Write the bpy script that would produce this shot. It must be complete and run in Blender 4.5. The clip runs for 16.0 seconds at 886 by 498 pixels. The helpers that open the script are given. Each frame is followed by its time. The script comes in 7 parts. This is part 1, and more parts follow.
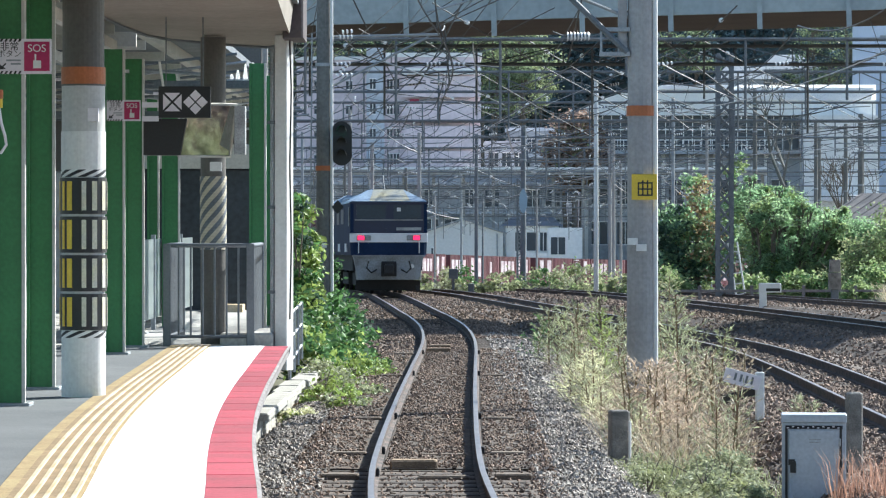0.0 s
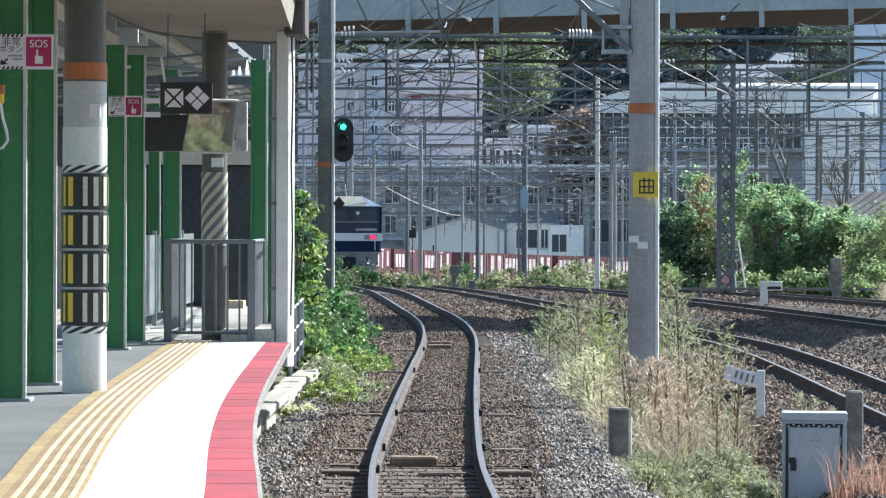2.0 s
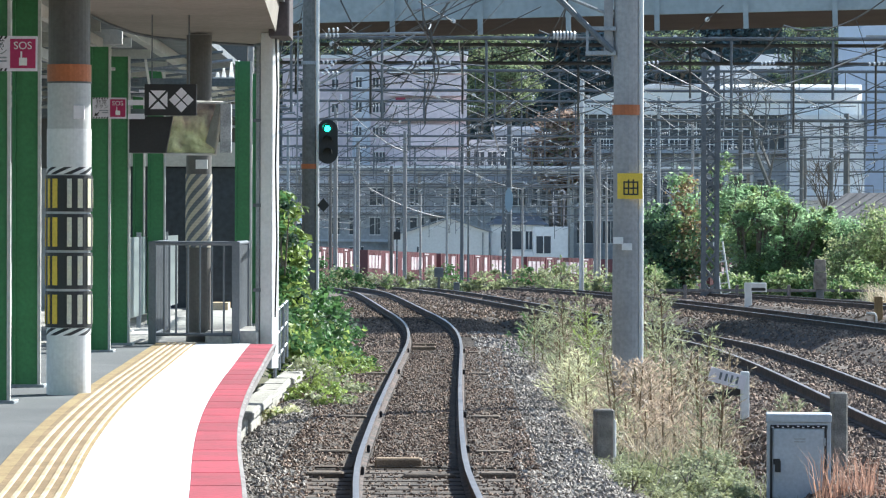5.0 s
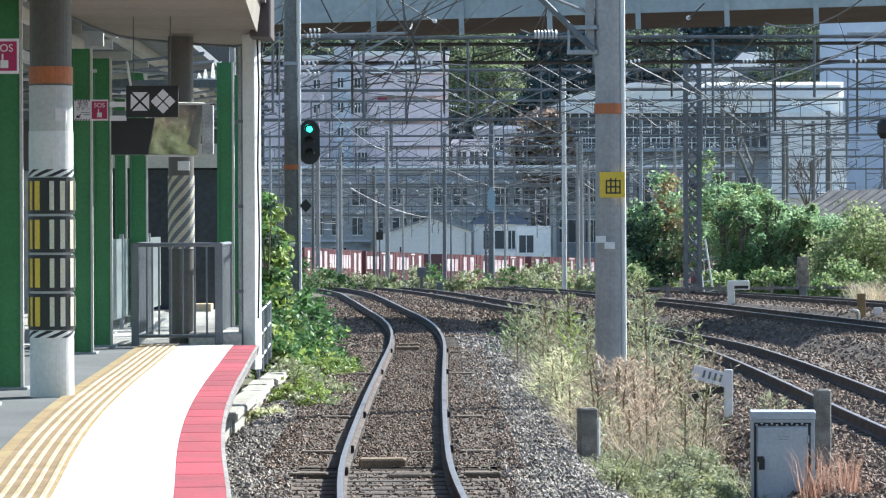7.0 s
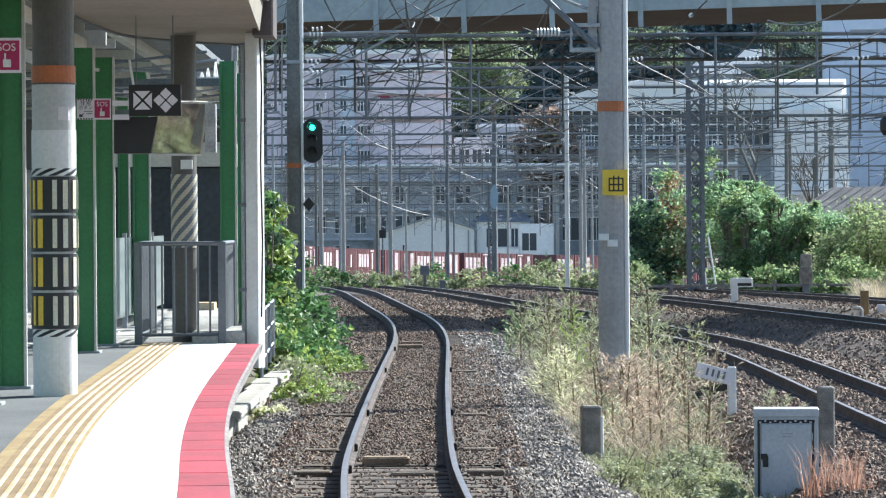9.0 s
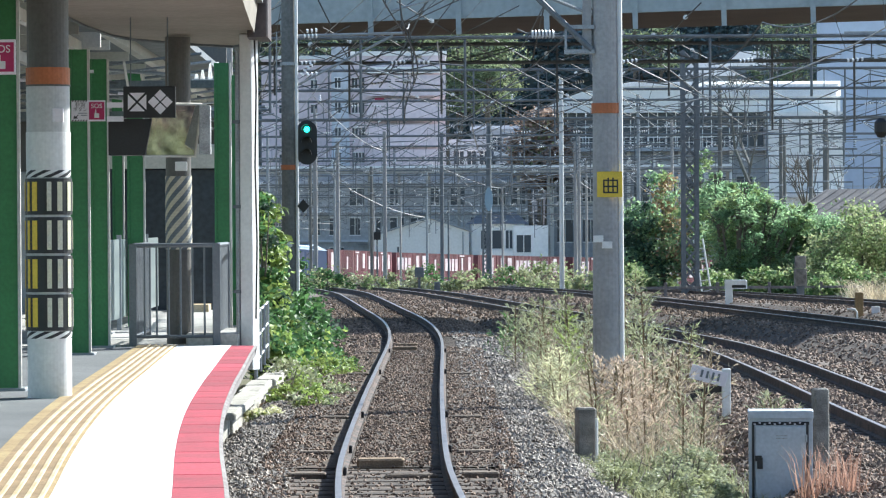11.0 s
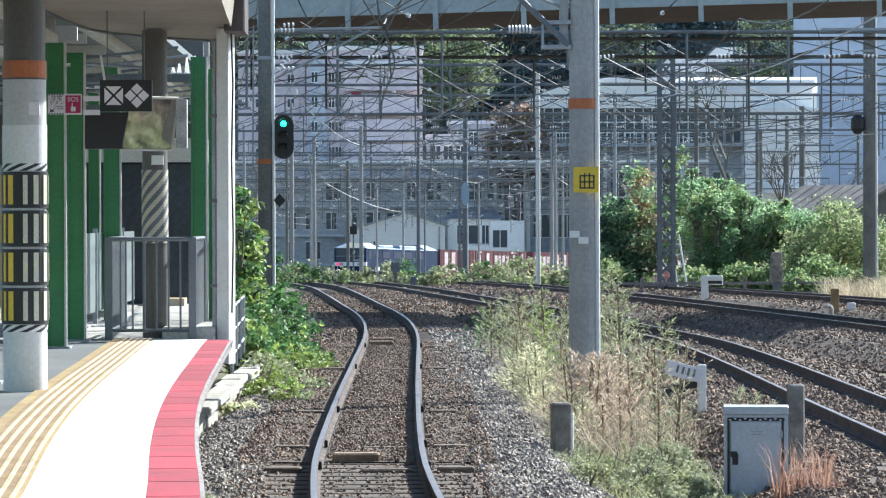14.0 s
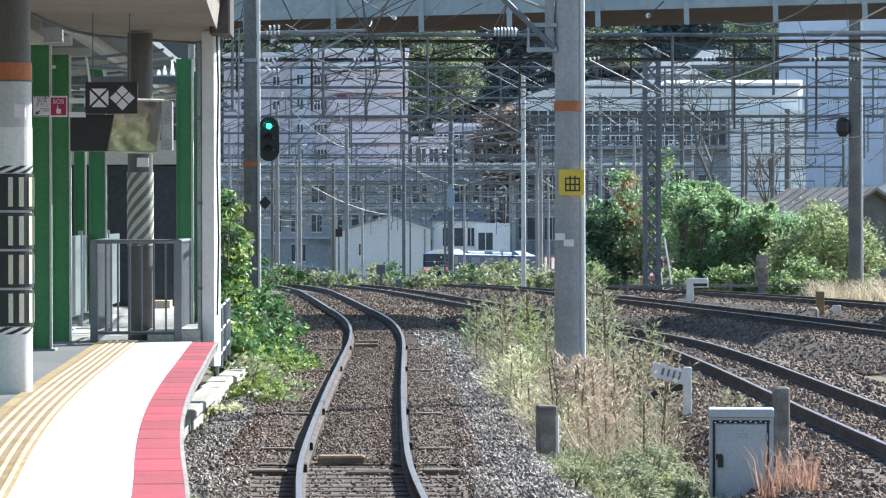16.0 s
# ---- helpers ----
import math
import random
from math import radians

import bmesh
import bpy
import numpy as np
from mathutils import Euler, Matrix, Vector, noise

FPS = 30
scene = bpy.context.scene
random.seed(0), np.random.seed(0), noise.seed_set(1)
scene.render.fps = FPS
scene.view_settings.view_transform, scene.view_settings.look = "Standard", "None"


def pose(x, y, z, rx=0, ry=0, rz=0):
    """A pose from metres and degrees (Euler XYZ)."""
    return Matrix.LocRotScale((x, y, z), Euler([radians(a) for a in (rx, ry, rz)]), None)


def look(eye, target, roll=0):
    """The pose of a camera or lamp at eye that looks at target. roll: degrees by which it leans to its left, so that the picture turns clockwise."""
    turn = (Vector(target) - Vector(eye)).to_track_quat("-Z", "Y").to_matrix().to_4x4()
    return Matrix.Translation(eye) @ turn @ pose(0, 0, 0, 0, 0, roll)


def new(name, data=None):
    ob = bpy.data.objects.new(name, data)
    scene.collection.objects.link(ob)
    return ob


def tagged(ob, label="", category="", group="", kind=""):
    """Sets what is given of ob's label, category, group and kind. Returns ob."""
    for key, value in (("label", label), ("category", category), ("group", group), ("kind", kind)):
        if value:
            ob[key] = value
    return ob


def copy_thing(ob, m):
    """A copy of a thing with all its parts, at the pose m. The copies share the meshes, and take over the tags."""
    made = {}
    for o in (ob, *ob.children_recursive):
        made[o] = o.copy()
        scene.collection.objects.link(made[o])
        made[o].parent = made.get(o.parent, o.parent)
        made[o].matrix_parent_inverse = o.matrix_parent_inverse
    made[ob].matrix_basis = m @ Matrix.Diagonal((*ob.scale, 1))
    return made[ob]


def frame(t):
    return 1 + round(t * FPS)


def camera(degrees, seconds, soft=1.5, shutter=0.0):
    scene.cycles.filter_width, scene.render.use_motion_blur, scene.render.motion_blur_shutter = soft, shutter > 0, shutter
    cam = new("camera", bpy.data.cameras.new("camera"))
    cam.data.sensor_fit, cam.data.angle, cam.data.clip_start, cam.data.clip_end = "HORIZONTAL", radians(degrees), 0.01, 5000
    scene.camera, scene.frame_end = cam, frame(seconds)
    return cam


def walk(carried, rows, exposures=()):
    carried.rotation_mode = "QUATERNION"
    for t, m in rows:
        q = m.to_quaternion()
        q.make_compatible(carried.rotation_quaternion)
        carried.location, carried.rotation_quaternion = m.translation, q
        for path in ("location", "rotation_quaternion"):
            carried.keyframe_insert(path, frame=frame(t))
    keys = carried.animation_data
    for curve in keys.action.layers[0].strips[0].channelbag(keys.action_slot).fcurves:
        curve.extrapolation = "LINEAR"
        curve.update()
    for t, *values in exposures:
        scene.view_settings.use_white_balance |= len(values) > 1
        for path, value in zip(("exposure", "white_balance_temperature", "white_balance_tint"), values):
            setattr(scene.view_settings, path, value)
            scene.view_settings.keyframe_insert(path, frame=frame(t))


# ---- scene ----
# Plan: x right, y ahead along the railway, z up from the rail tops of the platform track.
EYE = 2.5
cam = camera(13.553, 16.0, soft=1.2)
ROWS = [
    (0.0, 0.0000, -0.3559, 0.000),
    (0.5, 0.0249, -0.3709, 0.012),
    (1.0, 0.0061, -0.3915, -0.111),
    (1.5, 0.0422, -0.4032, -0.128),
    (2.0, 0.0190, -0.4039, -0.207),
    (2.5, -0.1881, -0.3840, -0.139),
    (3.0, -0.0092, -0.3738, -0.219),
    (3.5, -0.1587, -0.3779, -0.245),
    (6.0, -0.2954, -0.3774, -0.088),
    (6.5, -0.5198, -0.3776, 0.058),
    (7.0, -0.4885, -0.3805, 0.204),
    (7.5, -0.4884, -0.3947, 0.237),
    (8.0, -0.4992, -0.4056, 0.281),
    (8.5, -0.5651, -0.4102, 0.369),
    (9.0, -0.4427, -0.4096, 0.345),
    (11.5, -0.5945, -0.3789, 0.336),
    (12.0, -0.7050, -0.3939, 0.357),
    (12.5, -0.6985, -0.4224, 0.262),
    (13.0, -0.6759, -0.4460, 0.218),
    (13.5, -0.7966, -0.4606, 0.172),
    (14.0, -0.8908, -0.4628, 0.126),
    (14.5, -1.0088, -0.4567, 0.114),
    (15.0, -1.2605, -0.4361, 0.090),
    (15.5, -1.1945, -0.4294, 0.057),
    (16.0, -1.1137, -0.4251, 0.090),
]
walk(cam, [(t, pose(0, 0, EYE, 90 + pitch, roll, yaw)) for t, yaw, pitch, roll in ROWS], [(0.0, 1.01, 6170, 4), (16.0, 1.07, 6120, 4)])

# ---- light ----
SUN_EL, SUN_AZ = 36.0, 42.0     # height, and angle from +x towards +y
world = bpy.data.worlds.new("sky")
scene.world = world
world.use_nodes = True
wn = world.node_tree
sky = wn.nodes.new("ShaderNodeTexSky")
sky.sky_type, sky.sun_disc = "NISHITA", False
sky.sun_elevation, sky.sun_rotation = radians(SUN_EL), radians(90 - SUN_AZ)
sky.dust_density, sky.ozone_density = 0.7, 2.0
wn.nodes["Background"].inputs[1].default_value = 0.112
wn.links.new(sky.outputs[0], wn.nodes["Background"].inputs[0])
sun_data = bpy.data.lights.new("sun", "SUN")
sun_data.energy, sun_data.angle, sun_data.color = 6.0, radians(0.6), (1.0, 0.965, 0.91)
sun = new("sun", sun_data)
sun_way = Vector((math.cos(radians(SUN_EL)) * math.cos(radians(SUN_AZ)), math.cos(radians(SUN_EL)) * math.sin(radians(SUN_AZ)), math.sin(radians(SUN_EL))))
sun.matrix_world = look(sun_way * 60, (0, 0, 0))


# ---- materials ----
def mat(name, col, rough=0.7, vary=0.25, scale=3.0, bump=0.15, metal=0.0, col2=None, fine=None, rand=0.0, island=0.0, spec=0.5):
    """A surface of two noise scales: broad stains between col and col2, fine grain in colour and relief."""
    m = bpy.data.materials.new(name)
    m.use_nodes = True
    n, l = m.node_tree.nodes, m.node_tree.links
    b = n["Principled BSDF"]
    b.inputs["Roughness"].default_value, b.inputs["Metallic"].default_value = rough, metal
    b.inputs["Specular IOR Level"].default_value = spec
    tc = n.new("ShaderNodeTexCoord")
    big, small = n.new("ShaderNodeTexNoise"), n.new("ShaderNodeTexNoise")
    big.inputs["Scale"].default_value, big.inputs["Detail"].default_value = scale, 4
    small.inputs["Scale"].default_value, small.inputs["Detail"].default_value = fine or scale * 14, 3
    for t in (big, small):
        l.new(tc.outputs["Object"], t.inputs["Vector"])
    c2 = col2 or tuple(c * (1 - vary) for c in col)
    ramp = n.new("ShaderNodeMapRange")
    ramp.inputs[1].default_value, ramp.inputs[2].default_value = 0.35, 0.65
    l.new(big.outputs["Fac"], ramp.inputs[0])
    mix = n.new("ShaderNodeMix")
    mix.data_type = "RGBA"
    mix.inputs[6].default_value, mix.inputs[7].default_value = (*col, 1), (*c2, 1)
    l.new(ramp.outputs[0], mix.inputs[0])
    grain = n.new("ShaderNodeMapRange")
    grain.inputs[1].default_value, grain.inputs[2].default_value = 0.3, 0.7
    grain.inputs[3].default_value, grain.inputs[4].default_value = 1 - vary * 0.8, 1 + vary * 0.8
    l.new(small.outputs["Fac"], grain.inputs[0])
    last = grain.outputs[0]
    for amount, node, out in ((rand, "ShaderNodeObjectInfo", "Random"), (island, "ShaderNodeNewGeometry", "Random Per Island")):
        if amount:
            src = n.new(node)
            mr = n.new("ShaderNodeMapRange")
            mr.inputs[3].default_value, mr.inputs[4].default_value = 1 - amount, 1 + amount
            l.new(src.outputs[out], mr.inputs[0])
            mul = n.new("ShaderNodeMath")
            mul.operation = "MULTIPLY"
            l.new(last, mul.inputs[0])
            l.new(mr.outputs[0], mul.inputs[1])
            last = mul.outputs[0]
    sc = n.new("ShaderNodeVectorMath")
    sc.operation = "SCALE"
    l.new(mix.outputs[2], sc.inputs[0])
    l.new(last, sc.inputs["Scale"])
    l.new(sc.outputs[0], b.inputs["Base Color"])
    if bump:
        bp = n.new("ShaderNodeBump")
        bp.inputs["Strength"].default_value, bp.inputs["Distance"].default_value = bump, 0.02
        l.new(small.outputs["Fac"], bp.inputs["Height"])
        l.new(bp.outputs[0], b.inputs["Normal"])
    return m


def glow(name, col, strength):
    m = bpy.data.materials.new(name)
    m.use_nodes = True
    b = m.node_tree.nodes["Principled BSDF"]
    b.inputs["Base Color"].default_value = (*[c * 0.5 for c in col], 1)
    b.inputs["Emission Color"].default_value, b.inputs["Emission Strength"].default_value = (*col, 1), strength
    return m


def leaf_mat(name, col, col2, thin=0.35):
    """Leaves: colour by island, a part of the light passes through."""
    m = mat(name, col, 0.55, 0.25, 1.2, 0, col2=col2, island=0.45, spec=0.3)
    n, l = m.node_tree.nodes, m.node_tree.links
    b, out = n["Principled BSDF"], n["Material Output"]
    tr, mx = n.new("ShaderNodeBsdfTranslucent"), n.new("ShaderNodeMixShader")
    l.new(b.inputs["Base Color"].links[0].from_socket, tr.inputs["Color"])
    mx.inputs[0].default_value = thin
    l.new(b.outputs[0], mx.inputs[1])
    l.new(tr.outputs[0], mx.inputs[2])
    l.new(mx.outputs[0], out.inputs["Surface"])
    return m


M = {
    "soil": mat("soil", (0.16, 0.12, 0.09), 0.95, 0.4, 0.6, 0.5, col2=(0.10, 0.10, 0.05), fine=20),
    "ballast": mat("ballast_bed", (0.24, 0.205, 0.175), 0.9, 0.45, 0.9, 1.0, col2=(0.12, 0.095, 0.08), fine=16),
    "ballast_brown": mat("ballast_rusty", (0.13, 0.097, 0.078), 0.95, 0.5, 0.9, 1.0, col2=(0.075, 0.058, 0.048), fine=14),
    "infill": mat("earthy_ballast", (0.085, 0.06, 0.044), 0.95, 0.55, 1.6, 1.0, col2=(0.042, 0.032, 0.025), fine=18),
    "stone": mat("ballast_stone", (0.36, 0.325, 0.285), 0.9, 0.3, 2.0, 0.3, col2=(0.22, 0.19, 0.165), island=0.6),
    "stone_brown": mat("ballast_stone_rusty", (0.25, 0.175, 0.13), 0.9, 0.3, 2.0, 0.3, col2=(0.15, 0.108, 0.082), island=0.55),
    "rail_side": mat("rail_rust", (0.125, 0.088, 0.075), 0.85, 0.4, 4, 0.4, col2=(0.05, 0.042, 0.04)),
    "rail_top": mat("rail_polished", (0.30, 0.26, 0.25), 0.36, 0.3, 3, 0.06, metal=0.6),
    "sleeper": mat("sleeper_wood", (0.075, 0.057, 0.045), 0.9, 0.4, 3, 0.5, col2=(0.055, 0.044, 0.038), rand=0.3),
    "asphalt": mat("platform_asphalt", (0.128, 0.135, 0.14), 0.9, 0.22, 0.8, 0.3, col2=(0.088, 0.094, 0.10), fine=60),
    "white_paving": mat("white_paving", (0.86, 0.85, 0.86), 0.7, 0.06, 2, 0.1, col2=(0.8, 0.79, 0.8)),
    "red_paving": mat("red_paving", (0.36, 0.036, 0.062), 0.75, 0.25, 2.5, 0.2, col2=(0.27, 0.036, 0.055), rand=0.25),
    "edge": mat("edge_concrete", (0.24, 0.225, 0.22), 0.9, 0.35, 4, 0.3, col2=(0.15, 0.13, 0.13)),
    "tactile": mat("tactile_yellow", (0.33, 0.25, 0.12), 0.8, 0.3, 3, 0.2, col2=(0.26, 0.18, 0.085)),
    "tactile_rib": mat("tactile_rib", (0.50, 0.43, 0.33), 0.7, 0.25, 3, 0.1, col2=(0.42, 0.31, 0.17)),
    "tactile_gap": mat("tactile_groove", (0.27, 0.185, 0.095), 0.85, 0.3, 3, 0.2),
    "concrete": mat("concrete", (0.42, 0.40, 0.37), 0.9, 0.25, 1.5, 0.3, col2=(0.30, 0.29, 0.27)),
    "pole_concrete": mat("pole_concrete", (0.36, 0.35, 0.345), 0.85, 0.15, 1.2, 0.2, col2=(0.29, 0.285, 0.285)),
    "pole_dark": mat("pole_dark_concrete", (0.185, 0.185, 0.175), 0.85, 0.25, 1.2, 0.2, col2=(0.12, 0.12, 0.116)),
    "green": mat("green_paint", (0.046, 0.20, 0.068), 0.5, 0.15, 2, 0.05, col2=(0.037, 0.165, 0.057)),
    "cream": mat("cream_paint", (0.52, 0.51, 0.47), 0.6, 0.12, 2, 0.05),
    "canopy": mat("canopy_board", (0.27, 0.235, 0.20), 0.8, 0.15, 0.8, 0.08, col2=(0.22, 0.195, 0.165)),
    "white": mat("white_paint", (0.72, 0.72, 0.71), 0.6, 0.08, 2, 0.05),
    "tan": mat("tan_wrap", (0.52, 0.47, 0.36), 0.7, 0.15, 3, 0.05),
    "wrap_grey": mat("off_white_wrap", (0.50, 0.50, 0.49), 0.6, 0.12, 2, 0.08),
    "wrap_white": mat("white_wrap", (0.66, 0.66, 0.65), 0.6, 0.1, 2, 0.05),
    # translucent white that gives the added roof spikes their sunlit glow
    "milky": leaf_mat("milky_sunlit", (0.85, 0.85, 0.84), (0.8, 0.8, 0.8), 0.8),
    "brown_paint": mat("column_brown", (0.11, 0.103, 0.095), 0.6, 0.15, 2, 0.1),
    "orange": mat("orange_band", (0.42, 0.13, 0.045), 0.6, 0.15, 3, 0.05),
    "black": mat("black_plastic", (0.018, 0.018, 0.02), 0.5, 0.2, 3, 0.05),
    "pale_yellow": mat("worn_pale_yellow", (0.60, 0.57, 0.40), 0.6, 0.2, 6, 0.05, col2=(0.52, 0.52, 0.47)),
    "yellow": mat("yellow_paint", (0.74, 0.52, 0.05), 0.55, 0.12, 3, 0.05),
    "steel": mat("galvanised_steel", (0.36, 0.38, 0.40), 0.55, 0.2, 3, 0.1, metal=0.35, col2=(0.26, 0.28, 0.30)),
    "steel_dark": mat("weathered_steel", (0.16, 0.175, 0.19), 0.7, 0.25, 3, 0.1, col2=(0.11, 0.125, 0.14)),
    "fence": mat("fence_grey", (0.155, 0.17, 0.19), 0.5, 0.15, 3, 0.05, metal=0.2),
    "wire": mat("wire", (0.07, 0.075, 0.08), 0.6, 0.2, 1, 0),
    "wire_light": mat("bright_wire", (0.42, 0.43, 0.45), 0.6, 0.2, 1, 0, metal=0.1),
    "galvanised": mat("bright_galvanised", (0.19, 0.205, 0.22), 0.85, 0.2, 3, 0.05, spec=0.1),
    "porcelain": mat("porcelain", (0.82, 0.82, 0.82), 0.25, 0.05, 5, 0),
    "magenta": mat("sos_magenta", (0.40, 0.018, 0.10), 0.5, 0.1, 3, 0),
    "pale": mat("sign_pale", (0.74, 0.70, 0.74), 0.5, 0.06, 3, 0),
    "girder": mat("girder_brown", (0.095, 0.076, 0.068), 0.8, 0.2, 0.6, 0.1, col2=(0.07, 0.057, 0.052)),
    "parapet": mat("parapet_grey", (0.44, 0.48, 0.48), 0.8, 0.12, 0.5, 0.05, col2=(0.37, 0.41, 0.42)),
    "trough": mat("trough_concrete", (0.40, 0.38, 0.335), 0.95, 0.3, 3, 0.5, col2=(0.30, 0.285, 0.25)),
    "sleeper_worn": mat("sleeper_worn", (0.17, 0.125, 0.09), 0.9, 0.4, 4, 0.4, col2=(0.10, 0.08, 0.065)),
    "old_post": mat("old_post_concrete", (0.28, 0.26, 0.235), 0.95, 0.35, 5, 0.5, col2=(0.13, 0.12, 0.11)),
    "baulk": mat("baulk_timber", (0.30, 0.215, 0.14), 0.9, 0.3, 4, 0.4, col2=(0.2, 0.14, 0.09)),
    "box_grey": mat("cabinet_grey", (0.46, 0.49, 0.53), 0.5, 0.12, 2, 0.05, col2=(0.40, 0.43, 0.47)),
    "plate_blue": mat("pale_blue_plate", (0.30, 0.42, 0.52), 0.5, 0.1, 2, 0),
    "box_frame": mat("cabinet_frame", (0.42, 0.43, 0.43), 0.6, 0.3, 5, 0.15),
}


# ---- building helpers ----
class Geo:
    """Collects boxes, rods and sheets into one mesh."""

    def __init__(self):
        self.v, self.f, self.s = [], [], []

    def poly(self, pts, faces, slot=0):
        o = len(self.v)
        self.v.extend(tuple(p) for p in pts)
        self.f.extend(tuple(i + o for i in f) for f in faces)
        self.s.extend([slot] * len(faces))
        return self

    def box(self, x0, x1, y0, y1, z0, z1, slot=0, m=None):
        pts = [Vector((x, y, z)) for z in (z0, z1) for y in (y0, y1) for x in (x0, x1)]
        if m is not None:
            pts = [m @ p for p in pts]
        return self.poly(pts, [(0, 2, 3, 1), (4, 5, 7, 6), (0, 1, 5, 4), (2, 6, 7, 3), (0, 4, 6, 2), (1, 3, 7, 5)], slot)

    def bevel_box(self, x0, x1, y0, y1, z0, z1, b=0.01, slot=0):
        """A box whose upright edges and top rim are chamfered."""
        ring = [(x0 + b, y0), (x1 - b, y0), (x1, y0 + b), (x1, y1 - b), (x1 - b, y1), (x0 + b, y1), (x0, y1 - b), (x0, y0 + b)]
        cx, cy = (x0 + x1) / 2, (y0 + y1) / 2
        pts = [(x, y, z0) for x, y in ring] + [(x, y, z1 - b) for x, y in ring]
        pts += [(x + math.copysign(b, cx - x), y + math.copysign(b, cy - y), z1) for x, y in ring]
        fs = [tuple(reversed(range(8))), tuple(range(16, 24))]
        for k in (0, 8):
            fs += [(k + i, k + (i + 1) % 8, k + 8 + (i + 1) % 8, k + 8 + i) for i in range(8)]
        return self.poly(pts, fs, slot)

    def rod(self, a, b, r, r2=None, n=6, slot=0, caps=True):
        a, b = Vector(a), Vector(b)
        w = (b - a)
        if w.length < 1e-6:
            return self
        w.normalize()
        u = w.orthogonal().normalized()
        q = w.cross(u)
        r2 = r if r2 is None else r2
        pts = [p + (u * math.cos(2 * math.pi * i / n) + q * math.sin(2 * math.pi * i / n)) * rr for p, rr in ((a, r), (b, r2)) for i in range(n)]
        fs = [(i, (i + 1) % n, n + (i + 1) % n, n + i) for i in range(n)]
        if caps:
            fs += [tuple(reversed(range(n))), tuple(range(n, 2 * n))]
        return self.poly(pts, fs, slot)

    def line(self, pts, r, n=4, slot=0):
        """A bent wire or tube as one skin."""
        pts = [Vector(p) for p in pts]
        rings = []
        for i, p in enumerate(pts):
            w = (pts[min(i + 1, len(pts) - 1)] - pts[max(i - 1, 0)]).normalized()
            u = w.cross(Vector((0.13, 0.21, 0.97)))
            u = u.normalized() if u.length > 1e-3 else Vector((1, 0, 0))
            q = w.cross(u)
            rings += [p + (u * math.cos(2 * math.pi * k / n) + q * math.sin(2 * math.pi * k / n)) * r for k in range(n)]
        fs = [(i * n + k, i * n + (k + 1) % n, (i + 1) * n + (k + 1) % n, (i + 1) * n + k) for i in range(len(pts) - 1) for k in range(n)]
        return self.poly(rings, fs, slot)

    def sweep(self, path, profile, slot=0, closed=True):
        """path: rows (x, y, z, heading); profile: (across, up) pairs."""
        k = len(profile)
        pts = []
        for x, y, z, h in path:
            c, s = math.cos(h), -math.sin(h)
            pts += [(x + a * c, y + a * s, z + u) for a, u in profile]
        fs = []
        for i in range(len(path) - 1):
            for j in range(k if closed else k - 1):
                j2 = (j + 1) % k
                fs.append((i * k + j, i * k + j2, (i + 1) * k + j2, (i + 1) * k + j))
        if closed:
            fs += [tuple(range(k)), tuple(reversed(range((len(path) - 1) * k, len(path) * k)))]
        return self.poly(pts, fs, slot)

    def mesh(self, name, *mats, smooth=False):
        me = bpy.data.meshes.new(name)
        me.from_pydata(self.v, [], self.f)
        for m in mats:
            me.materials.append(M[m] if isinstance(m, str) else m)
        if len(mats) > 1:
            me.polygons.foreach_set("material_index", self.s)
        if smooth:
            me.polygons.foreach_set("use_smooth", [True] * len(me.polygons))
        me.update()
        return me


def thing(name, label, category, m=None, group="", kind=""):
    """An Empty at a thing's base, which carries its parts."""
    ob = tagged(new(name), label, category, group, kind)
    ob.empty_display_size = 0.3
    if m is not None:
        ob.matrix_world = m
    return ob


def part(name, geo, material, parent, label="", kind="", smooth=False):
    mats = material if isinstance(material, tuple) else (material,)
    ob = new(name, geo.mesh(name, *mats, smooth=smooth))
    ob.parent = parent
    return tagged(ob, label, "", "", kind)


def whole(name, geo, material, label, category="", group="", kind="", smooth=False):
    mats = material if isinstance(material, tuple) else (material,)
    return tagged(new(name, geo.mesh(name, *mats, smooth=smooth)), label, category, group, kind)


def share(name, mesh, parent, m):
    """One more object on a shared mesh, under parent."""
    ob = new(name, mesh)
    ob.parent = parent
    ob.matrix_basis = m
    return ob


def curve_at(points, y):
    """x on a smooth line through (y, x) points."""
    if y <= points[0][0]:
        (a, b), (c, d) = points[0], points[1]
        return b + (y - a) * (d - b) / (c - a)
    for i in range(len(points) - 1):
        (a, b), (c, d) = points[i], points[i + 1]
        if y <= c:
            p, q = points[max(i - 1, 0)], points[min(i + 2, len(points) - 1)]
            m0, m1 = (d - p[1]) / (c - p[0]), (q[1] - b) / (q[0] - a)
            t, h = (y - a) / (c - a), c - a
            return b * (2 * t**3 - 3 * t**2 + 1) + m0 * h * (t**3 - 2 * t**2 + t) + d * (3 * t**2 - 2 * t**3) + m1 * h * (t**3 - t**2)
    (a, b), (c, d) = points[-2], points[-1]
    return d + (y - c) * (d - b) / (c - a)


def grade(y):
    """Height of the rail tops: level as far as the crest, then falling."""
    return 0.0 if y < 128 else -0.00018 * (y - 128) ** 2 if y < 188.3 else max(-0.654 - 0.0217 * (y - 188.3), -5.02)


def lane(points, y0, y1, step):
    """Rows (x, y, z, heading) along a track's middle."""
    out, y = [], y0
    while y <= y1 + 1e-6:
        x = curve_at(points, y)
        out.append((x, y, grade(y), math.atan2(curve_at(points, y + 0.5) - curve_at(points, y - 0.5), 1.0)))
        y += step
    return out


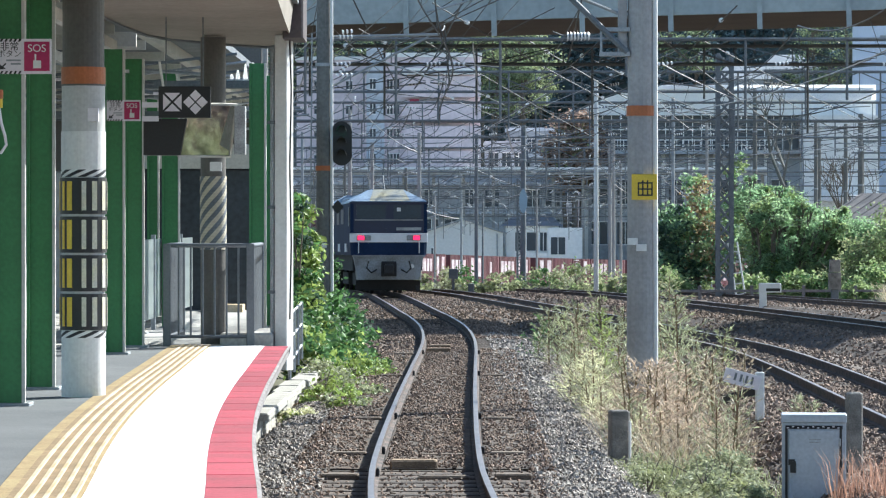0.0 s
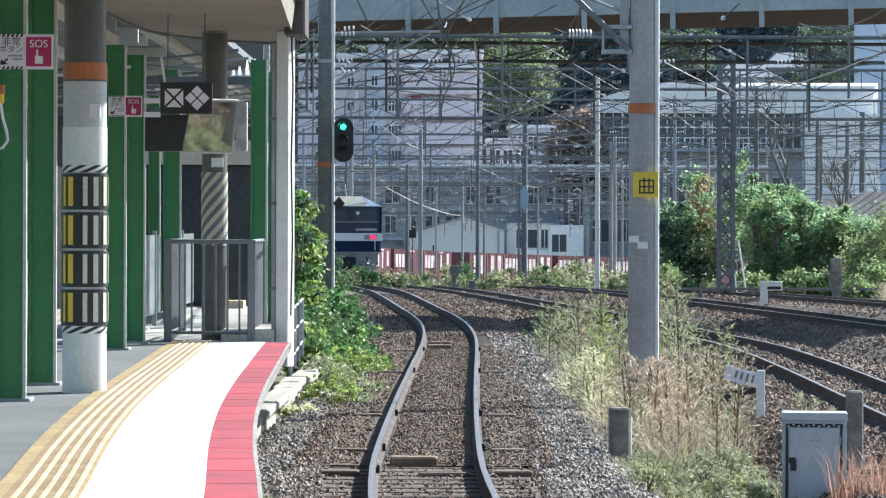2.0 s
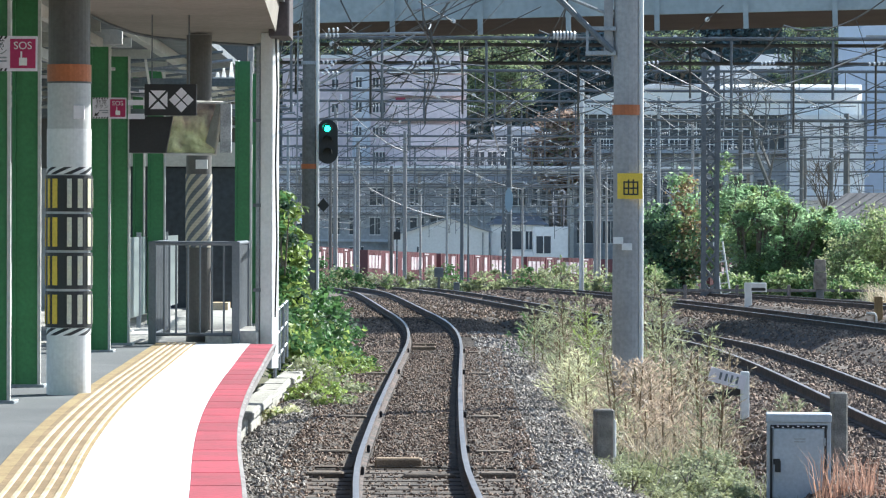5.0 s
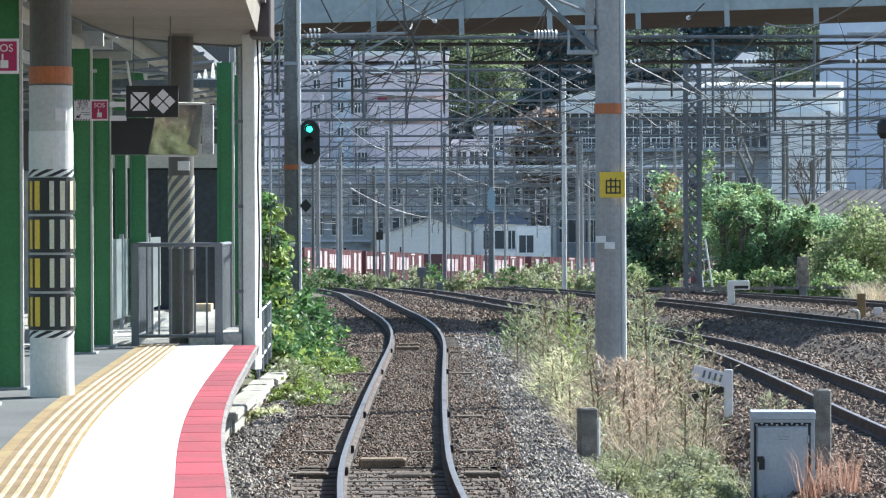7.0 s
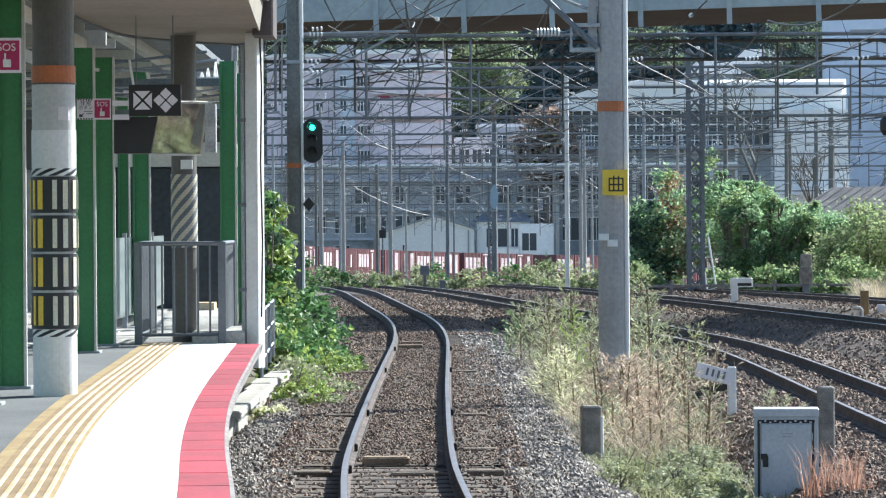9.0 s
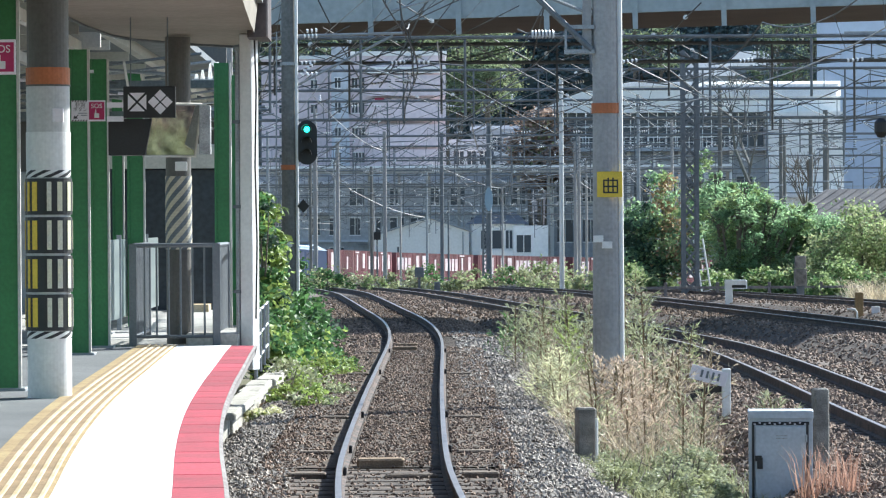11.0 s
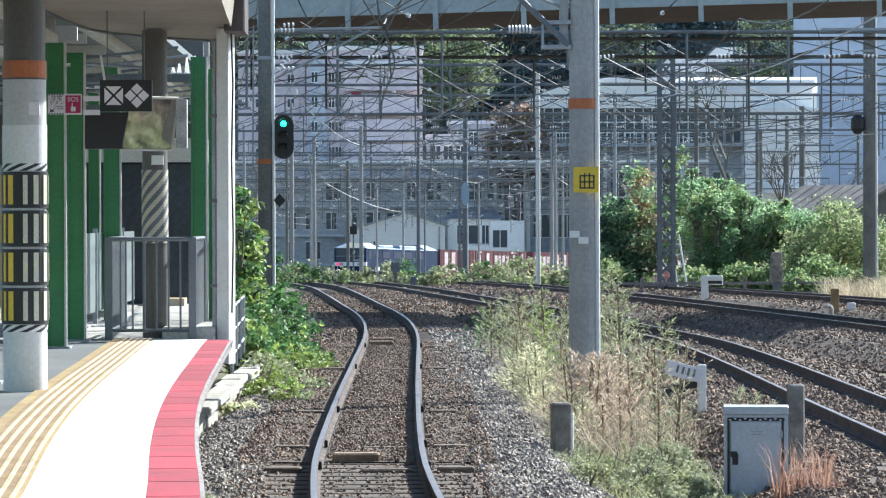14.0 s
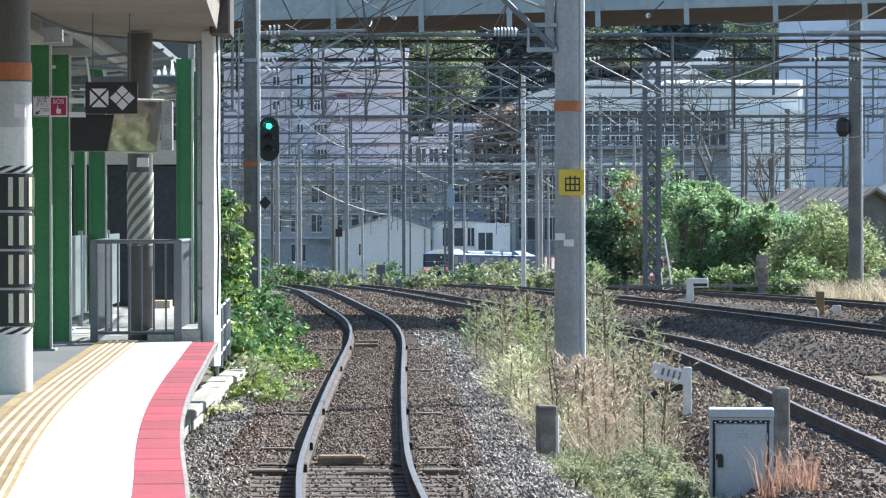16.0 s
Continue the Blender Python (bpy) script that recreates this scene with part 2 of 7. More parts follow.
# the train's line: heading left, then a long bend to the right
LINE = []
lx, ly, head = -2.0, 137.5, radians(-4.9)
for k in range(0, 1300):
    s = k * 0.5
    LINE.append((lx, ly, head))
    if s < 88:
        head = radians(-4.9 - 2.0 * min(max(s - 45, 0) / 20, 1))
    elif s < 215:
        head = radians(-6.9 + (s - 88) * 0.28)
    lx, ly = lx + math.sin(head) * 0.5, ly + math.cos(head) * 0.5


def on_line(s):
    k = max(0, min(int(s * 2), len(LINE) - 2))
    f = s * 2 - k
    a, b = LINE[k], LINE[k + 1]
    return a[0] + (b[0] - a[0]) * f, a[1] + (b[1] - a[1]) * f


# ---- ground ----
TRACK_A = [(-30, 1.6), (0, 0.75), (10, 0.68), (19, 0.55), (23, 0.33), (29, 0.06), (34.5, -0.1), (40, -0.17), (54, -0.1), (65, 0.0), (81, 0.13), (92, 0.02), (101, -0.28), (110, -0.72), (118, -1.1), (127, -1.55), (137.5, -2.1)] + [(on_line(s)[1], on_line(s)[0]) for s in range(10, 180, 10)]
TRACK_B = [(-30, 5.4), (20, 6.2), (48, 6.35), (75, 6.4), (87, 5.6), (100, 4.6), (114, 3.3), (127, 2.0), (150, -0.2), (180, -3.0), (230, -6.0)]
TRACK_C = [(-30, 16.0), (40, 15.6), (70, 13.6), (87, 11.9), (117, 8.8), (140, 6.0), (170, 2.5), (220, -2.0)]
TRACK_D = [(-30, 21.5), (40, 21.0), (80, 18.2), (114, 15.2), (143, 10.2), (175, 6.5), (220, 2.0)]


def ground_z(x, y):
    return grade(y) - 0.62


def ground():
    ys = [-300, -100, -40] + list(range(-20, 460, 6)) + [500, 600, 800, 1200, 2000, 3500]
    xs = [-2500, -800, -300, -120, -60] + [x * 3.0 for x in range(-12, 25)] + [100, 150, 300, 800, 2500]
    pts = [(x, y, ground_z(x, y) + 0.05 * noise.noise((x * 0.3, y * 0.2, 0))) for y in ys for x in xs]
    n = len(xs)
    fs = [(j * n + i, j * n + i + 1, (j + 1) * n + i + 1, (j + 1) * n + i) for j in range(len(ys) - 1) for i in range(n - 1)]
    whole("ground", Geo().poly(pts, fs), "soil", "brown trackside soil with thin dry growth", "ground", kind="structure", smooth=True)


RAIL = [(-0.0325, 0.0), (0.0325, 0.0), (0.034, -0.035), (0.009, -0.05), (0.009, -0.13), (0.062, -0.145), (0.062, -0.155), (-0.062, -0.155), (-0.062, -0.145), (-0.009, -0.13), (-0.009, -0.05), (-0.034, -0.035)]


def track(points, y0, y1, near, brown, label):
    """Ballast bed, sleepers and two rails with polished heads."""
    tr = thing("railway_track", label, "track", kind="structure")
    rows = lane(points, y0, y1, 2.0)
    bed = "ballast_brown" if brown else "ballast"
    part("ballast_bed", Geo().sweep(rows, [(-3.1, -0.75), (-2.0, -0.21), (-1.2, -0.165), (1.2, -0.165), (2.0, -0.21), (3.1, -0.75)], closed=False), bed, tr, "crushed stone bed")
    for side in (-0.566, 0.566):
        rail = part("rail", Geo().sweep(rows, [(a + side, u) for a, u in RAIL]), "rail_side", tr, "rusty steel rail")
        part("rail_head", Geo().sweep(rows, [(side - 0.03, 0.004), (side + 0.03, 0.004), (side + 0.03, -0.004), (side - 0.03, -0.004)]), "rail_top", rail, "polished running surface")
    g = Geo().bevel_box(-1.05, 1.05, -0.11, 0.11, -0.30, -0.155, 0.012)
    me = g.mesh("sleeper", "sleeper")
    y = near
    while y < min(y1, near + 118):
        x = curve_at(points, y)
        h = math.atan2(curve_at(points, y + 0.5) - curve_at(points, y - 0.5), 1.0)
        share("sleeper", me, tr, pose(x, y, grade(y), 0, 0, -math.degrees(h)))
        y += 0.61
    return tr


def stones(points, y0, y1, side0, side1, count, size, material, label, lift=0.0):
    """Loose crushed stones lying on a bed."""
    rnd = random.Random(int(y0 * 7 + count))
    g = Geo()
    for _ in range(count):
        y = y0 + (y1 - y0) * rnd.random() ** 1.6
        a = rnd.uniform(side0, side1)
        top = -0.165 if abs(a) < 1.2 else -0.165 - (abs(a) - 1.2) * 0.056 if abs(a) < 2 else -0.21 - (abs(a) - 2.0) * 0.49
        if -0.16 < abs(a) - 0.566 < 0.09 and a > 0 or -0.2 < a + 0.566 < 0.1 or (abs(a) < 1.1 and y < 40.6 and rnd.random() < 0.8):
            continue
        x = curve_at(points, y) + a
        r = size * rnd.uniform(0.6, 1.5)
        c = Vector((x, y, grade(y) + max(top, -0.6) + lift * (y > 40.5) + r * 0.25))
        e = Euler((rnd.random() * 6, rnd.random() * 6, rnd.random() * 6)).to_matrix()
        ds = [Vector((1, 0, 0)), Vector((0, 1, 0)), Vector((-1, 0, 0)), Vector((0, -1, 0)), Vector((0, 0, 0.8)), Vector((0, 0, -0.8))]
        g.poly([c + e @ (d * r * rnd.uniform(0.7, 1.2)) for d in ds], [(0, 1, 4), (1, 2, 4), (2, 3, 4), (3, 0, 4), (1, 0, 5), (2, 1, 5), (3, 2, 5), (0, 3, 5)])
    whole("ballast_stones", g, material, label, "ballast", kind="stuff")


ground()
track(TRACK_A, -20, 300, 24, True, "single curving railway track on rusty ballast beside the platform")
track(TRACK_B, -20, 230, 40, True, "curving railway track beyond the weeds")
track(TRACK_C, -20, 220, 70, True, "curving railway track with shaded rails")
track(TRACK_D, -20, 220, 90, True, "far curving railway track")


# ---- platform ----
EDGE = [(-25, -0.9), (0, -0.6), (10, -0.62), (15, -0.73), (19.2, -0.93), (23, -1.15), (26, -1.3), (29, -1.42), (33, -1.54), (36, -1.61), (43.6, -1.78), (60, -2.0)]
PLAT = 1.1
PEND = 43.7


def edge_rows(y0, y1, step):
    out, y = [], y0
    while y < y1 + 1e-6:
        out.append((curve_at(EDGE, y), y, PLAT, math.atan2(curve_at(EDGE, y + 0.4) - curve_at(EDGE, y - 0.4), 0.8)))
        y += step
    return out


def platform():
    pf = thing("platform", "curved station platform with white paving and a red edge", "platform", kind="structure")
    rows = edge_rows(-20, PEND, 0.7)
    part("slab", Geo().sweep(rows, [(-9.0, -0.22), (-9.0, -0.012), (-1.42, -0.012), (-0.02, -0.012), (-0.14, -0.22)]), "asphalt", pf, "grey asphalt platform surface")
    part("edge_strip", Geo().sweep(rows, [(-0.026, -0.13), (-0.026, -0.001), (0.0, -0.012), (-0.05, -0.13)]), "edge", pf, "worn concrete nosing")
    for y in np.arange(10.5, PEND - 0.3, 1.05):
        part("red_paving_block", Geo().sweep(edge_rows(y, min(y + 1.043, PEND), 0.34), [(-0.30, -0.05), (-0.30, 0.0), (-0.027, 0.0), (-0.05, -0.05)]), "red_paving", pf)
    for y in np.arange(10.5, PEND - 0.3, 2.1):
        part("white_paving_slab", Geo().sweep(edge_rows(y, min(y + 2.075, PEND), 0.5187), [(-0.93, -0.05), (-0.93, 0.0), (-0.302, 0.0), (-0.302, -0.05)]), "white_paving", pf)
    part("tactile_bed", Geo().sweep(rows, [(-1.40, -0.05), (-1.40, 0.002), (-0.932, 0.002), (-0.932, -0.05)]), "tactile", pf, "yellow tactile paving")
    for i in range(5):
        a = -1.285 + i * 0.072
        part("tactile_groove", Geo().sweep(rows, [(a - 0.03, 0.0), (a - 0.03, 0.005), (a + 0.012, 0.005), (a + 0.012, 0.0)]), "tactile_gap", pf)
        part("tactile_rib", Geo().sweep(rows, [(a + 0.012, 0.0), (a + 0.016, 0.012), (a + 0.036, 0.012), (a + 0.040, 0.0)]), "tactile_rib", pf, "pale raised rib")
    # the narrower part beyond the barrier, and the footings under the overhang
    back = [(min(-2.3, -0.047 * y), y, PLAT, 0.0) for y in (PEND + 0.05, 50.0, 60.0, 72.0)]
    part("back_slab", Geo().sweep(back, [(-6.5, -0.3), (-6.5, 0.0), (0, 0.0), (0, -0.3)]), "concrete", pf, "pale concrete walkway behind the barrier")
    part("kerb", Geo().bevel_box(-2.62, -2.0, PEND + 0.06, PEND + 2.2, PLAT - 0.3, PLAT + 0.14, 0.02), "concrete", pf)
    for y in np.arange(12.0, 44.0, 3.9):
        x = curve_at(EDGE, y)
        part("support_post", Geo().bevel_box(x - 0.75, x - 0.42, y - 0.18, y + 0.18, -0.7, PLAT - 0.22, 0.02), "concrete", pf)
    part("back_wall", Geo().box(-9.2, -8.95, -20, 72, -0.7, PLAT), "concrete", pf)
    part("inner_wall", Geo().sweep(rows, [(-1.5, -1.8), (-1.5, -0.23), (-1.3, -0.23), (-1.3, -1.8)]), "concrete", pf, "shaded concrete wall below the overhang")
    # weathered trough blocks beside the platform foot
    rnd = random.Random(5)
    for i, y in enumerate(np.arange(49.5, 69, 2.06)):
        x = -2.42 + (y - 50.5) * 0.016 + rnd.uniform(-0.04, 0.04)
        m = pose(x, y, 0.0, rnd.uniform(-0.5, 0.5), rnd.uniform(-3, 3), -1 + rnd.uniform(-0.8, 0.8))
        t = thing("cable_trough_block", "weathered pale concrete cable trough block beside the platform", "trough", m, "trough blocks by the platform")
        part("trough", Geo().bevel_box(-0.15, -0.01, -1.0, 1.0, -0.35, -0.03, 0.015), "trough", t)
        part("lid", Geo().bevel_box(-0.17, 0.17, -1.025, 1.025, -0.03, 0.07, 0.02), "trough", t, "chipped concrete lid")


platform()


def green_column(x, y, w=0.2, top=4.9):
    c = thing("green_column", "green painted steel platform column with pale edges", "column", pose(x, y, PLAT - 0.012), "green canopy columns")
    h = top - PLAT
    part("web", Geo().box(-w / 2 + 0.012, w / 2 - 0.012, -0.1, 0.1, 0, h), "green", c)
    for s in (-1, 1):
        # the right flange is cream: sun glint on that edge is put in its colour
        part("flange", Geo().bevel_box(s * w / 2 - 0.014, s * w / 2 + 0.014, -0.125, -0.075 if s > 0 else 0.125, 0, h, 0.003), "cream" if s > 0 else "green", c, "pale edge, cream as if sunlit" if s > 0 else "")
    part("base_plate", Geo().bevel_box(-w / 2 - 0.05, w / 2 + 0.05, -0.16, 0.16, 0, 0.025, 0.005), "steel", c)
    return c


for gx, gy, gw in ((-3.39, 29.3, 0.21), (-3.46, 32.2, 0.22), (-3.60, 41.0, 0.2), (-3.58, 43.4, 0.2), (-3.75, 51.5, 0.22), (-3.95, 48.5, 0.12), (-4.6, 37.0, 0.2)):
    green_column(gx, gy, gw, 4.45 if 40 < gy < 45 else 4.65 if gy > 45 else 4.9)
green_column(-2.38, 48.0, 0.19, 4.6)
green_column(-2.375, 52.0, 0.13, 4.6)
green_column(-4.5, 58.0, 0.16)
green_column(-4.85, 53.0, 0.18)


def round_column(x, y, r, style):
    label = "white padded round column with black and yellow striped wraps" if style == "wrapped" else "dark brown round column with a diagonal warning stripe wrap"
    c = thing("round_column", label, "column", pose(x, y, PLAT - 0.012))
    h = 4.75 - PLAT
    part("shaft", Geo().rod((0, 0, 0), (0, 0, h), r, n=28), "brown_paint", c, "dark brown upper shaft", smooth=False)
    if style == "wrapped":
        part("white_wrap", Geo().rod((0, 0, 0), (0, 0, 2.57), r * 1.04, n=40), "wrap_grey", c, "off-white painted lower shaft", smooth=False)
        part("base_wrap", Geo().rod((0, 0, 0), (0, 0, 0.49), r * 1.06, n=40), "wrap_white", c, "white base wrap")
        part("tape", Geo().rod((0, 0, 2.565), (0, 0, 2.58), r * 1.08, n=28), "brown_paint", c, "dark tape edge")
        part("paper_tag", Geo().bevel_box(0.05, 0.14, -r * 1.02, -r * 0.7, 2.27, 2.38, 0.004), "pale", c, "small white paper tag")
        part("orange_band", Geo().rod((0, 0, 2.58), (0, 0, 2.72), r * 1.06, n=28), "orange", c, "orange band")
        part("upper_wrap", Geo().rod((0, 0, 1.84), (0, 0, 2.19), r * 1.07, n=40), "wrap_white", c, "white sheet wrapped round the column")
        for z in (0.49, 1.815):
            part("striped_collar", hoop_stripes(r * 1.075, z, z + 0.06, 0.12, 9), ("white", "black"), c, "white collar with slanting black stripes")
        for k in range(4):
            z = 0.555 + k * 0.318
            pad = part("bumper_pad", Geo().rod((0, 0, z), (0, 0, z + 0.298), r * 1.12, n=28), "black", c, "black pad with yellow and white bars")
            bars, bars2 = Geo(), Geo()
            for a, w, g in ((-146, 8, bars), (-128, 14, bars), (-89, 11, bars2), (-63, 13, bars2), (-33, 14, bars2), (-2, 10, bars2), (35, 12, bars), (75, 12, bars2), (115, 12, bars), (155, 12, bars2), (182, 12, bars)):
                wedge(g, r * 1.115, r * 1.15, radians(a), radians(a + w), z + 0.03, z + 0.27)
            part("yellow_bars", bars, "yellow", pad)
            part("white_bars", bars2, "pale_yellow", pad)
    else:
        part("warning_wrap", hoop_stripes(r * 1.06, 1.13, 2.0, 0.8, 7), ("tan", "steel_dark"), c, "tan wrap with dark diagonal stripes")
        part("tag", Geo().bevel_box(-0.03, 0.11, -r * 1.1, -r * 0.8, 2.06, 2.17, 0.004), "white", c, "small white tag")


def wedge(g, r0, r1, a0, a1, z0, z1):
    pts = [(r * math.cos(a), r * math.sin(a), z) for z in (z0, z1) for r in (r0, r1) for a in (a0, a1)]
    g.poly(pts, [(2, 3, 7, 6), (0, 2, 6, 4), (1, 5, 7, 3), (4, 6, 7, 5), (0, 1, 3, 2)])


def hoop_stripes(r, z0, z1, twist, count):
    """A sleeve of helical stripes in two colours."""
    g, n, m = Geo(), count * 2, 26
    for i in range(n):
        for j in range(m):
            za, zb = z0 + (z1 - z0) * j / m, z0 + (z1 - z0) * (j + 1) / m
            cells = []
            for z in (za, zb):
                off = (z - z0) / (z1 - z0) * twist * 2 * math.pi / 1.0
                cells.append([(r * math.cos(2 * math.pi * (i + f) / n + off), r * math.sin(2 * math.pi * (i + f) / n + off), z) for f in (0, 0.5, 1)])
            g.poly(cells[0] + cells[1], [(0, 1, 4, 3), (1, 2, 5, 4)], i % 2)
    return g


round_column(-2.97, 30.8, 0.172, "wrapped")
round_column(-2.73, 44.3, 0.15, "plain")


M["gutter"] = mat("gutter_paint", (0.085, 0.065, 0.065), 0.6, 0.2, 2, 0.05)


def canopy():
    cp = thing("canopy", "beige station canopy with a boarded underside", "canopy", kind="structure")
    rows = [(curve_at(EDGE, y) - 0.0, y, 4.76, 0.0) for y in np.arange(-15, 44.1, 1.0)]
    back = [(-3.66, y) for y in np.arange(-15, 40.6, 5.0)] + [(-3.66, 40.4), (-3.62, 42.0), (-3.5, 44.0), (-3.3, 45.0), (-3.0, 45.6), (-2.6, 46.4), (-2.2, 46.9), (-2.02, 46.4), (-1.8, 44.6)]
    outline = [(x, y) for x, y, _, _ in rows] + list(reversed(back))
    n = len(outline)
    part("soffit", Geo().poly([(x, y, z) for z in (4.76, 4.82) for x, y in outline], [tuple(reversed(range(n))), tuple(range(n, 2 * n))] + [(i, (i + 1) % n, n + (i + 1) % n, n + i) for i in range(n)]), "canopy", cp, "beige boarded underside")
    lip = Geo()
    for (x0, y0), (x1, y1) in zip(back, back[1:]):
        lip.rod((x0, y0, 4.75), (x1, y1, 4.75), 0.022, n=5)
    part("lip", lip, "steel_dark", cp, "dark edge strip")
    part("fascia", Geo().sweep(rows, [(-0.02, -0.03), (-0.02, 0.3), (0.04, 0.3), (0.0, -0.03)]), "canopy", cp)
    part("deck", Geo().sweep(rows, [(-7.4, 0.6), (-7.4, 0.7), (0.1, 0.36), (0.1, 0.31)]), "steel", cp, "grey metal roof")
    for y in np.arange(27.0, 47.0, 3.0):
        part("cross_beam", Geo().box(-8.5, -3.7, y - 0.05, y + 0.05, 4.66, 4.84), "cream", cp, "pale steel beam")
    for x in (-3.78, -4.7, -6.0):
        part("long_beam", Geo().box(x - 0.04, x + 0.04, 12, 42.8 if x > -4 else 47, 4.5, 4.62), "cream", cp, "pale steel beam")
    for y in (48.7, 51.7):
        part("knee_brace", Geo().rod((-3.62, y, 4.1), (-3.62, y - 1.1, 4.6), 0.018, n=6), "cream", cp, "slanting steel brace")
    for k in range(9):
        x = -3.95 - 0.35 * (k % 3)
        y = 41.0 + k * 1.15
        part("conduit", Geo().rod((x, y, 4.2), (x, y + 1.0, 4.55), 0.02, n=5).rod((x, y, 4.2), (x + 0.5, y, 4.2), 0.02, n=5), "steel_dark" if k % 2 else "pale", cp, "thin pipe under the roof")
    part("gutter_box", Geo().bevel_box(-1.86, -1.62, 43.2, 44.4, 4.68, 5.2, 0.02), "gutter", cp, "dark boxed gutter end")


canopy()


def rear_roof():
    """The roofed walk and the station house behind the barrier."""
    cp = thing("rear_canopy", "shaded station roof with steel beams behind the barrier", "canopy", kind="structure")
    for k in range(12):
        y = 47.6 + k * 2.4
        part("truss_bar", Geo().rod((-8.8, y, 4.95), (-3.7 + 0.9 * (k % 2), y, 4.2 + 0.3 * (k % 3)), 0.025, n=5).rod((-6.5, y, 4.25), (-2.7, y + 1.2, 4.75), 0.02, n=5), "steel" if k % 2 else "steel_dark", cp, "slanting truss bar")
    part("deck", Geo().box(-9.2, -3.66, 40.0, 47.2, 5.0, 5.1).box(-9.2, -3.05, 47.2, 76, 5.0, 5.1), "steel_dark", cp, "dark roof sheet")
    for y in np.arange(47.0, 76, 3.2):
        part("cross_beam", Geo().box(-9.0, -3.75, y - 0.06, y + 0.06, 4.72, 4.84), "cream" if int(y * 10) % 64 else "steel_dark", cp, "steel roof beam")
    for x in (-3.75, -4.9, -6.4):
        part("purlin", Geo().box(x - 0.06, x + 0.06, 46.2, 76, 4.86, 5.08), "cream", cp)
    part("sign_beam", Geo().box(-6.0, -2.45, 48.8, 49.0, 4.3, 4.4), "steel_dark", cp)
    part("cable_duct", Geo().box(-6.0, -2.55, 52.0, 52.2, 4.0, 4.1), "steel_dark", cp)
    part("house_wall", Geo().box(-9.2, -3.7, 76.0, 76.3, -0.7, 6.2), "brown_paint", cp, "dark station house wall")
    for x in (-6.4, -5.4, -4.4):
        part("opening", Geo().box(x - 0.4, x + 0.4, 75.95, 76.0, 1.2, 3.3), "window_dark", cp, "dark opening")


def spikes():
    """Milky spikes added for sunlit bright spots on the beam above the green column."""
    for k, (x, h) in enumerate(((-2.77, 0.07), (-2.69, 0.12), (-2.59, 0.2), (-2.49, 0.22))):
        f = thing("lamp_bracket", "small milky spike added as a sunlit spot on the roof beam", "bracket", pose(x, 48.9, 4.42), "white roof brackets")
        part("stem", Geo().rod((0, 0, 0), (0, 0, h), 0.035, 0.012, n=6), "milky", f, "milky stem, bright like a sunlit spot")
        part("foot", Geo().bevel_box(-0.06, 0.06, -0.05, 0.05, -0.03, 0.0, 0.005), "white", f)


spikes()
M["window_dark"] = mat("window_dark", (0.03, 0.035, 0.04), 0.2, 0.1, 1, 0)
rear_roof()


def end_pillar():
    p = thing("white_pillar", "white painted steel pillar at the platform end", "pillar", pose(-1.885, 44.0, PLAT - 0.3, 0, 0, -26))
    part("shaft", Geo().bevel_box(-0.07, 0.09, -0.09, 0.09, 0, 3.95, 0.01), "white", p)
    part("conduit", Geo().rod((-0.115, -0.05, 0.2), (-0.115, -0.05, 3.8), 0.032, n=8), "steel", p, "grey pipe")
    for z in (0.9, 1.9, 2.9):
        part("pipe_clip", Geo().box(-0.16, -0.06, -0.1, -0.05, z, z + 0.04), "steel_dark", p)
    part("cable", Geo().line([(0.12, -0.06, 3.9), (0.14, -0.06, 3.3), (0.12, -0.06, 2.4), (0.14, -0.06, 1.5), (0.12, -0.06, 0.6)], 0.012), "black", p)


end_pillar()


def barrier(x0, x1, y, y2=None):
    """Grey steel railings with upright bars, along x, or along y when y2 is given."""
    b = thing("platform_railing", "grey steel railing with upright bars on the platform end", "railing", pose(x0, y, PLAT))
    w = math.hypot(y2 - y, x1) if y2 else (x1 - x0)
    turn = pose(0, 0, 0, 0, 0, 90 - math.degrees(math.atan2(x1, y2 - y))) if y2 else Matrix.Identity(4)
    def put(name, g, lab=""):
        ob = part(name, g, "fence", b, lab)
        ob.matrix_basis = turn
    put("top_rail", Geo().rod((0, 0, 1.17), (w, 0, 1.17), 0.026, n=8), "steel hand rail")
    put("bottom_rail", Geo().rod((0, 0, 0.1), (w, 0, 0.1), 0.02, n=8))
    for x in (0.0, w):
        put("post", Geo().bevel_box(x - 0.045, x + 0.045, -0.03, 0.03, -0.01, 1.19, 0.006))
    n = max(2, int(w / 0.125))
    for i in range(1, n):
        x = w * i / n
        put("bar", Geo().rod((x, 0, 0.1), (x, 0, 1.17), 0.013, n=6))


barrier(-3.24, -2.26, 43.75)
barrier(-3.24, 0, 43.9, 46.4)
barrier(-2.26, 0, 43.9, 46.4)
barrier(-2.04, -0.5, 45.0, 57.0)


M["screen_panel"] = mat("screen_panel", (0.27, 0.31, 0.31), 0.3, 0.1, 1, 0)


def glass_screen():
    s = thing("glass_screen", "pale glazed windscreen panels along the platform", "screen", pose(-3.9, 45, PLAT))
    for k in range(5):
        y = k * 2.6
        part("post", Geo().box(-0.03, 0.03, y - 0.03, y + 0.03, 0, 1.28), "steel", s)
        part("panel", Geo().box(-0.01, 0.01, y + 0.05, y + 2.5, 0.16, 1.22), "screen_panel", s, "pale grey translucent panel")


glass_screen()


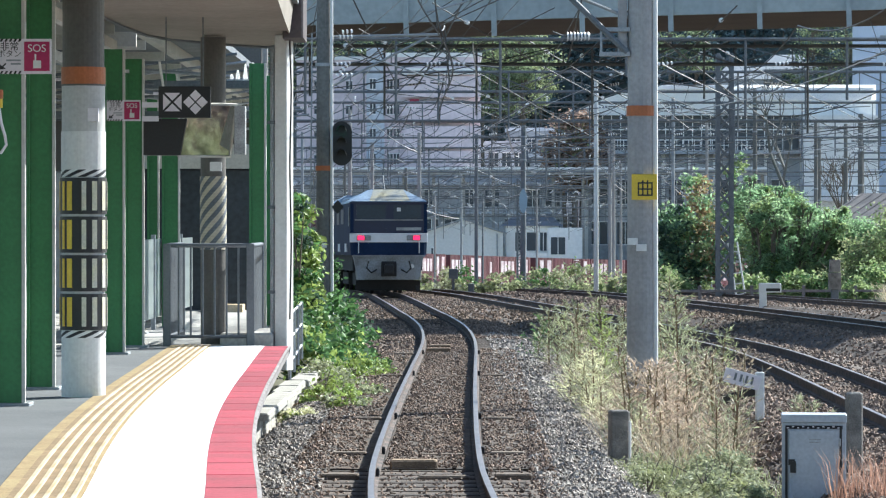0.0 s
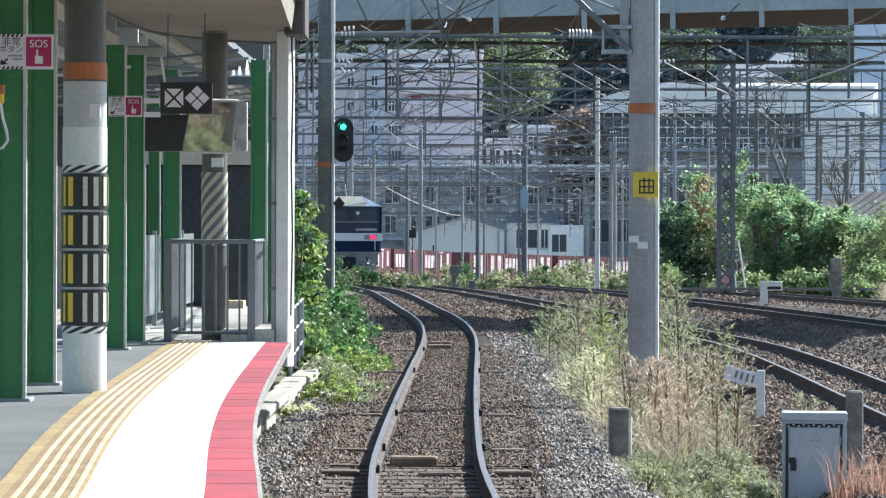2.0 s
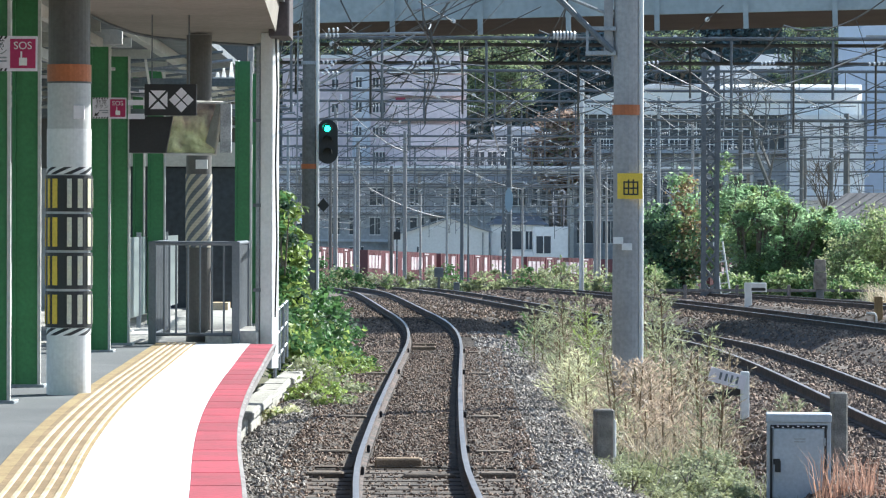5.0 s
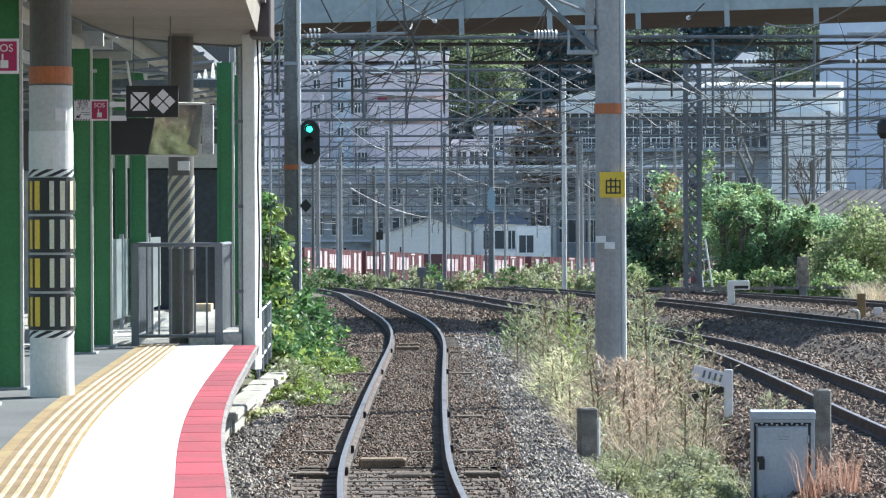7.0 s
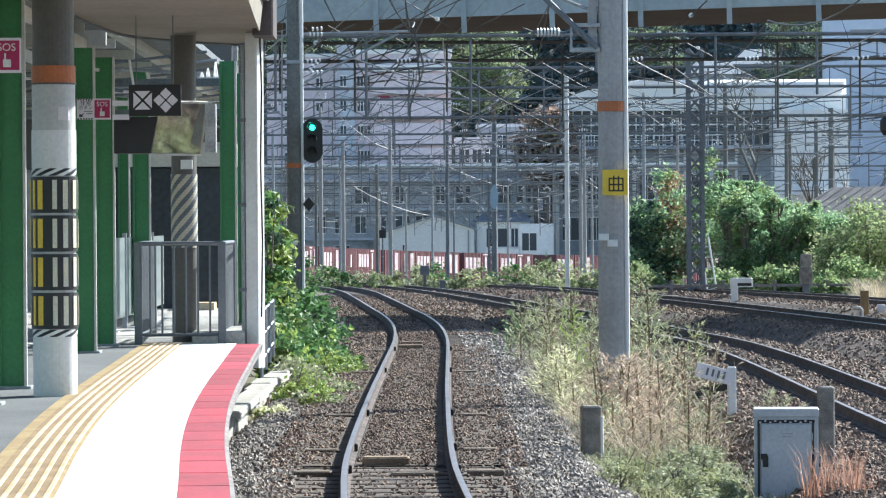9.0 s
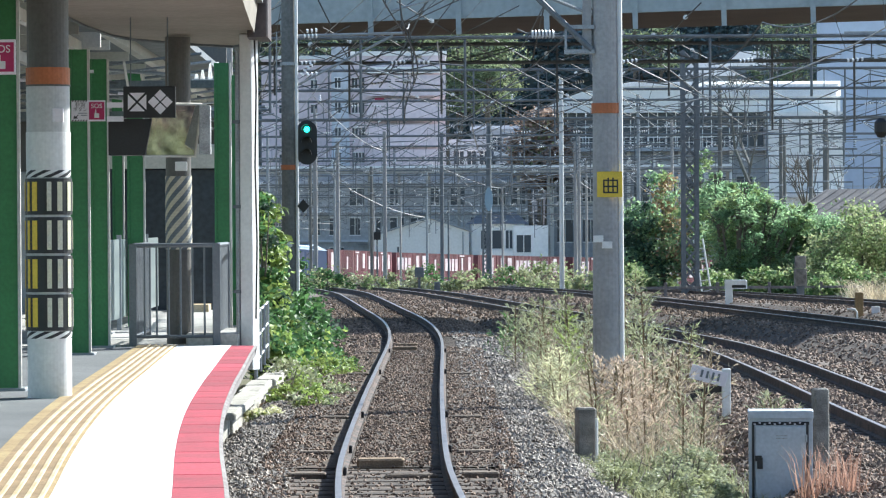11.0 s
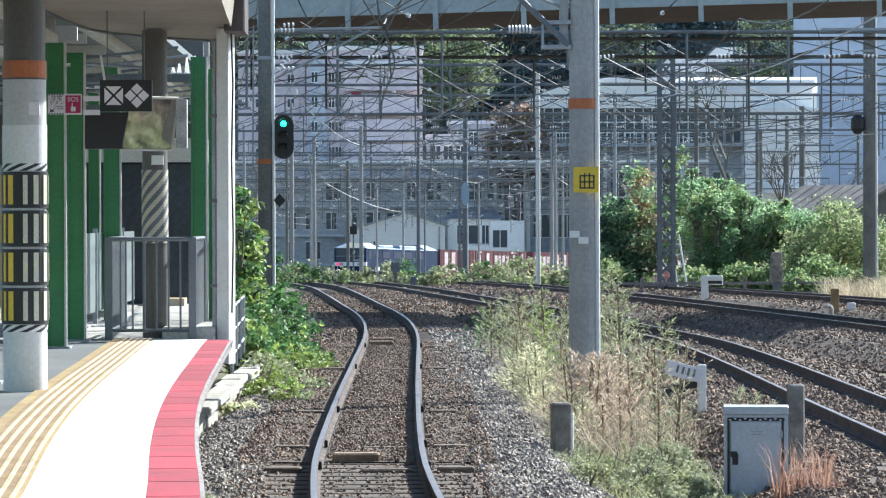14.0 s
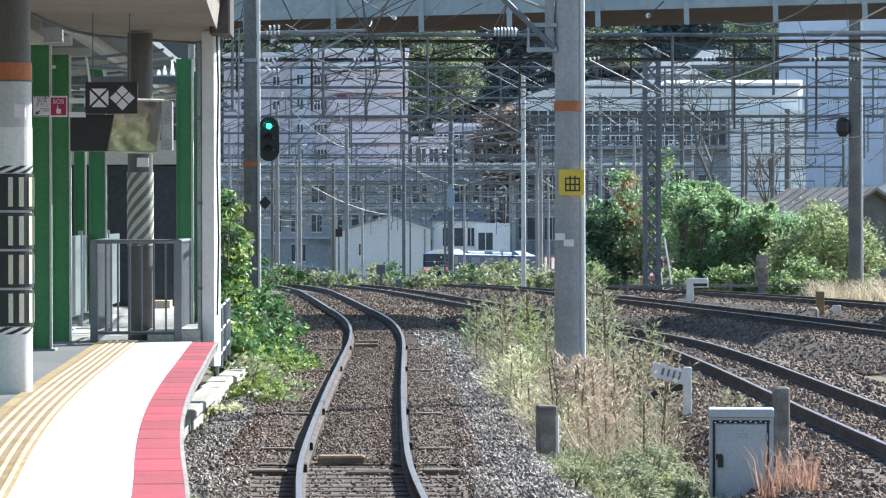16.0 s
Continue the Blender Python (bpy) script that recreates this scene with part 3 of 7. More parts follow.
# ---- road bridge ----
def bridge():
    br = thing("road_bridge", "grey road bridge with a dark brown underside across the railway", "bridge", pose(0, 101.0, 8.28, 0, -1.3, -5), kind="structure")
    part("deck", Geo().box(-70, 70, 0, 13.0, 0, 0.5), "girder", br, "dark brown steel underside")
    for y, low in ((-0.25, -0.26), (13.02, 0.02)):
        part("parapet", Geo().box(-70, 70, y, y + 0.22, low, 1.75), "parapet", br, "pale grey panelled parapet")
    part("handrail", Geo().rod((-70, -0.1, 2.0), (70, -0.1, 2.0), 0.04), "steel", br)
    for k in range(-26, 27):
        part("rib", Geo().box(k * 2.38 - 0.07 + 1.4, k * 2.38 + 0.07 + 1.4, -0.36, -0.25, -0.7, 1.75), "parapet", br, "pale vertical rib")
    for x in (-34, 42):
        part("pier", Geo().bevel_box(x - 0.8, x + 0.8, 1, 7, -9.5, 0, 0.15), "concrete", br)


bridge()


# ---- train ----
TM = {
    "loco_blue": mat("loco_blue", (0.010, 0.026, 0.07), 0.65, 0.15, 1, 0.02, col2=(0.009, 0.021, 0.056), spec=0.12),
    "loco_dark": mat("loco_navy", (0.012, 0.02, 0.06), 0.4, 0.1, 1, 0.02),
    "loco_white": mat("loco_stripe", (0.72, 0.73, 0.76), 0.5, 0.06, 1, 0.02),
    "loco_grey": mat("loco_skirt", (0.27, 0.29, 0.32), 0.6, 0.3, 1.6, 0.05, col2=(0.17, 0.17, 0.17)),
    "loco_roof": mat("loco_roof", (0.25, 0.34, 0.46), 0.5, 0.3, 0.7, 0.05, col2=(0.16, 0.20, 0.25)),
    "loco_rust": mat("loco_roof_stain", (0.33, 0.30, 0.20), 0.6, 0.3, 1.4, 0.05, col2=(0.24, 0.26, 0.26)),
    "loco_glass": mat("loco_glass", (0.03, 0.05, 0.075), 0.28, 0.2, 1, 0, spec=0.4),
    "under": mat("underframe", (0.025, 0.024, 0.025), 0.85, 0.3, 2, 0.1),
    "container_red": mat("container_maroon", (0.165, 0.05, 0.062), 0.6, 0.25, 1, 0.05, col2=(0.13, 0.055, 0.06), rand=0.2),
    "container_white": mat("container_panel", (0.55, 0.50, 0.53), 0.6, 0.25, 1.5, 0.02, col2=(0.40, 0.28, 0.31)),
    "tail": glow("tail_lamp", (1.0, 0.015, 0.08), 1.3),
}
M.update(TM)


def bogie(g, y):
    for dy in (-1.25, 1.25):
        for sx in (-0.53, 0.53):
            g.rod((sx - 0.06, y + dy, 0.46), (sx + 0.06, y + dy, 0.46), 0.46, n=14)
    g.box(-1.05, -0.9, y - 1.8, y + 1.8, 0.3, 0.75).box(0.9, 1.05, y - 1.8, y + 1.8, 0.3, 0.75).box(-0.9, 0.9, y - 0.3, y + 0.3, 0.35, 0.7)


def locomotive():
    lo = thing("electric_locomotive", "blue and white electric freight locomotive with lit red tail lamps", "locomotive")
    L = 9.1
    ring = lambda w, z, c: [(-w, -L + c, z), (-w + c, -L, z), (w - c, -L, z), (w, -L + c, z), (w, L - c, z), (w - c, L, z), (-w + c, L, z), (-w, L - c, z)]
    def shell(levels):
        g = Geo()
        pts = [p for lv in levels for p in lv]
        fs = [(k * 8 + i, k * 8 + (i + 1) % 8, k * 8 + 8 + (i + 1) % 8, k * 8 + 8 + i) for k in range(len(levels) - 1) for i in range(8)]
        fs += [tuple(reversed(range(8))), tuple(range(len(pts) - 8, len(pts)))]
        return g.poly(pts, fs)
    part("body_lower", shell([ring(1.40, 1.42, 0.10), ring(1.42, 1.9, 0.1)]), "loco_blue", lo, "blue lower body")
    part("waist_band", shell([ring(1.425, 1.9, 0.1), ring(1.425, 2.24, 0.1)]), "loco_blue", lo)
    part("stripe", Geo().bevel_box(-1.44, 1.44, -L - 0.02, -L + 0.16, 1.9, 2.24, 0.02), "loco_white", lo, "white waist stripe across the cab front")
    part("body_upper", shell([ring(1.42, 2.24, 0.1), ring(1.40, 3.36, 0.12)]), "loco_blue", lo, "blue upper body")
    roof = [(-1.42, -L - 0.03, 3.36), (1.42, -L - 0.03, 3.36), (1.42, L, 3.36), (-1.42, L, 3.36), (-1.40, -L - 0.03, 3.42), (1.40, -L - 0.03, 3.42), (1.40, L, 3.42), (-1.40, L, 3.42),
            (-0.62, -L + 0.95, 3.86), (0.62, -L + 0.95, 3.86), (0.62, -L + 3.0, 3.86), (-0.62, -L + 3.0, 3.86)]
    part("cab_roof", Geo().poly(roof[:8] + roof[8:10] + [(0.62, -L + 3.2, 3.86), (-0.62, -L + 3.2, 3.86), (1.38, -L + 3.4, 3.45), (-1.38, -L + 3.4, 3.45)],
         [(0, 1, 5, 4), (1, 2, 6, 5), (3, 0, 4, 7), (2, 3, 7, 6), (4, 5, 9, 8), (5, 12, 10, 9), (4, 8, 11, 13), (8, 9, 10, 11), (10, 12, 13, 11), (12, 6, 7, 13), (5, 6, 12), (4, 13, 7)]), "loco_roof", lo, "sloping grey cab roof stained brown")
    part("roof_stain", Geo().poly([(-0.72, -L - 0.032, 3.424), (0.8, -L - 0.032, 3.424), (0.6, -L + 0.93, 3.864), (-0.5, -L + 0.93, 3.864)], [(0, 1, 2, 3)]), "loco_rust", lo, "brown stained roof slope")
    part("roof_rim", Geo().box(-1.45, 1.45, -L - 0.06, -L + 0.02, 3.33, 3.39), "loco_dark", lo)
    part("far_cab_roof", Geo().poly([(-1.38, L - 3.4, 3.43), (1.38, L - 3.4, 3.43), (1.38, L, 3.43), (-1.38, L, 3.43), (-0.62, L - 3.2, 3.86), (0.62, L - 3.2, 3.86), (0.62, L - 0.95, 3.86), (-0.62, L - 0.95, 3.86)],
         [(0, 1, 5, 4), (1, 2, 6, 5), (2, 3, 7, 6), (3, 0, 4, 7), (4, 5, 6, 7)]), "loco_roof", lo)
    part("roof_equipment", Geo().bevel_box(-0.9, 0.9, -4.6, -1.0, 3.43, 3.72, 0.08).bevel_box(-0.9, 0.9, 0.6, 4.9, 3.43, 3.72, 0.08), "loco_roof", lo, "pale roof equipment covers")
    face = part("cab_front", Geo().poly([(-1.28, -L - 0.012, 2.26), (1.28, -L - 0.012, 2.26), (1.27, -L - 0.012, 3.34), (-1.27, -L - 0.012, 3.34)], [(0, 1, 2, 3)]).box(-1.3, 1.3, -L - 0.01, -L + 0.05, 2.26, 3.34), "loco_dark", lo, "dark navy cab front")
    for x0, x1 in ((-1.2, -0.12), (0.18, 1.2)):
        w = part("windscreen", Geo().box(x0, x1, -L - 0.03, -L - 0.013, 2.78, 3.28), "loco_glass", face, "dark windscreen")
    part("front_door", Geo().box(-0.1, 0.16, -L - 0.028, -L - 0.013, 2.28, 3.28), "loco_dark", face)
    part("wiper_ledge", Geo().box(-1.26, 1.26, -L - 0.05, -L - 0.013, 2.7, 2.75), "loco_grey", face, "grey ledge under the windscreens")
    part("side_pillar", Geo().box(-1.42, -1.3, -L - 0.03, -L + 0.1, 2.24, 3.34).box(1.3, 1.42, -L - 0.03, -L + 0.1, 2.24, 3.34), "loco_blue", face)
    part("number_bar", Geo().box(0.28, 1.2, -L - 0.035, -L - 0.014, 2.34, 2.45), "steel", face, "pale number characters as a bar")
    part("cab_plate", Geo().box(0.30, 0.44, -L - 0.04, -L - 0.031, 3.04, 3.18), "white", face)
    part("apron", Geo().box(-1.3, 1.3, -L - 0.012, -L + 0.03, 1.44, 1.88), "loco_blue", lo)
    for s in (-1, 1):
        lamp = part("lamp_housing", Geo().bevel_box(s * 0.93 - 0.26, s * 0.93 + 0.26, -L - 0.05, -L, 1.97, 2.16, 0.02), "loco_grey", lo)
        part("tail_lamp", Geo().bevel_box(s * 1.03 - 0.12, s * 1.03 + 0.12, -L - 0.07, -L - 0.05, 1.99, 2.14, 0.02), "tail", lamp, "glowing red tail lamp")
        part("head_lamp", Geo().bevel_box(s * 0.76 - 0.1, s * 0.76 + 0.1, -L - 0.07, -L - 0.05, 1.99, 2.14, 0.02), "steel", lamp, "unlit head lamp")
        part("grab_rail", Geo().rod((s * 1.12, -L - 0.08, 1.5), (s * 1.12, -L - 0.08, 1.92), 0.02), "white", lo)
    part("skirt", Geo().poly([(-1.3, -L, 1.42), (1.3, -L, 1.42), (1.12, -L + 0.05, 0.52), (-1.12, -L + 0.05, 0.52), (-1.3, -L + 1.2, 1.42), (1.3, -L + 1.2, 1.42), (1.12, -L + 1.2, 0.52), (-1.12, -L + 1.2, 0.52)],
         [(0, 3, 2, 1), (0, 1, 5, 4), (1, 2, 6, 5), (3, 0, 4, 7), (2, 3, 7, 6), (4, 5, 6, 7)]), "loco_grey", lo, "grey front skirt with grime")
    part("skirt_rim", Geo().box(-1.34, 1.34, -L - 0.06, -L + 0.1, 1.36, 1.43), "loco_grey", lo, "footplate rim")
    part("marker_disc", Geo().rod((0.86, -L - 0.05, 1.02), (0.86, -L, 1.02), 0.08, n=12), "white", lo, "round white hose cover")
    part("coupler", Geo().bevel_box(-0.17, 0.17, -L - 0.5, -L, 0.75, 1.1, 0.05).bevel_box(-0.28, 0.28, -L - 0.12, -L, 0.65, 1.2, 0.03), "under", lo, "black coupler")
    for s in (-1, 1):
        part("brake_hose", Geo().line([(s * 0.75, -L - 0.02, 1.2), (s * 0.82, -L - 0.12, 0.95), (s * 0.65, -L - 0.14, 0.78), (s * 0.45, -L - 0.06, 0.9)], 0.03, 6), "under", lo)
    part("snow_plough", Geo().poly([(-1.2, -L + 0.5, 0.12), (1.2, -L + 0.5, 0.12), (1.2, -L + 0.35, 0.5), (-1.2, -L + 0.35, 0.5), (-1.2, -L + 1.0, 0.12), (1.2, -L + 1.0, 0.12)], [(0, 1, 2, 3), (0, 4, 5, 1)]).box(1.02, 1.16, -L + 0.2, -L + 0.3, 0.08, 0.3), "under", lo)
    for y in (-6.2, 0, 6.2):
        g = Geo()
        bogie(g, y)
        part("bogie", g, "under", lo, "black bogie")
    part("underframe", Geo().box(-1.3, 1.3, -L + 0.6, L - 0.6, 0.85, 1.42), "under", lo)
    for s in (-1, 1):
        for y in (-4.2, -1.4, 1.4, 4.2):
            part("side_grille", Geo().box(s * 1.41 - 0.02, s * 1.41 + 0.02, y - 0.9, y + 0.9, 2.6, 3.15), "loco_dark", lo)
        part("cab_window", Geo().box(s * 1.41 - 0.02, s * 1.41 + 0.02, -L + 0.5, -L + 1.2, 2.5, 3.2), "loco_glass", lo)
        for y in (-6.4, -2.0):
            part("side_mark", Geo().box(s * 1.425 - 0.02, s * 1.425 + 0.02, y - 0.5, y + 0.5, 1.55, 1.86), "loco_white", lo)
    pan = part("pantograph", Geo().line([(0, -6.8, 3.86), (0, -5.9, 4.45), (0, -6.6, 5.0)], 0.03).line([(-0.75, -6.6, 4.9), (-0.5, -6.6, 5.02), (0.5, -6.6, 5.02), (0.75, -6.6, 4.9)], 0.025).box(-0.6, 0.6, -7.2, -5.6, 3.8, 3.9), "steel_dark", lo, "raised pantograph")
    for s in (-0.5, 0.5):
        part("insulator", Geo().rod((s, -7.1, 3.7), (s, -7.1, 3.9), 0.07, n=8), "porcelain", pan)
    return lo


def corrugated(y):
    """A container whose long sides are folded sheet."""
    right = []
    for i in range(12):
        a = y - 1.8 + i * 0.3
        right += [(1.24, a), (1.24, a + 0.13), (1.2, a + 0.17), (1.2, a + 0.26)]
    ring = [(1.22, y - 1.86)] + right + [(1.22, y + 1.86)]
    ring += [(-x, b) for x, b in reversed(ring)]
    n = len(ring)
    pts = [(x, b, z) for z in (1.03, 3.52) for x, b in ring]
    return Geo().poly(pts, [tuple(reversed(range(n))), tuple(range(n, 2 * n))] + [(i, (i + 1) % n, n + (i + 1) % n, n + i) for i in range(n)])


def wagon(kind):
    w = thing("container_wagon", "flat railway wagon loaded with five maroon containers", "wagon", group="container wagons")
    part("frame_deck", Geo().box(-1.25, 1.25, -9.8, 9.8, 0.78, 1.02).box(-0.3, 0.3, -10.1, 10.1, 0.6, 0.9), "under", w, "dark steel deck")
    for y in (-7.1, 7.1):
        g = Geo()
        bogie(g, y)
        part("bogie", g, "under", w)
    rnd = random.Random(kind)
    for k in range(5):
        y = (k - 2) * 3.86
        if kind == 3 and k == 4:
            continue
        c = part("container", corrugated(y), "container_red", w, "maroon freight container")
        style = rnd.random()
        fields = ((-1.6, -1.0, 2.05, 3.1), (-0.78, -0.18, 2.05, 3.1), (0.08, 0.68, 2.05, 3.1), (0.92, 1.55, 2.05, 3.1), (-1.7, -0.9, 1.08, 1.2)) if style < 0.42 else ((-1.3, -0.9, 1.9, 3.2), (0.45, 1.05, 2.1, 3.3), (-1.7, -0.6, 3.32, 3.44)) if style < 0.65 else ((-0.4, 0.0, 2.0, 3.0),) if style < 0.82 else ((-1.0, -0.3, 1.7, 3.3), (0.5, 1.3, 1.7, 3.3))
        for a0, a1, z0, z1 in fields:
            part("white_panel", Geo().box(1.225, 1.262, y + a0, y + a1, z0, z1), "container_white", c, "white lettering field")
    return w


SPEED = 12.5
LOCO = locomotive()
WAGONS = []
bases = [wagon(k) for k in range(4)]
for k in range(14):
    WAGONS.append(bases[k] if k < 4 else copy_thing(bases[(k * 3 + 1) % 4], Matrix.Identity(4)))


def rides(s_mid):
    """Poses on the line, second by second, for a vehicle whose middle is s_mid metres ahead of the tail at the start."""
    rows = []
    for t in range(0, 17):
        s = s_mid + SPEED * t
        (ax, ay), (bx, by) = on_line(s - 6), on_line(s + 6)
        az, bz = grade(ay), grade(by)
        rows.append((float(t), pose((ax + bx) / 2, (ay + by) / 2, (az + bz) / 2, math.degrees(math.atan2(bz - az, 12.0)), 0, -math.degrees(math.atan2(bx - ax, by - ay)))))
    return rows


def motions():
    walk(LOCO, rides(9.1))
    walk(LAMP_OFF_DISC, LAMP_OFF_ROWS)
    for k, w in enumerate(WAGONS):
        walk(w, rides(18.9 + 10.1 + k * 20.4))


# ---- overhead line ----
def concrete_pole(x, y, h, r, material="pole_concrete", name="line_pole", label="grey round concrete overhead line pole", base=None):
    z = ground_z(x, y) - 0.1 if base is None else base
    p = thing(name, label, "pole", pose(x, y, z), "overhead line poles")
    part("shaft", Geo().rod((0, 0, 0), (0, 0, h), r, r * 0.82, n=20), material, p, smooth=False)
    for k in (0.62, 0.8, 0.93):
        part("clamp_band", Geo().rod((0, 0, h * k), (0, 0, h * k + 0.07), r * 1.05, n=20), "steel", p, "steel clamp band")
    return p


def insulator(g, a, b, n=5, r=0.055):
    a, b = Vector(a), Vector(b)
    for i in range(n):
        p = a.lerp(b, (i + 0.3) / n)
        q = a.lerp(b, (i + 0.75) / n)
        g.rod(p, q, r, r * 0.6, n=8)


def cantilever(p, z, reach, side):
    """A hinged bracket with two tubes, insulators and a steady arm."""
    arm = part("bracket_arm", Geo().rod((0, 0, z), (side * reach, 0, z + 0.05), 0.03).rod((0, 0, z - 1.1), (side * reach * 0.9, 0, z), 0.026).rod((side * reach * 0.5, 0, z - 0.5), (side * reach * 1.05, 0, z - 0.95), 0.018), "steel", p, "tubular steel bracket")
    g = Geo()
    insulator(g, (side * 0.3, 0, z), (side * 0.62, 0, z), 4)
    insulator(g, (side * 0.25, 0, z - 0.82), (side * 0.5, 0, z - 0.55), 4)
    part("insulator", g, "porcelain", arm, "white porcelain insulator")


# the near pole with the curve sign
NEAR = concrete_pole(2.91, 55.0, 10.8, 0.205, label="grey concrete pole with an orange band and a yellow sign")
NZ = NEAR.location.z
part("orange_band", Geo().rod((0, 0, 4.12 - NZ), (0, 0, 4.27 - NZ), 0.207, n=20), "orange", NEAR, "faded orange band")
part("conduit", Geo().rod((0.225, -0.03, 0.2), (0.205, -0.03, 10.0), 0.04, n=8), "white", NEAR, "pale cable conduit")
sign = part("curve_sign", Geo().bevel_box(-0.14, 0.235, -0.235, -0.215, 2.885 - NZ, 3.26 - NZ, 0.008), "yellow", NEAR, "yellow square sign with a black character")
g = Geo()
cx, cz, yy = 0.06, 3.055 - NZ, -0.24
for x in (-0.1, -0.035, 0.035, 0.1):
    top = 0.115 if abs(x) < 0.05 else 0.075
    g.box(cx + x - 0.011, cx + x + 0.011, yy, yy + 0.01, cz - 0.105, cz + top)
for z in (-0.105, -0.015, 0.075):
    g.box(cx - 0.111, cx + 0.111, yy - 0.001, yy + 0.009, cz + z - 0.011, cz + z + 0.011)
part("character", g, "black", sign, "black painted character for a curve")
for x0, z0 in ((-0.2, 2.22), (-0.07, 2.13)):
    part("number_tag", Geo().bevel_box(x0, x0 + 0.15, -0.235, -0.2, z0 - NZ, z0 + 0.1 - NZ, 0.004), "white", NEAR, "small white tag")
cantilever(NEAR, 6.6 - NZ, 3.0, -1)
part("stay", Geo().rod((-0.2, -0.12, 5.05 - NZ), (-1.2, -0.12, 6.02 - NZ), 0.045, n=8), "steel_dark", NEAR, "slanting steel strut")
part("bracket_plate", Geo().box(-0.6, -0.16, -0.14, 0.1, 5.0 - NZ, 5.06 - NZ).box(-0.6, -0.565, -0.14, -0.1, 5.06 - NZ, 5.4 - NZ).box(-0.6, -0.16, -0.14, -0.1, 5.36 - NZ, 5.42 - NZ), "steel", NEAR, "steel bracket frame")
part("second_shaft", Geo().bevel_box(-0.33, -0.2, -0.08, 0.08, 5.06 - NZ, 9.8 - NZ, 0.01), "pole_concrete", NEAR, "square upper post")

# the signal mast
SIG = concrete_pole(-2.46, 77.0, 10.5, 0.17, "pole_dark", "signal_mast", "dark concrete signal mast with a ladder and a lit green signal")
SZ = SIG.location.z
part("orange_band", Geo().rod((0, 0, 3.64 - SZ), (0, 0, 3.74 - SZ), 0.178, n=20), "orange", SIG)
ladder = part("ladder", Geo().rod((-0.30, -0.05, 0.3), (-0.24, -0.05, 7.2), 0.016, n=6), "steel", SIG, "thin steel ladder rail")
for k in range(16):
    part("rung", Geo().rod((-0.3 + k * 0.003, -0.05, 0.6 + k * 0.42), (-0.1, -0.05, 0.6 + k * 0.42), 0.01, n=5), "steel", ladder)
part("bright_conduit", Geo().rod((0.17, -0.1, 1.0), (0.16, -0.1, 8.5), 0.034, n=8), "white", SIG, "pale conduit")
ring = [(0.215 * math.cos(a) + 0.37, 0.24 * math.sin(a) + (0.22 if math.sin(a) > 0 else -0.22)) for a in [i * math.pi / 12 for i in range(24)]]
head_z = 4.2 - SZ
backing = part("signal_board", Geo().poly([(x, -0.12, z + head_z) for x, z in ring] + [(x, -0.05, z + head_z) for x, z in ring], [tuple(range(24)), tuple(reversed(range(24, 48)))] + [(i, i + 24, (i + 1) % 24 + 24, (i + 1) % 24) for i in range(24)]), "black", SIG, "black oval signal board")
M["signal_green"] = glow("signal_green", (0.05, 1.0, 0.62), 6.0)
for k in range(3):
    z = head_z + 0.27 - k * 0.25
    hood = Geo()
    for i in range(12):
        a0, a1 = math.pi * i / 11 - 0.2, math.pi * (i + 1) / 11 - 0.2
        hood.poly([(0.37 + 0.1 * math.cos(a), y, z + 0.1 * math.sin(a)) for y in (-0.36, -0.12) for a in (a0, a1)], [(0, 1, 3, 2)])
    part("hood", hood, "black", backing)
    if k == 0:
        # added disc, no signal part: covers the lit lens, then slips behind the board
        LAMP_OFF_DISC = part("shutter", Geo().rod((0, -0.17, 0), (0, -0.15, 0), 0.088, n=16), "black", backing, "added black disc that hides the lens while the lamp is off")
        LAMP_OFF_ROWS = [(tt, pose(0.37 + dx, 0.14 * (dx != 0), z)) for tt, dx in ((0.0, 0.0), (1.6, 0.0), (1.9, -0.02), (2.0, -0.02), (16.0, -0.02))]
    part("lens", Geo().rod((0.37, -0.14, z), (0.37, -0.125, z), 0.058, n=20), "signal_green" if k == 0 else "black", backing, "lit green lens" if k == 0 else "dark lens")
part("signal_bracket", Geo().box(0.1, 0.3, -0.04, 0.04, head_z - 0.3, head_z - 0.22).box(0.1, 0.3, -0.04, 0.04, head_z + 0.2, head_z + 0.28), "steel_dark", SIG)
part("diamond_plate", Geo().poly([(0.29, -0.2, 3.035 - SZ), (0.415, -0.2, 2.89 - SZ), (0.29, -0.2, 2.745 - SZ), (0.165, -0.2, 2.89 - SZ), (0.29, -0.18, 3.035 - SZ), (0.415, -0.18, 2.89 - SZ), (0.29, -0.18, 2.745 - SZ), (0.165, -0.18, 2.89 - SZ)],
     [(0, 3, 2, 1), (4, 5, 6, 7), (0, 1, 5, 4), (1, 2, 6, 5), (2, 3, 7, 6), (3, 0, 4, 7)]), "black", SIG, "black diamond plate")
part("number_tag", Geo().bevel_box(-0.09, 0.06, -0.2, -0.16, 2.05 - SZ, 2.15 - SZ, 0.004), "white", SIG)
cantilever(SIG, 6.4 - SZ, 2.4, 1)
for k in range(5):
    g = Geo()
    insulator(g, (0.35 - 0.5 * (k % 2), 0, 5.6 + k * 0.45 - SZ), (0.62 - 0.5 * (k % 2), 0, 5.62 + k * 0.45 - SZ), 3, 0.05)
    part("insulator", g, "porcelain", SIG, "white insulator")


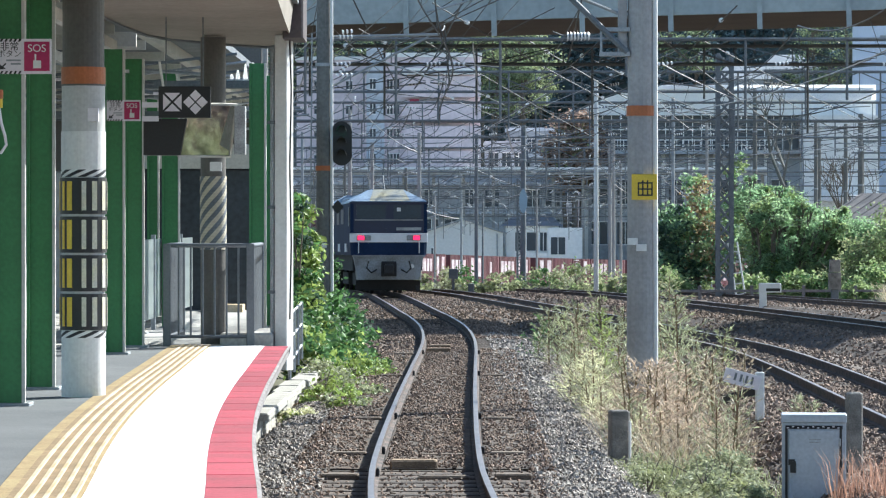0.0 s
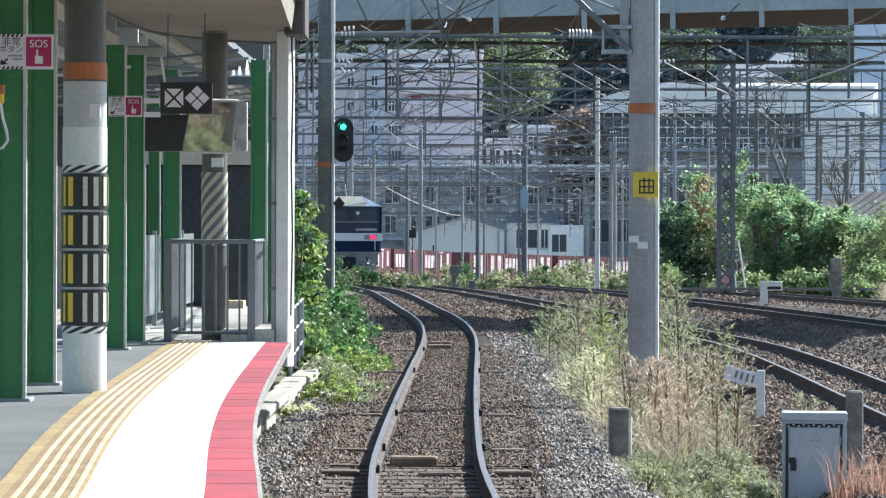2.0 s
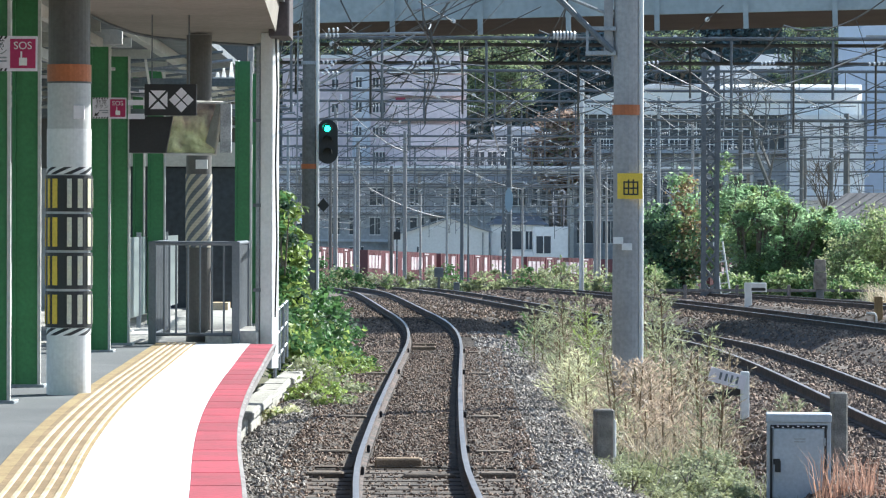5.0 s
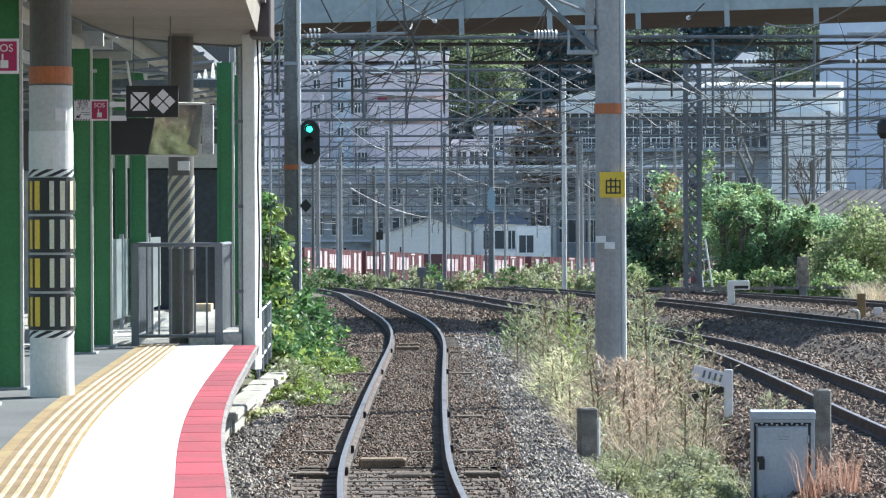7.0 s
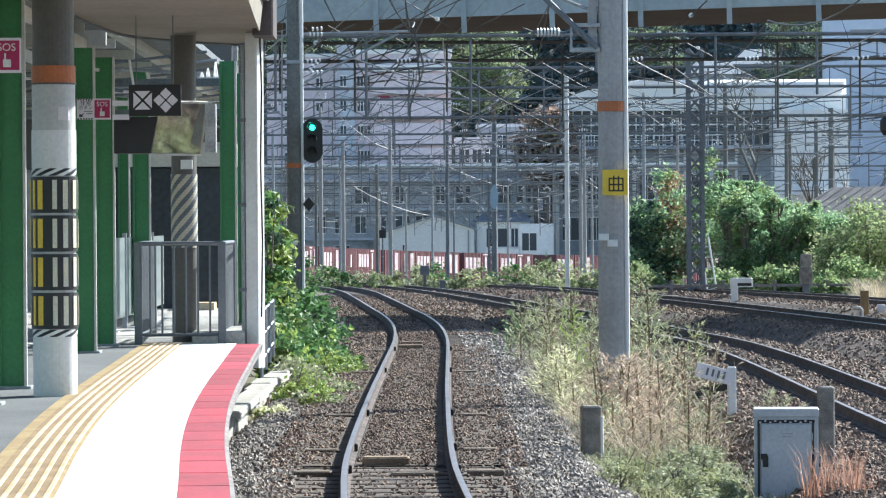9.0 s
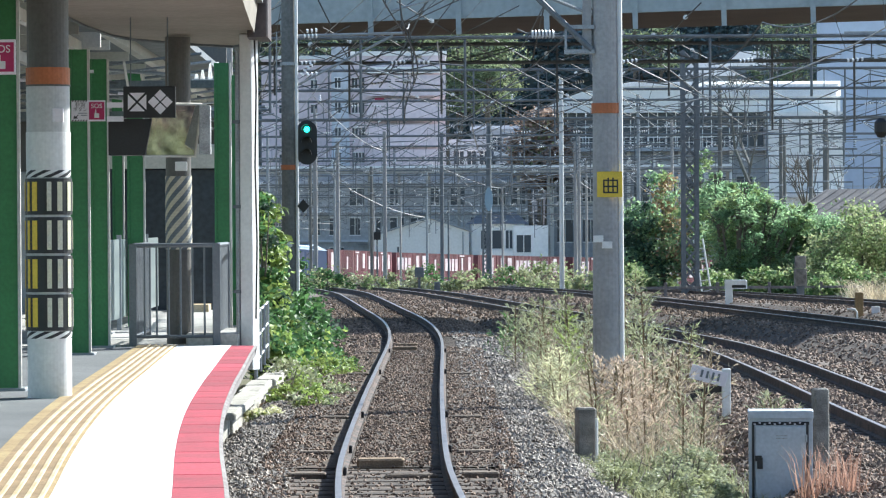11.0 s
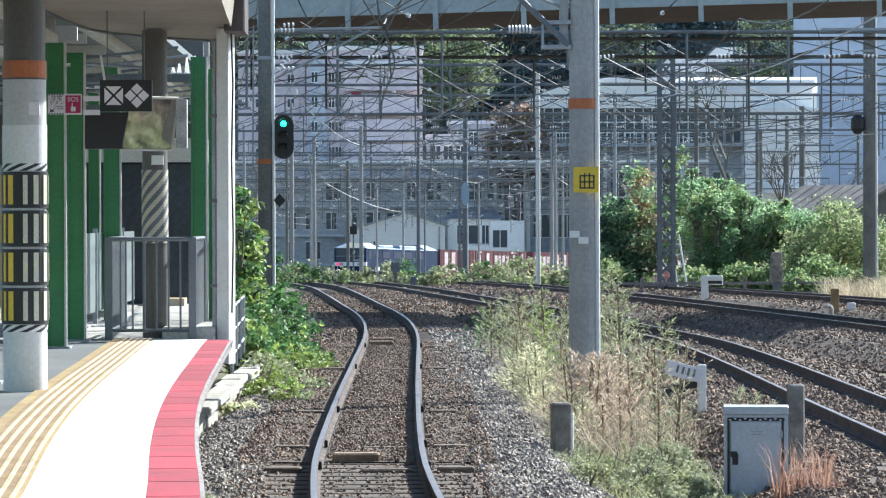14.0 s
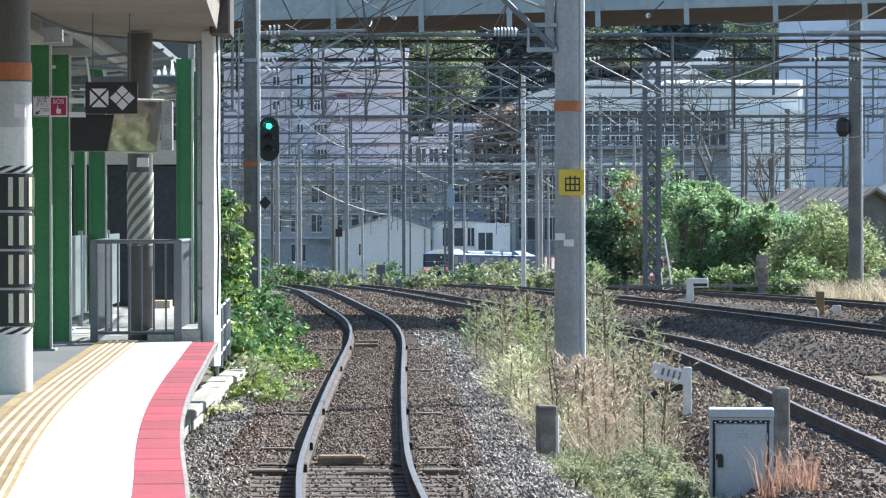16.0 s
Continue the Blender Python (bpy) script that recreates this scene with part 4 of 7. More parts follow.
def lattice_mast(x, y, h, w):
    z = ground_z(x, y) - 0.1
    t = thing("lattice_mast", "dark weathered steel lattice mast of the overhead line", "mast", pose(x, y, z), "lattice masts")
    for sx in (-1, 1):
        for sy in (-1, 1):
            part("leg", Geo().box(sx * w / 2 - 0.07, sx * w / 2 + 0.07, sy * w / 2 - 0.07, sy * w / 2 + 0.07, 0, h), "steel_dark", t)
    g, n = Geo(), int(h / 0.55)
    for i in range(n):
        a, b = i * h / n, (i + 1) * h / n
        s = 1 if i % 2 else -1
        for sy in (-1, 1):
            g.rod((s * w / 2, sy * w / 2, a), (-s * w / 2, sy * w / 2, b), 0.04, n=4)
            g.rod((-s * w / 2, sy * w / 2, a), (s * w / 2, sy * w / 2, b), 0.048, n=4)
            g.rod((sy * w / 2, -s * w / 2, a), (sy * w / 2, s * w / 2, b), 0.048, n=4)
    part("lacing", g, "steel_dark", t, "crossed lacing bars", kind="stuff")
    return t


def portal(y, x0, x1, up, depth, masts, seed):
    """A truss beam over the tracks on its own masts, with droppers, insulators and brackets."""
    rnd = random.Random(seed)
    z0 = grade(y)
    t = thing("line_portal", "grey steel truss portal carrying railway overhead wires", "portal", pose(0, y, z0), "overhead line portals")
    g = Geo()
    for dz in (0, depth):
        g.rod((x0, 0, up + dz), (x1, 0, up + dz), 0.055 if depth else 0.048, n=6)
    if depth:
        n = int((x1 - x0) / 1.7)
        for i in range(n):
            a, b = x0 + (x1 - x0) * i / n, x0 + (x1 - x0) * (i + 1) / n
            s = i % 2
            g.rod((a, 0, up + depth * s), (b, 0, up + depth * (1 - s)), 0.028, n=4)
            g.rod((b, 0, up), (b, 0, up + depth), 0.022, n=4)
    part("beam", g, "steel_dark" if depth else "steel", t, "horizontal truss beam" if depth else "tubular beam")
    for x in masts:
        part("mast", Geo().rod((x, 0, -0.9), (x, 0, up + depth + rnd.uniform(0.3, 1.6)), 0.105, 0.085, n=12), rnd.choice(("pole_concrete", "steel", "pole_dark")), t, "round mast")
    x = x0 + 1.0
    while x < x1 - 0.5:
        drop = part("dropper_post", Geo().rod((x, 0, up + depth), (x, 0, up - rnd.uniform(0.9, 2.2)), 0.035, n=6), "steel_dark", t, "hanging post")
        r = rnd.choice((-1, 1)) * rnd.uniform(0.9, 1.6)
        part("steady_arm", Geo().rod((x, 0, up - 0.7), (x + r, 0, up - 0.55), 0.02, n=5).rod((x, 0, up - 0.2), (x + r, 0, up - 0.5), 0.015, n=4), "steel_dark", drop)
        g = Geo()
        insulator(g, (x + r * 0.55, 0, up - 0.62), (x + r * 0.85, 0, up - 0.58), 4, 0.055)
        part("insulator", g, "porcelain", drop, "white insulator")
        side, reach = rnd.choice((-1, 1)), rnd.uniform(1.3, 2.4)
        frame_tube = Geo().rod((x, 0, up - 1.5), (x + side * reach, 0.1, up - 0.25), 0.02, n=5).rod((x, 0, up - 0.3), (x + side * reach, 0.1, up - 0.25), 0.024, n=5).rod((x + side * reach * 0.45, 0, up - 1.0), (x + side * reach * 1.1, 0.1, up - 1.35), 0.018, n=4)
        if y < 150:
            x += rnd.uniform(2.2, 3.6)
            continue
        tube = part("bracket_arm", frame_tube, "galvanised", drop, "bright galvanised bracket tubes")
        for f in (0.12, 0.9):
            g = Geo()
            insulator(g, (x + side * reach * f, 0, up - 1.5 + 1.25 * f), (x + side * reach * (f + 0.12), 0, up - 1.5 + 1.25 * (f + 0.12)), 3, 0.06)
            part("insulator", g, "porcelain", tube, "white insulator")
        if rnd.random() < 0.6:
            g = Geo()
            insulator(g, (x + 0.5, 0, up + depth + 0.02), (x + 0.5, 0, up + depth + 0.3), 3, 0.06)
            part("post_insulator", g, "porcelain", t)
        x += rnd.uniform(2.2, 3.6)
    return t


portal(92, -4.4, 26, 7.1, 0.0, (-4.4, 25), 1)
portal(112, -5.0, 26, 7.35, 0.55, (-5.0, 26), 8)
portal(141, -7.0, 28, 7.6, 0.75, (-7.0, 22.0), 2)
portal(165, -9.0, 26, 7.4, 0.8, (-6.9, 26), 3)
portal(188, -11.0, 26, 7.6, 0.8, (-4.7, 11.6, 26), 4)
portal(212, -13.0, 15, 7.3, 0.8, (-8.0, 9.7, 15), 9)
portal(236, -14.0, 30, 7.6, 0.8, (-6.2, 5.1, 17.5, 30), 5)
portal(262, -16.0, 17, 7.4, 0.8, (-5.2, 12.5, 17), 10)
portal(285, -17.0, 34, 7.5, 0.8, (-8.6, 1.4, 20.5), 6)
portal(318, -20.0, 19, 7.5, 0.8, (-3.0, 8, 19), 7)
portal(348, -20.0, 19, 7.5, 0.8, (-12.0, 16, 19), 11)

lattice_mast(10.42, 138.0, 9.6, 0.5)
lattice_mast(5.6, 268.0, 9.0, 0.5)
for px, py, ph, pr, pm in ((6.2, 151.0, 9.2, 0.15, "white"), (-4.25, 170.0, 8.2, 0.16, "pole_concrete"), (-3.8, 200.0, 8.6, 0.17, "pole_concrete"), (-2.3, 231.0, 8.4, 0.16, "pole_dark"),
                           (-1.02, 160.0, 7.4, 0.14, "pole_concrete"), (1.7, 190.0, 8.6, 0.15, "steel_dark"), (3.8, 176.0, 8.4, 0.2, "steel_dark"), (3.2, 300.0, 8.8, 0.12, "steel_dark"),
                           (9.4, 210.0, 9.0, 0.16, "pole_concrete"), (13.8, 165.0, 9.5, 0.16, "pole_dark"), (23.2, 230.0, 10.2, 0.2, "pole_dark"), (21.6, 200.0, 9.6, 0.18, "pole_dark"),
                           (27.0, 240.0, 10.5, 0.2, "pole_dark"), (-0.6, 275.0, 8.0, 0.13, "pole_concrete"), (-6.6, 205.0, 8.2, 0.14, "pole_concrete"), (-6.0, 240.0, 8.6, 0.15, "pole_dark"),
                           (19.0, 190.0, 9.3, 0.16, "pole_dark"), (17.0, 255.0, 9.5, 0.15, "pole_concrete")):
    concrete_pole(px, py, ph, pr * 0.68, pm, label="slender overhead line pole beside the tracks")
OVAL = concrete_pole(3.74, 174.0, 6.6, 0.14, "steel_dark", label="dark steel pole carrying a pale blue oval plate")
ring = [(0.19 * math.cos(k * math.pi / 10), 0.56 * math.sin(k * math.pi / 10)) for k in range(20)]
part("oval_plate", Geo().poly([(x, y, z + 4.75) for y in (-0.26, -0.22) for x, z in ring], [tuple(range(20)), tuple(reversed(range(20, 40)))] + [(k, k + 20, (k + 1) % 20 + 20, (k + 1) % 20) for k in range(20)]), "plate_blue", OVAL, "pale blue oval plate")
TAG = concrete_pole(-1.36, 160.5, 3.1, 0.04, "steel_dark", "marker_pole", "thin post with a small black plate")
part("plate", Geo().bevel_box(-0.15, 0.15, -0.08, -0.03, 2.75, 3.1, 0.01), "black", TAG, "small black plate")
BIG = concrete_pole(17.7, 136.0, 15.0, 0.24, "pole_dark", label="dark tall pole with cross arms and transformer")
part("transformer", Geo().rod((-0.44, -0.1, 6.5), (-0.44, -0.1, 6.85), 0.25, n=16).rod((-0.44, -0.1, 6.3), (-0.44, -0.1, 6.5), 0.13, 0.25, n=16).rod((-0.44, -0.1, 6.85), (-0.44, -0.1, 7.0), 0.25, 0.12, n=16), "black", BIG, "dark round fitting")
part("cross_arm", Geo().box(-1.8, 1.8, -0.36, -0.28, 10.0, 10.16), "steel", BIG)
part("conduit", Geo().rod((0.27, -0.1, 0.3), (0.22, -0.1, 12.0), 0.04, n=8), "white", BIG)
CROSS = concrete_pole(22.96, 205.0, 10.4, 0.17, "pole_dark", label="pole with two cross arms and dark upright insulators")
for k, (z, count) in enumerate(((8.2, 2), (8.85, 3))):
    arm = part("cross_arm", Geo().box(-0.5, 1.75, -0.05, 0.05, z, z + 0.09), "steel_dark", CROSS, "steel cross arm")
    for i in range(count):
        g = Geo()
        insulator(g, (1.6 - i * 0.62, 0, z + 0.1), (1.6 - i * 0.62, 0, z + 0.62), 4, 0.09)
        part("insulator", g, "steel_dark", arm, "dark upright insulator")
part("cable", Geo().line([(1.5, -0.06, 8.2), (1.55, -0.06, 7.5), (1.0, -0.06, 7.1), (0.1, -0.15, 7.0)], 0.03, 5), "wire", CROSS, "looping dark cable")
STRING = thing("string_insulator", "white porcelain insulator string hung on the near portal beam", "insulator", pose(3.05, 91.7, 7.16))
for k in range(7):
    part("disc", Geo().rod((k * 0.085, 0, 0), (k * 0.085 + 0.05, 0, 0), 0.12, 0.075, n=12), "porcelain", STRING)
part("hook", Geo().line([(-0.35, 0, 0.12), (-0.12, 0, 0.02), (0.68, 0, 0.0), (0.9, 0, 0.1)], 0.018, 5), "steel_dark", STRING)


def catenary(points, y0, y1, seed):
    """Messenger, contact wire and droppers over one track."""
    t = thing("overhead_wires", "thin overhead contact and messenger wires above a track", "wires", group="overhead wires")
    mess, cont, drops = Geo(), Geo(), Geo()
    span, n = 24.0, int((y1 - y0) / 2.0)
    a, b = [], []
    for i in range(n + 1):
        y = y0 + i * 2.0
        x, z = curve_at(points, y), grade(y)
        f = ((y - y0) % span) / span
        a.append((x, y, z + 6.15 - 0.9 * 4 * f * (1 - f) * 0.6))
        b.append((x + 0.2 * math.sin(y / span * math.pi), y, z + 5.1))
        if i % 3 == 0:
            drops.rod(a[-1], b[-1], 0.006, n=3, caps=False)
    part("messenger_wire", mess.line(a, 0.014), "wire", t)
    part("contact_wire", cont.line(b, 0.012), "wire_light" if seed % 2 else "wire", t)
    part("dropper_wire", drops, "wire", t, kind="stuff")


for k, tr in enumerate((TRACK_A, TRACK_B, TRACK_C, TRACK_D)):
    catenary(tr, 20, 300, k)


def feeder(name, a, b, sag, r, material):
    a, b = Vector(a), Vector(b)
    pts = [a.lerp(b, i / 14) - Vector((0, 0, sag * 4 * (i / 14) * (1 - i / 14))) for i in range(15)]
    whole(name, Geo().line(pts, r), material, "thin sagging feeder wire between the line poles", "wire", "feeder wires")


rnd = random.Random(11)
for k in range(58):
    ya = rnd.choice((55, 55, 77, 77, 92, 112, 141, 165, 188))
    yb = ya + rnd.uniform(38, 110)
    xa = rnd.uniform(-4, 15) if ya < 100 else rnd.uniform(-8, 22)
    yb = min((p for p in (92, 112, 141, 165, 188, 212, 236, 262, 285, 318) if p > ya + 15), key=lambda p: abs(p - yb))
    xa = 2.7 if ya == 55 else -2.46 if ya == 77 else xa
    xb = xa - 0.0009 * (yb * yb - ya * ya) * rnd.uniform(0.2, 0.5) + rnd.uniform(-4, 4)
    feeder("feeder_wire", (xa, ya, grade(ya) + (rnd.uniform(6.4, 9.4) if ya < 90 else rnd.uniform(7.0, 8.2))), (xb, yb, grade(yb) + rnd.uniform(6.6, 8.2)), rnd.uniform(0.02, 0.12), rnd.choice((0.01, 0.013, 0.016, 0.02)), "wire_light" if rnd.random() < 0.2 else "wire")
for k in range(14):
    y = rnd.choice((112, 141, 165, 188, 212, 236, 262))
    x = rnd.uniform(-6, 16) if y < 150 else rnd.uniform(-10, 25)
    w = rnd.uniform(5, 13)
    feeder("span_wire", (x, y, grade(y) + rnd.uniform(6.2, 8.5)), (x + w, y, grade(y) + rnd.uniform(6.0, 8.2)), rnd.uniform(0.05, 0.4), 0.016, "wire")

rnd = random.Random(83)
for k in range(26):     # pale sagging conductors between the masts of neighbouring portals
    ya, yb = rnd.choice(((77, 112), (112, 165), (141, 188), (165, 212), (188, 236), (212, 262), (236, 285), (141, 212)))
    a = rnd.uniform(-0.045, 0.06)
    b = a + rnd.uniform(-0.02, 0.03)
    feeder("feeder_wire", (a * ya, ya, grade(ya) + rnd.uniform(5.4, 7.6)), (b * yb, yb, grade(yb) + rnd.uniform(5.2, 7.6)), rnd.uniform(0.05, 0.45), rnd.choice((0.012, 0.016, 0.02)), "wire_light" if k % 3 else "galvanised")

rnd = random.Random(77)
for k in range(22):     # stays that run across from beam to beam
    ya, yb = rnd.choice(((92, 141), (92, 165), (112, 165), (112, 188), (141, 212), (92, 188)))
    a = rnd.uniform(-0.033, 0.085)
    b = a + rnd.choice((-1, 1, 1)) * rnd.uniform(0.022, 0.055)
    p, q = Vector((a * ya, ya, grade(ya) + rnd.uniform(7.1, 8.4))), Vector((b * yb, yb, grade(yb) + rnd.uniform(6.8, 8.2)))
    t = thing("stay_wire", "dark stay wire with white insulators between two portals", "wire", group="stay wires")
    part("wire", Geo().line([p.lerp(q, i / 8) - Vector((0, 0, 0.25 * (i / 8) * (1 - i / 8))) for i in range(9)], rnd.choice((0.014, 0.018, 0.024)), 5), "wire", t)
    for f in (0.12, 0.82):
        g = Geo()
        insulator(g, p.lerp(q, f), p.lerp(q, f + 0.35 / (q - p).length), 4, 0.06)
        part("insulator", g, "porcelain", t, "white insulator")

# ---- buildings ----
M.update({
    "pink_wall": mat("pink_render", (0.74, 0.64, 0.67), 0.85, 0.12, 0.15, 0.05, col2=(0.66, 0.58, 0.61)),
    "grey_wall": mat("grey_render", (0.56, 0.60, 0.66), 0.85, 0.12, 0.15, 0.05),
    "blue_wall": mat("blue_grey_cladding", (0.55, 0.63, 0.76), 0.6, 0.06, 0.1, 0.02),
    "white_wall": mat("white_render", (0.84, 0.84, 0.84), 0.85, 0.08, 0.2, 0.05),
    "pale_wall": mat("pale_metal_wall", (0.86, 0.86, 0.84), 0.6, 0.06, 0.2, 0.02),
    "window": mat("dark_window", (0.05, 0.065, 0.085), 0.25, 0.1, 0.5, 0),
    "roof_tile": mat("roof_tiles", (0.17, 0.18, 0.20), 0.7, 0.25, 0.8, 0.2),
    "roof_metal": mat("roof_metal", (0.30, 0.33, 0.36), 0.5, 0.12, 0.4, 0.05),
    "brick_red": mat("sign_red", (0.26, 0.03, 0.06), 0.6, 0.1, 1, 0),
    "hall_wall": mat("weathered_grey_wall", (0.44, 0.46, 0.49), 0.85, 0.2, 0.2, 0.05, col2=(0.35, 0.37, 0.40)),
    "shed_wall": mat("pale_shed_wall", (0.74, 0.74, 0.73), 0.7, 0.08, 0.3, 0.02),
    "membrane": leaf_mat("white_translucent_roof", (0.9, 0.9, 0.9), (0.88, 0.88, 0.9), 0.75),
})


def house_window(parent, x0, x1, y, z0, z1):
    w = part("window", Geo().box(x0, x1, y - 0.02, y + 0.1, z0, z1), "window", parent, "dark window")
    part("window_frame", Geo().box(x0 - 0.08, x1 + 0.08, y - 0.06, y, z0 - 0.1, z0 - 0.02).box(x0 - 0.08, x1 + 0.08, y - 0.06, y, z1 + 0.02, z1 + 0.1).box((x0 + x1) / 2 - 0.04, (x0 + x1) / 2 + 0.04, y - 0.06, y - 0.021, z0 - 0.02, z1 + 0.02), "pale_wall", w)


def apartment():
    b = thing("apartment_building", "pale pink apartment building with balconies below a wooded hill", "building", pose(0, 420, -5.7))
    part("main_wall", Geo().box(-8.0, 4.2, 0, 14, 0, 27.2), "pink_wall", b, "pink rendered wall")
    part("wing_wall", Geo().box(-16.6, -8.0, 3, 15, 0, 27.0), "pink_wall", b)
    part("roof_parapet", Geo().box(-8.2, 4.4, -0.2, 14.2, 27.2, 27.7).box(-16.8, -8.2, 2.8, 15.2, 27.0, 27.4), "pale_wall", b, "flat roof rim")
    part("stair_tower", Geo().box(-8.6, -6.6, -0.8, 3.2, 0, 28.4), "grey_wall", b)
    part("cornice", Geo().box(-4.7, 4.3, -1.35, 0, 25.2, 25.9), "pale_wall", b, "pale cornice under the roof")
    for k in range(9):
        z = 0.3 + k * 2.8
        for x in (-14.6, -11.0):
            house_window(b, x, x + 0.7, 3, z + 1.0, z + 1.9)
        part("balcony", Geo().box(-4.6, 4.25, -1.1, 0, z + 0.1, z + 0.25).box(-4.6, 4.25, -1.2, -1.1, z - 0.05, z + 2.3), "pink_wall", b, "pink balcony front")
        for x in (-4.2, -1.3, 1.6):
            part("window", Geo().box(x, x + 2.0, -0.04, 0.0, z + 0.4, z + 2.3), "window", b, "dark window behind the balcony")
        for x in (-8.2, -6.3, -5.55):
            house_window(b, x, x + 0.62, -0.8 if x < -7 else 0, z + 0.9, z + 2.0)
    part("rooftop_sign", Geo().box(-3.75, -2.65, -1.3, -1.2, 21.95, 22.45), "brick_red", b, "small maroon sign")


apartment()


def gable_house():
    b = thing("gable_house", "plain pale gabled shed house beside the railway", "house", pose(0, 385, -5.7))
    pts = [(-3.7, 0, 0), (6.2, 0, 0), (6.2, 0, 7.45), (2.15, 0, 8.8), (-3.7, 0, 6.95)]
    back = [(x, 9, z) for x, _, z in pts]
    part("wall", Geo().poly(pts + back, [(0, 1, 2, 3, 4), (9, 8, 7, 6, 5), (0, 5, 6, 1), (1, 6, 7, 2), (0, 4, 9, 5)]), "shed_wall", b, "pale grey metal wall")
    eaves = [(-4.0, 6.9), (2.15, 8.85), (6.6, 7.35)]
    part("roof", Geo().poly([(x, y, z + up) for up in (0, 0.16) for y in (-0.3, 9.3) for x, z in eaves],
         [(0, 1, 7, 6), (1, 2, 8, 7), (6, 7, 10, 9), (7, 8, 11, 10), (0, 3, 4, 1), (1, 4, 5, 2)]), "roof_metal", b, "grey metal roof")
    house_window(b, 2.0, 2.2, 0, 7.3, 8.2)
    house_window(b, -1.2, -0.75, 0, 4.7, 5.9)
    part("downpipe", Geo().rod((5.6, -0.1, 0), (5.6, -0.1, 7.4), 0.07, n=6), "roof_metal", b)


gable_house()


def white_house():
    b = thing("white_house", "white two-storey house with dark windows and a balcony", "house", pose(0, 392, -5.7))
    part("wall", Geo().box(6.6, 12.2, 0, 9, 0, 8.2), "pale_wall", b, "pale wall")
    part("wing", Geo().box(11.0, 14.6, -1.5, 8, 0, 8.0), "white_wall", b, "white rendered wing")
    part("roof", Geo().poly([(6.2, -0.6, 8.2), (12.6, -0.6, 8.2), (12.6, 9.5, 8.2), (6.2, 9.5, 8.2), (7.6, 4.4, 9.4), (11.4, 4.4, 9.4)], [(0, 1, 5, 4), (1, 2, 5), (2, 3, 4, 5), (3, 0, 4), (0, 3, 2, 1)]), "roof_tile", b, "dark hipped roof")
    part("balcony", Geo().box(7.4, 10.95, -1.45, -1.3, 4.4, 5.4).box(7.4, 10.95, -1.45, 0, 4.3, 4.4), "white_wall", b, "white balcony front")
    house_window(b, 7.6, 9.9, 0, 5.6, 7.5)
    house_window(b, 10.2, 10.9, 0, 5.6, 7.5)
    house_window(b, 11.3, 12.8, -1.5, 5.2, 7.0)
    house_window(b, 7.6, 10.0, 0, 1.6, 3.4)
    house_window(b, 12.0, 13.6, -1.5, 1.6, 3.2)


white_house()


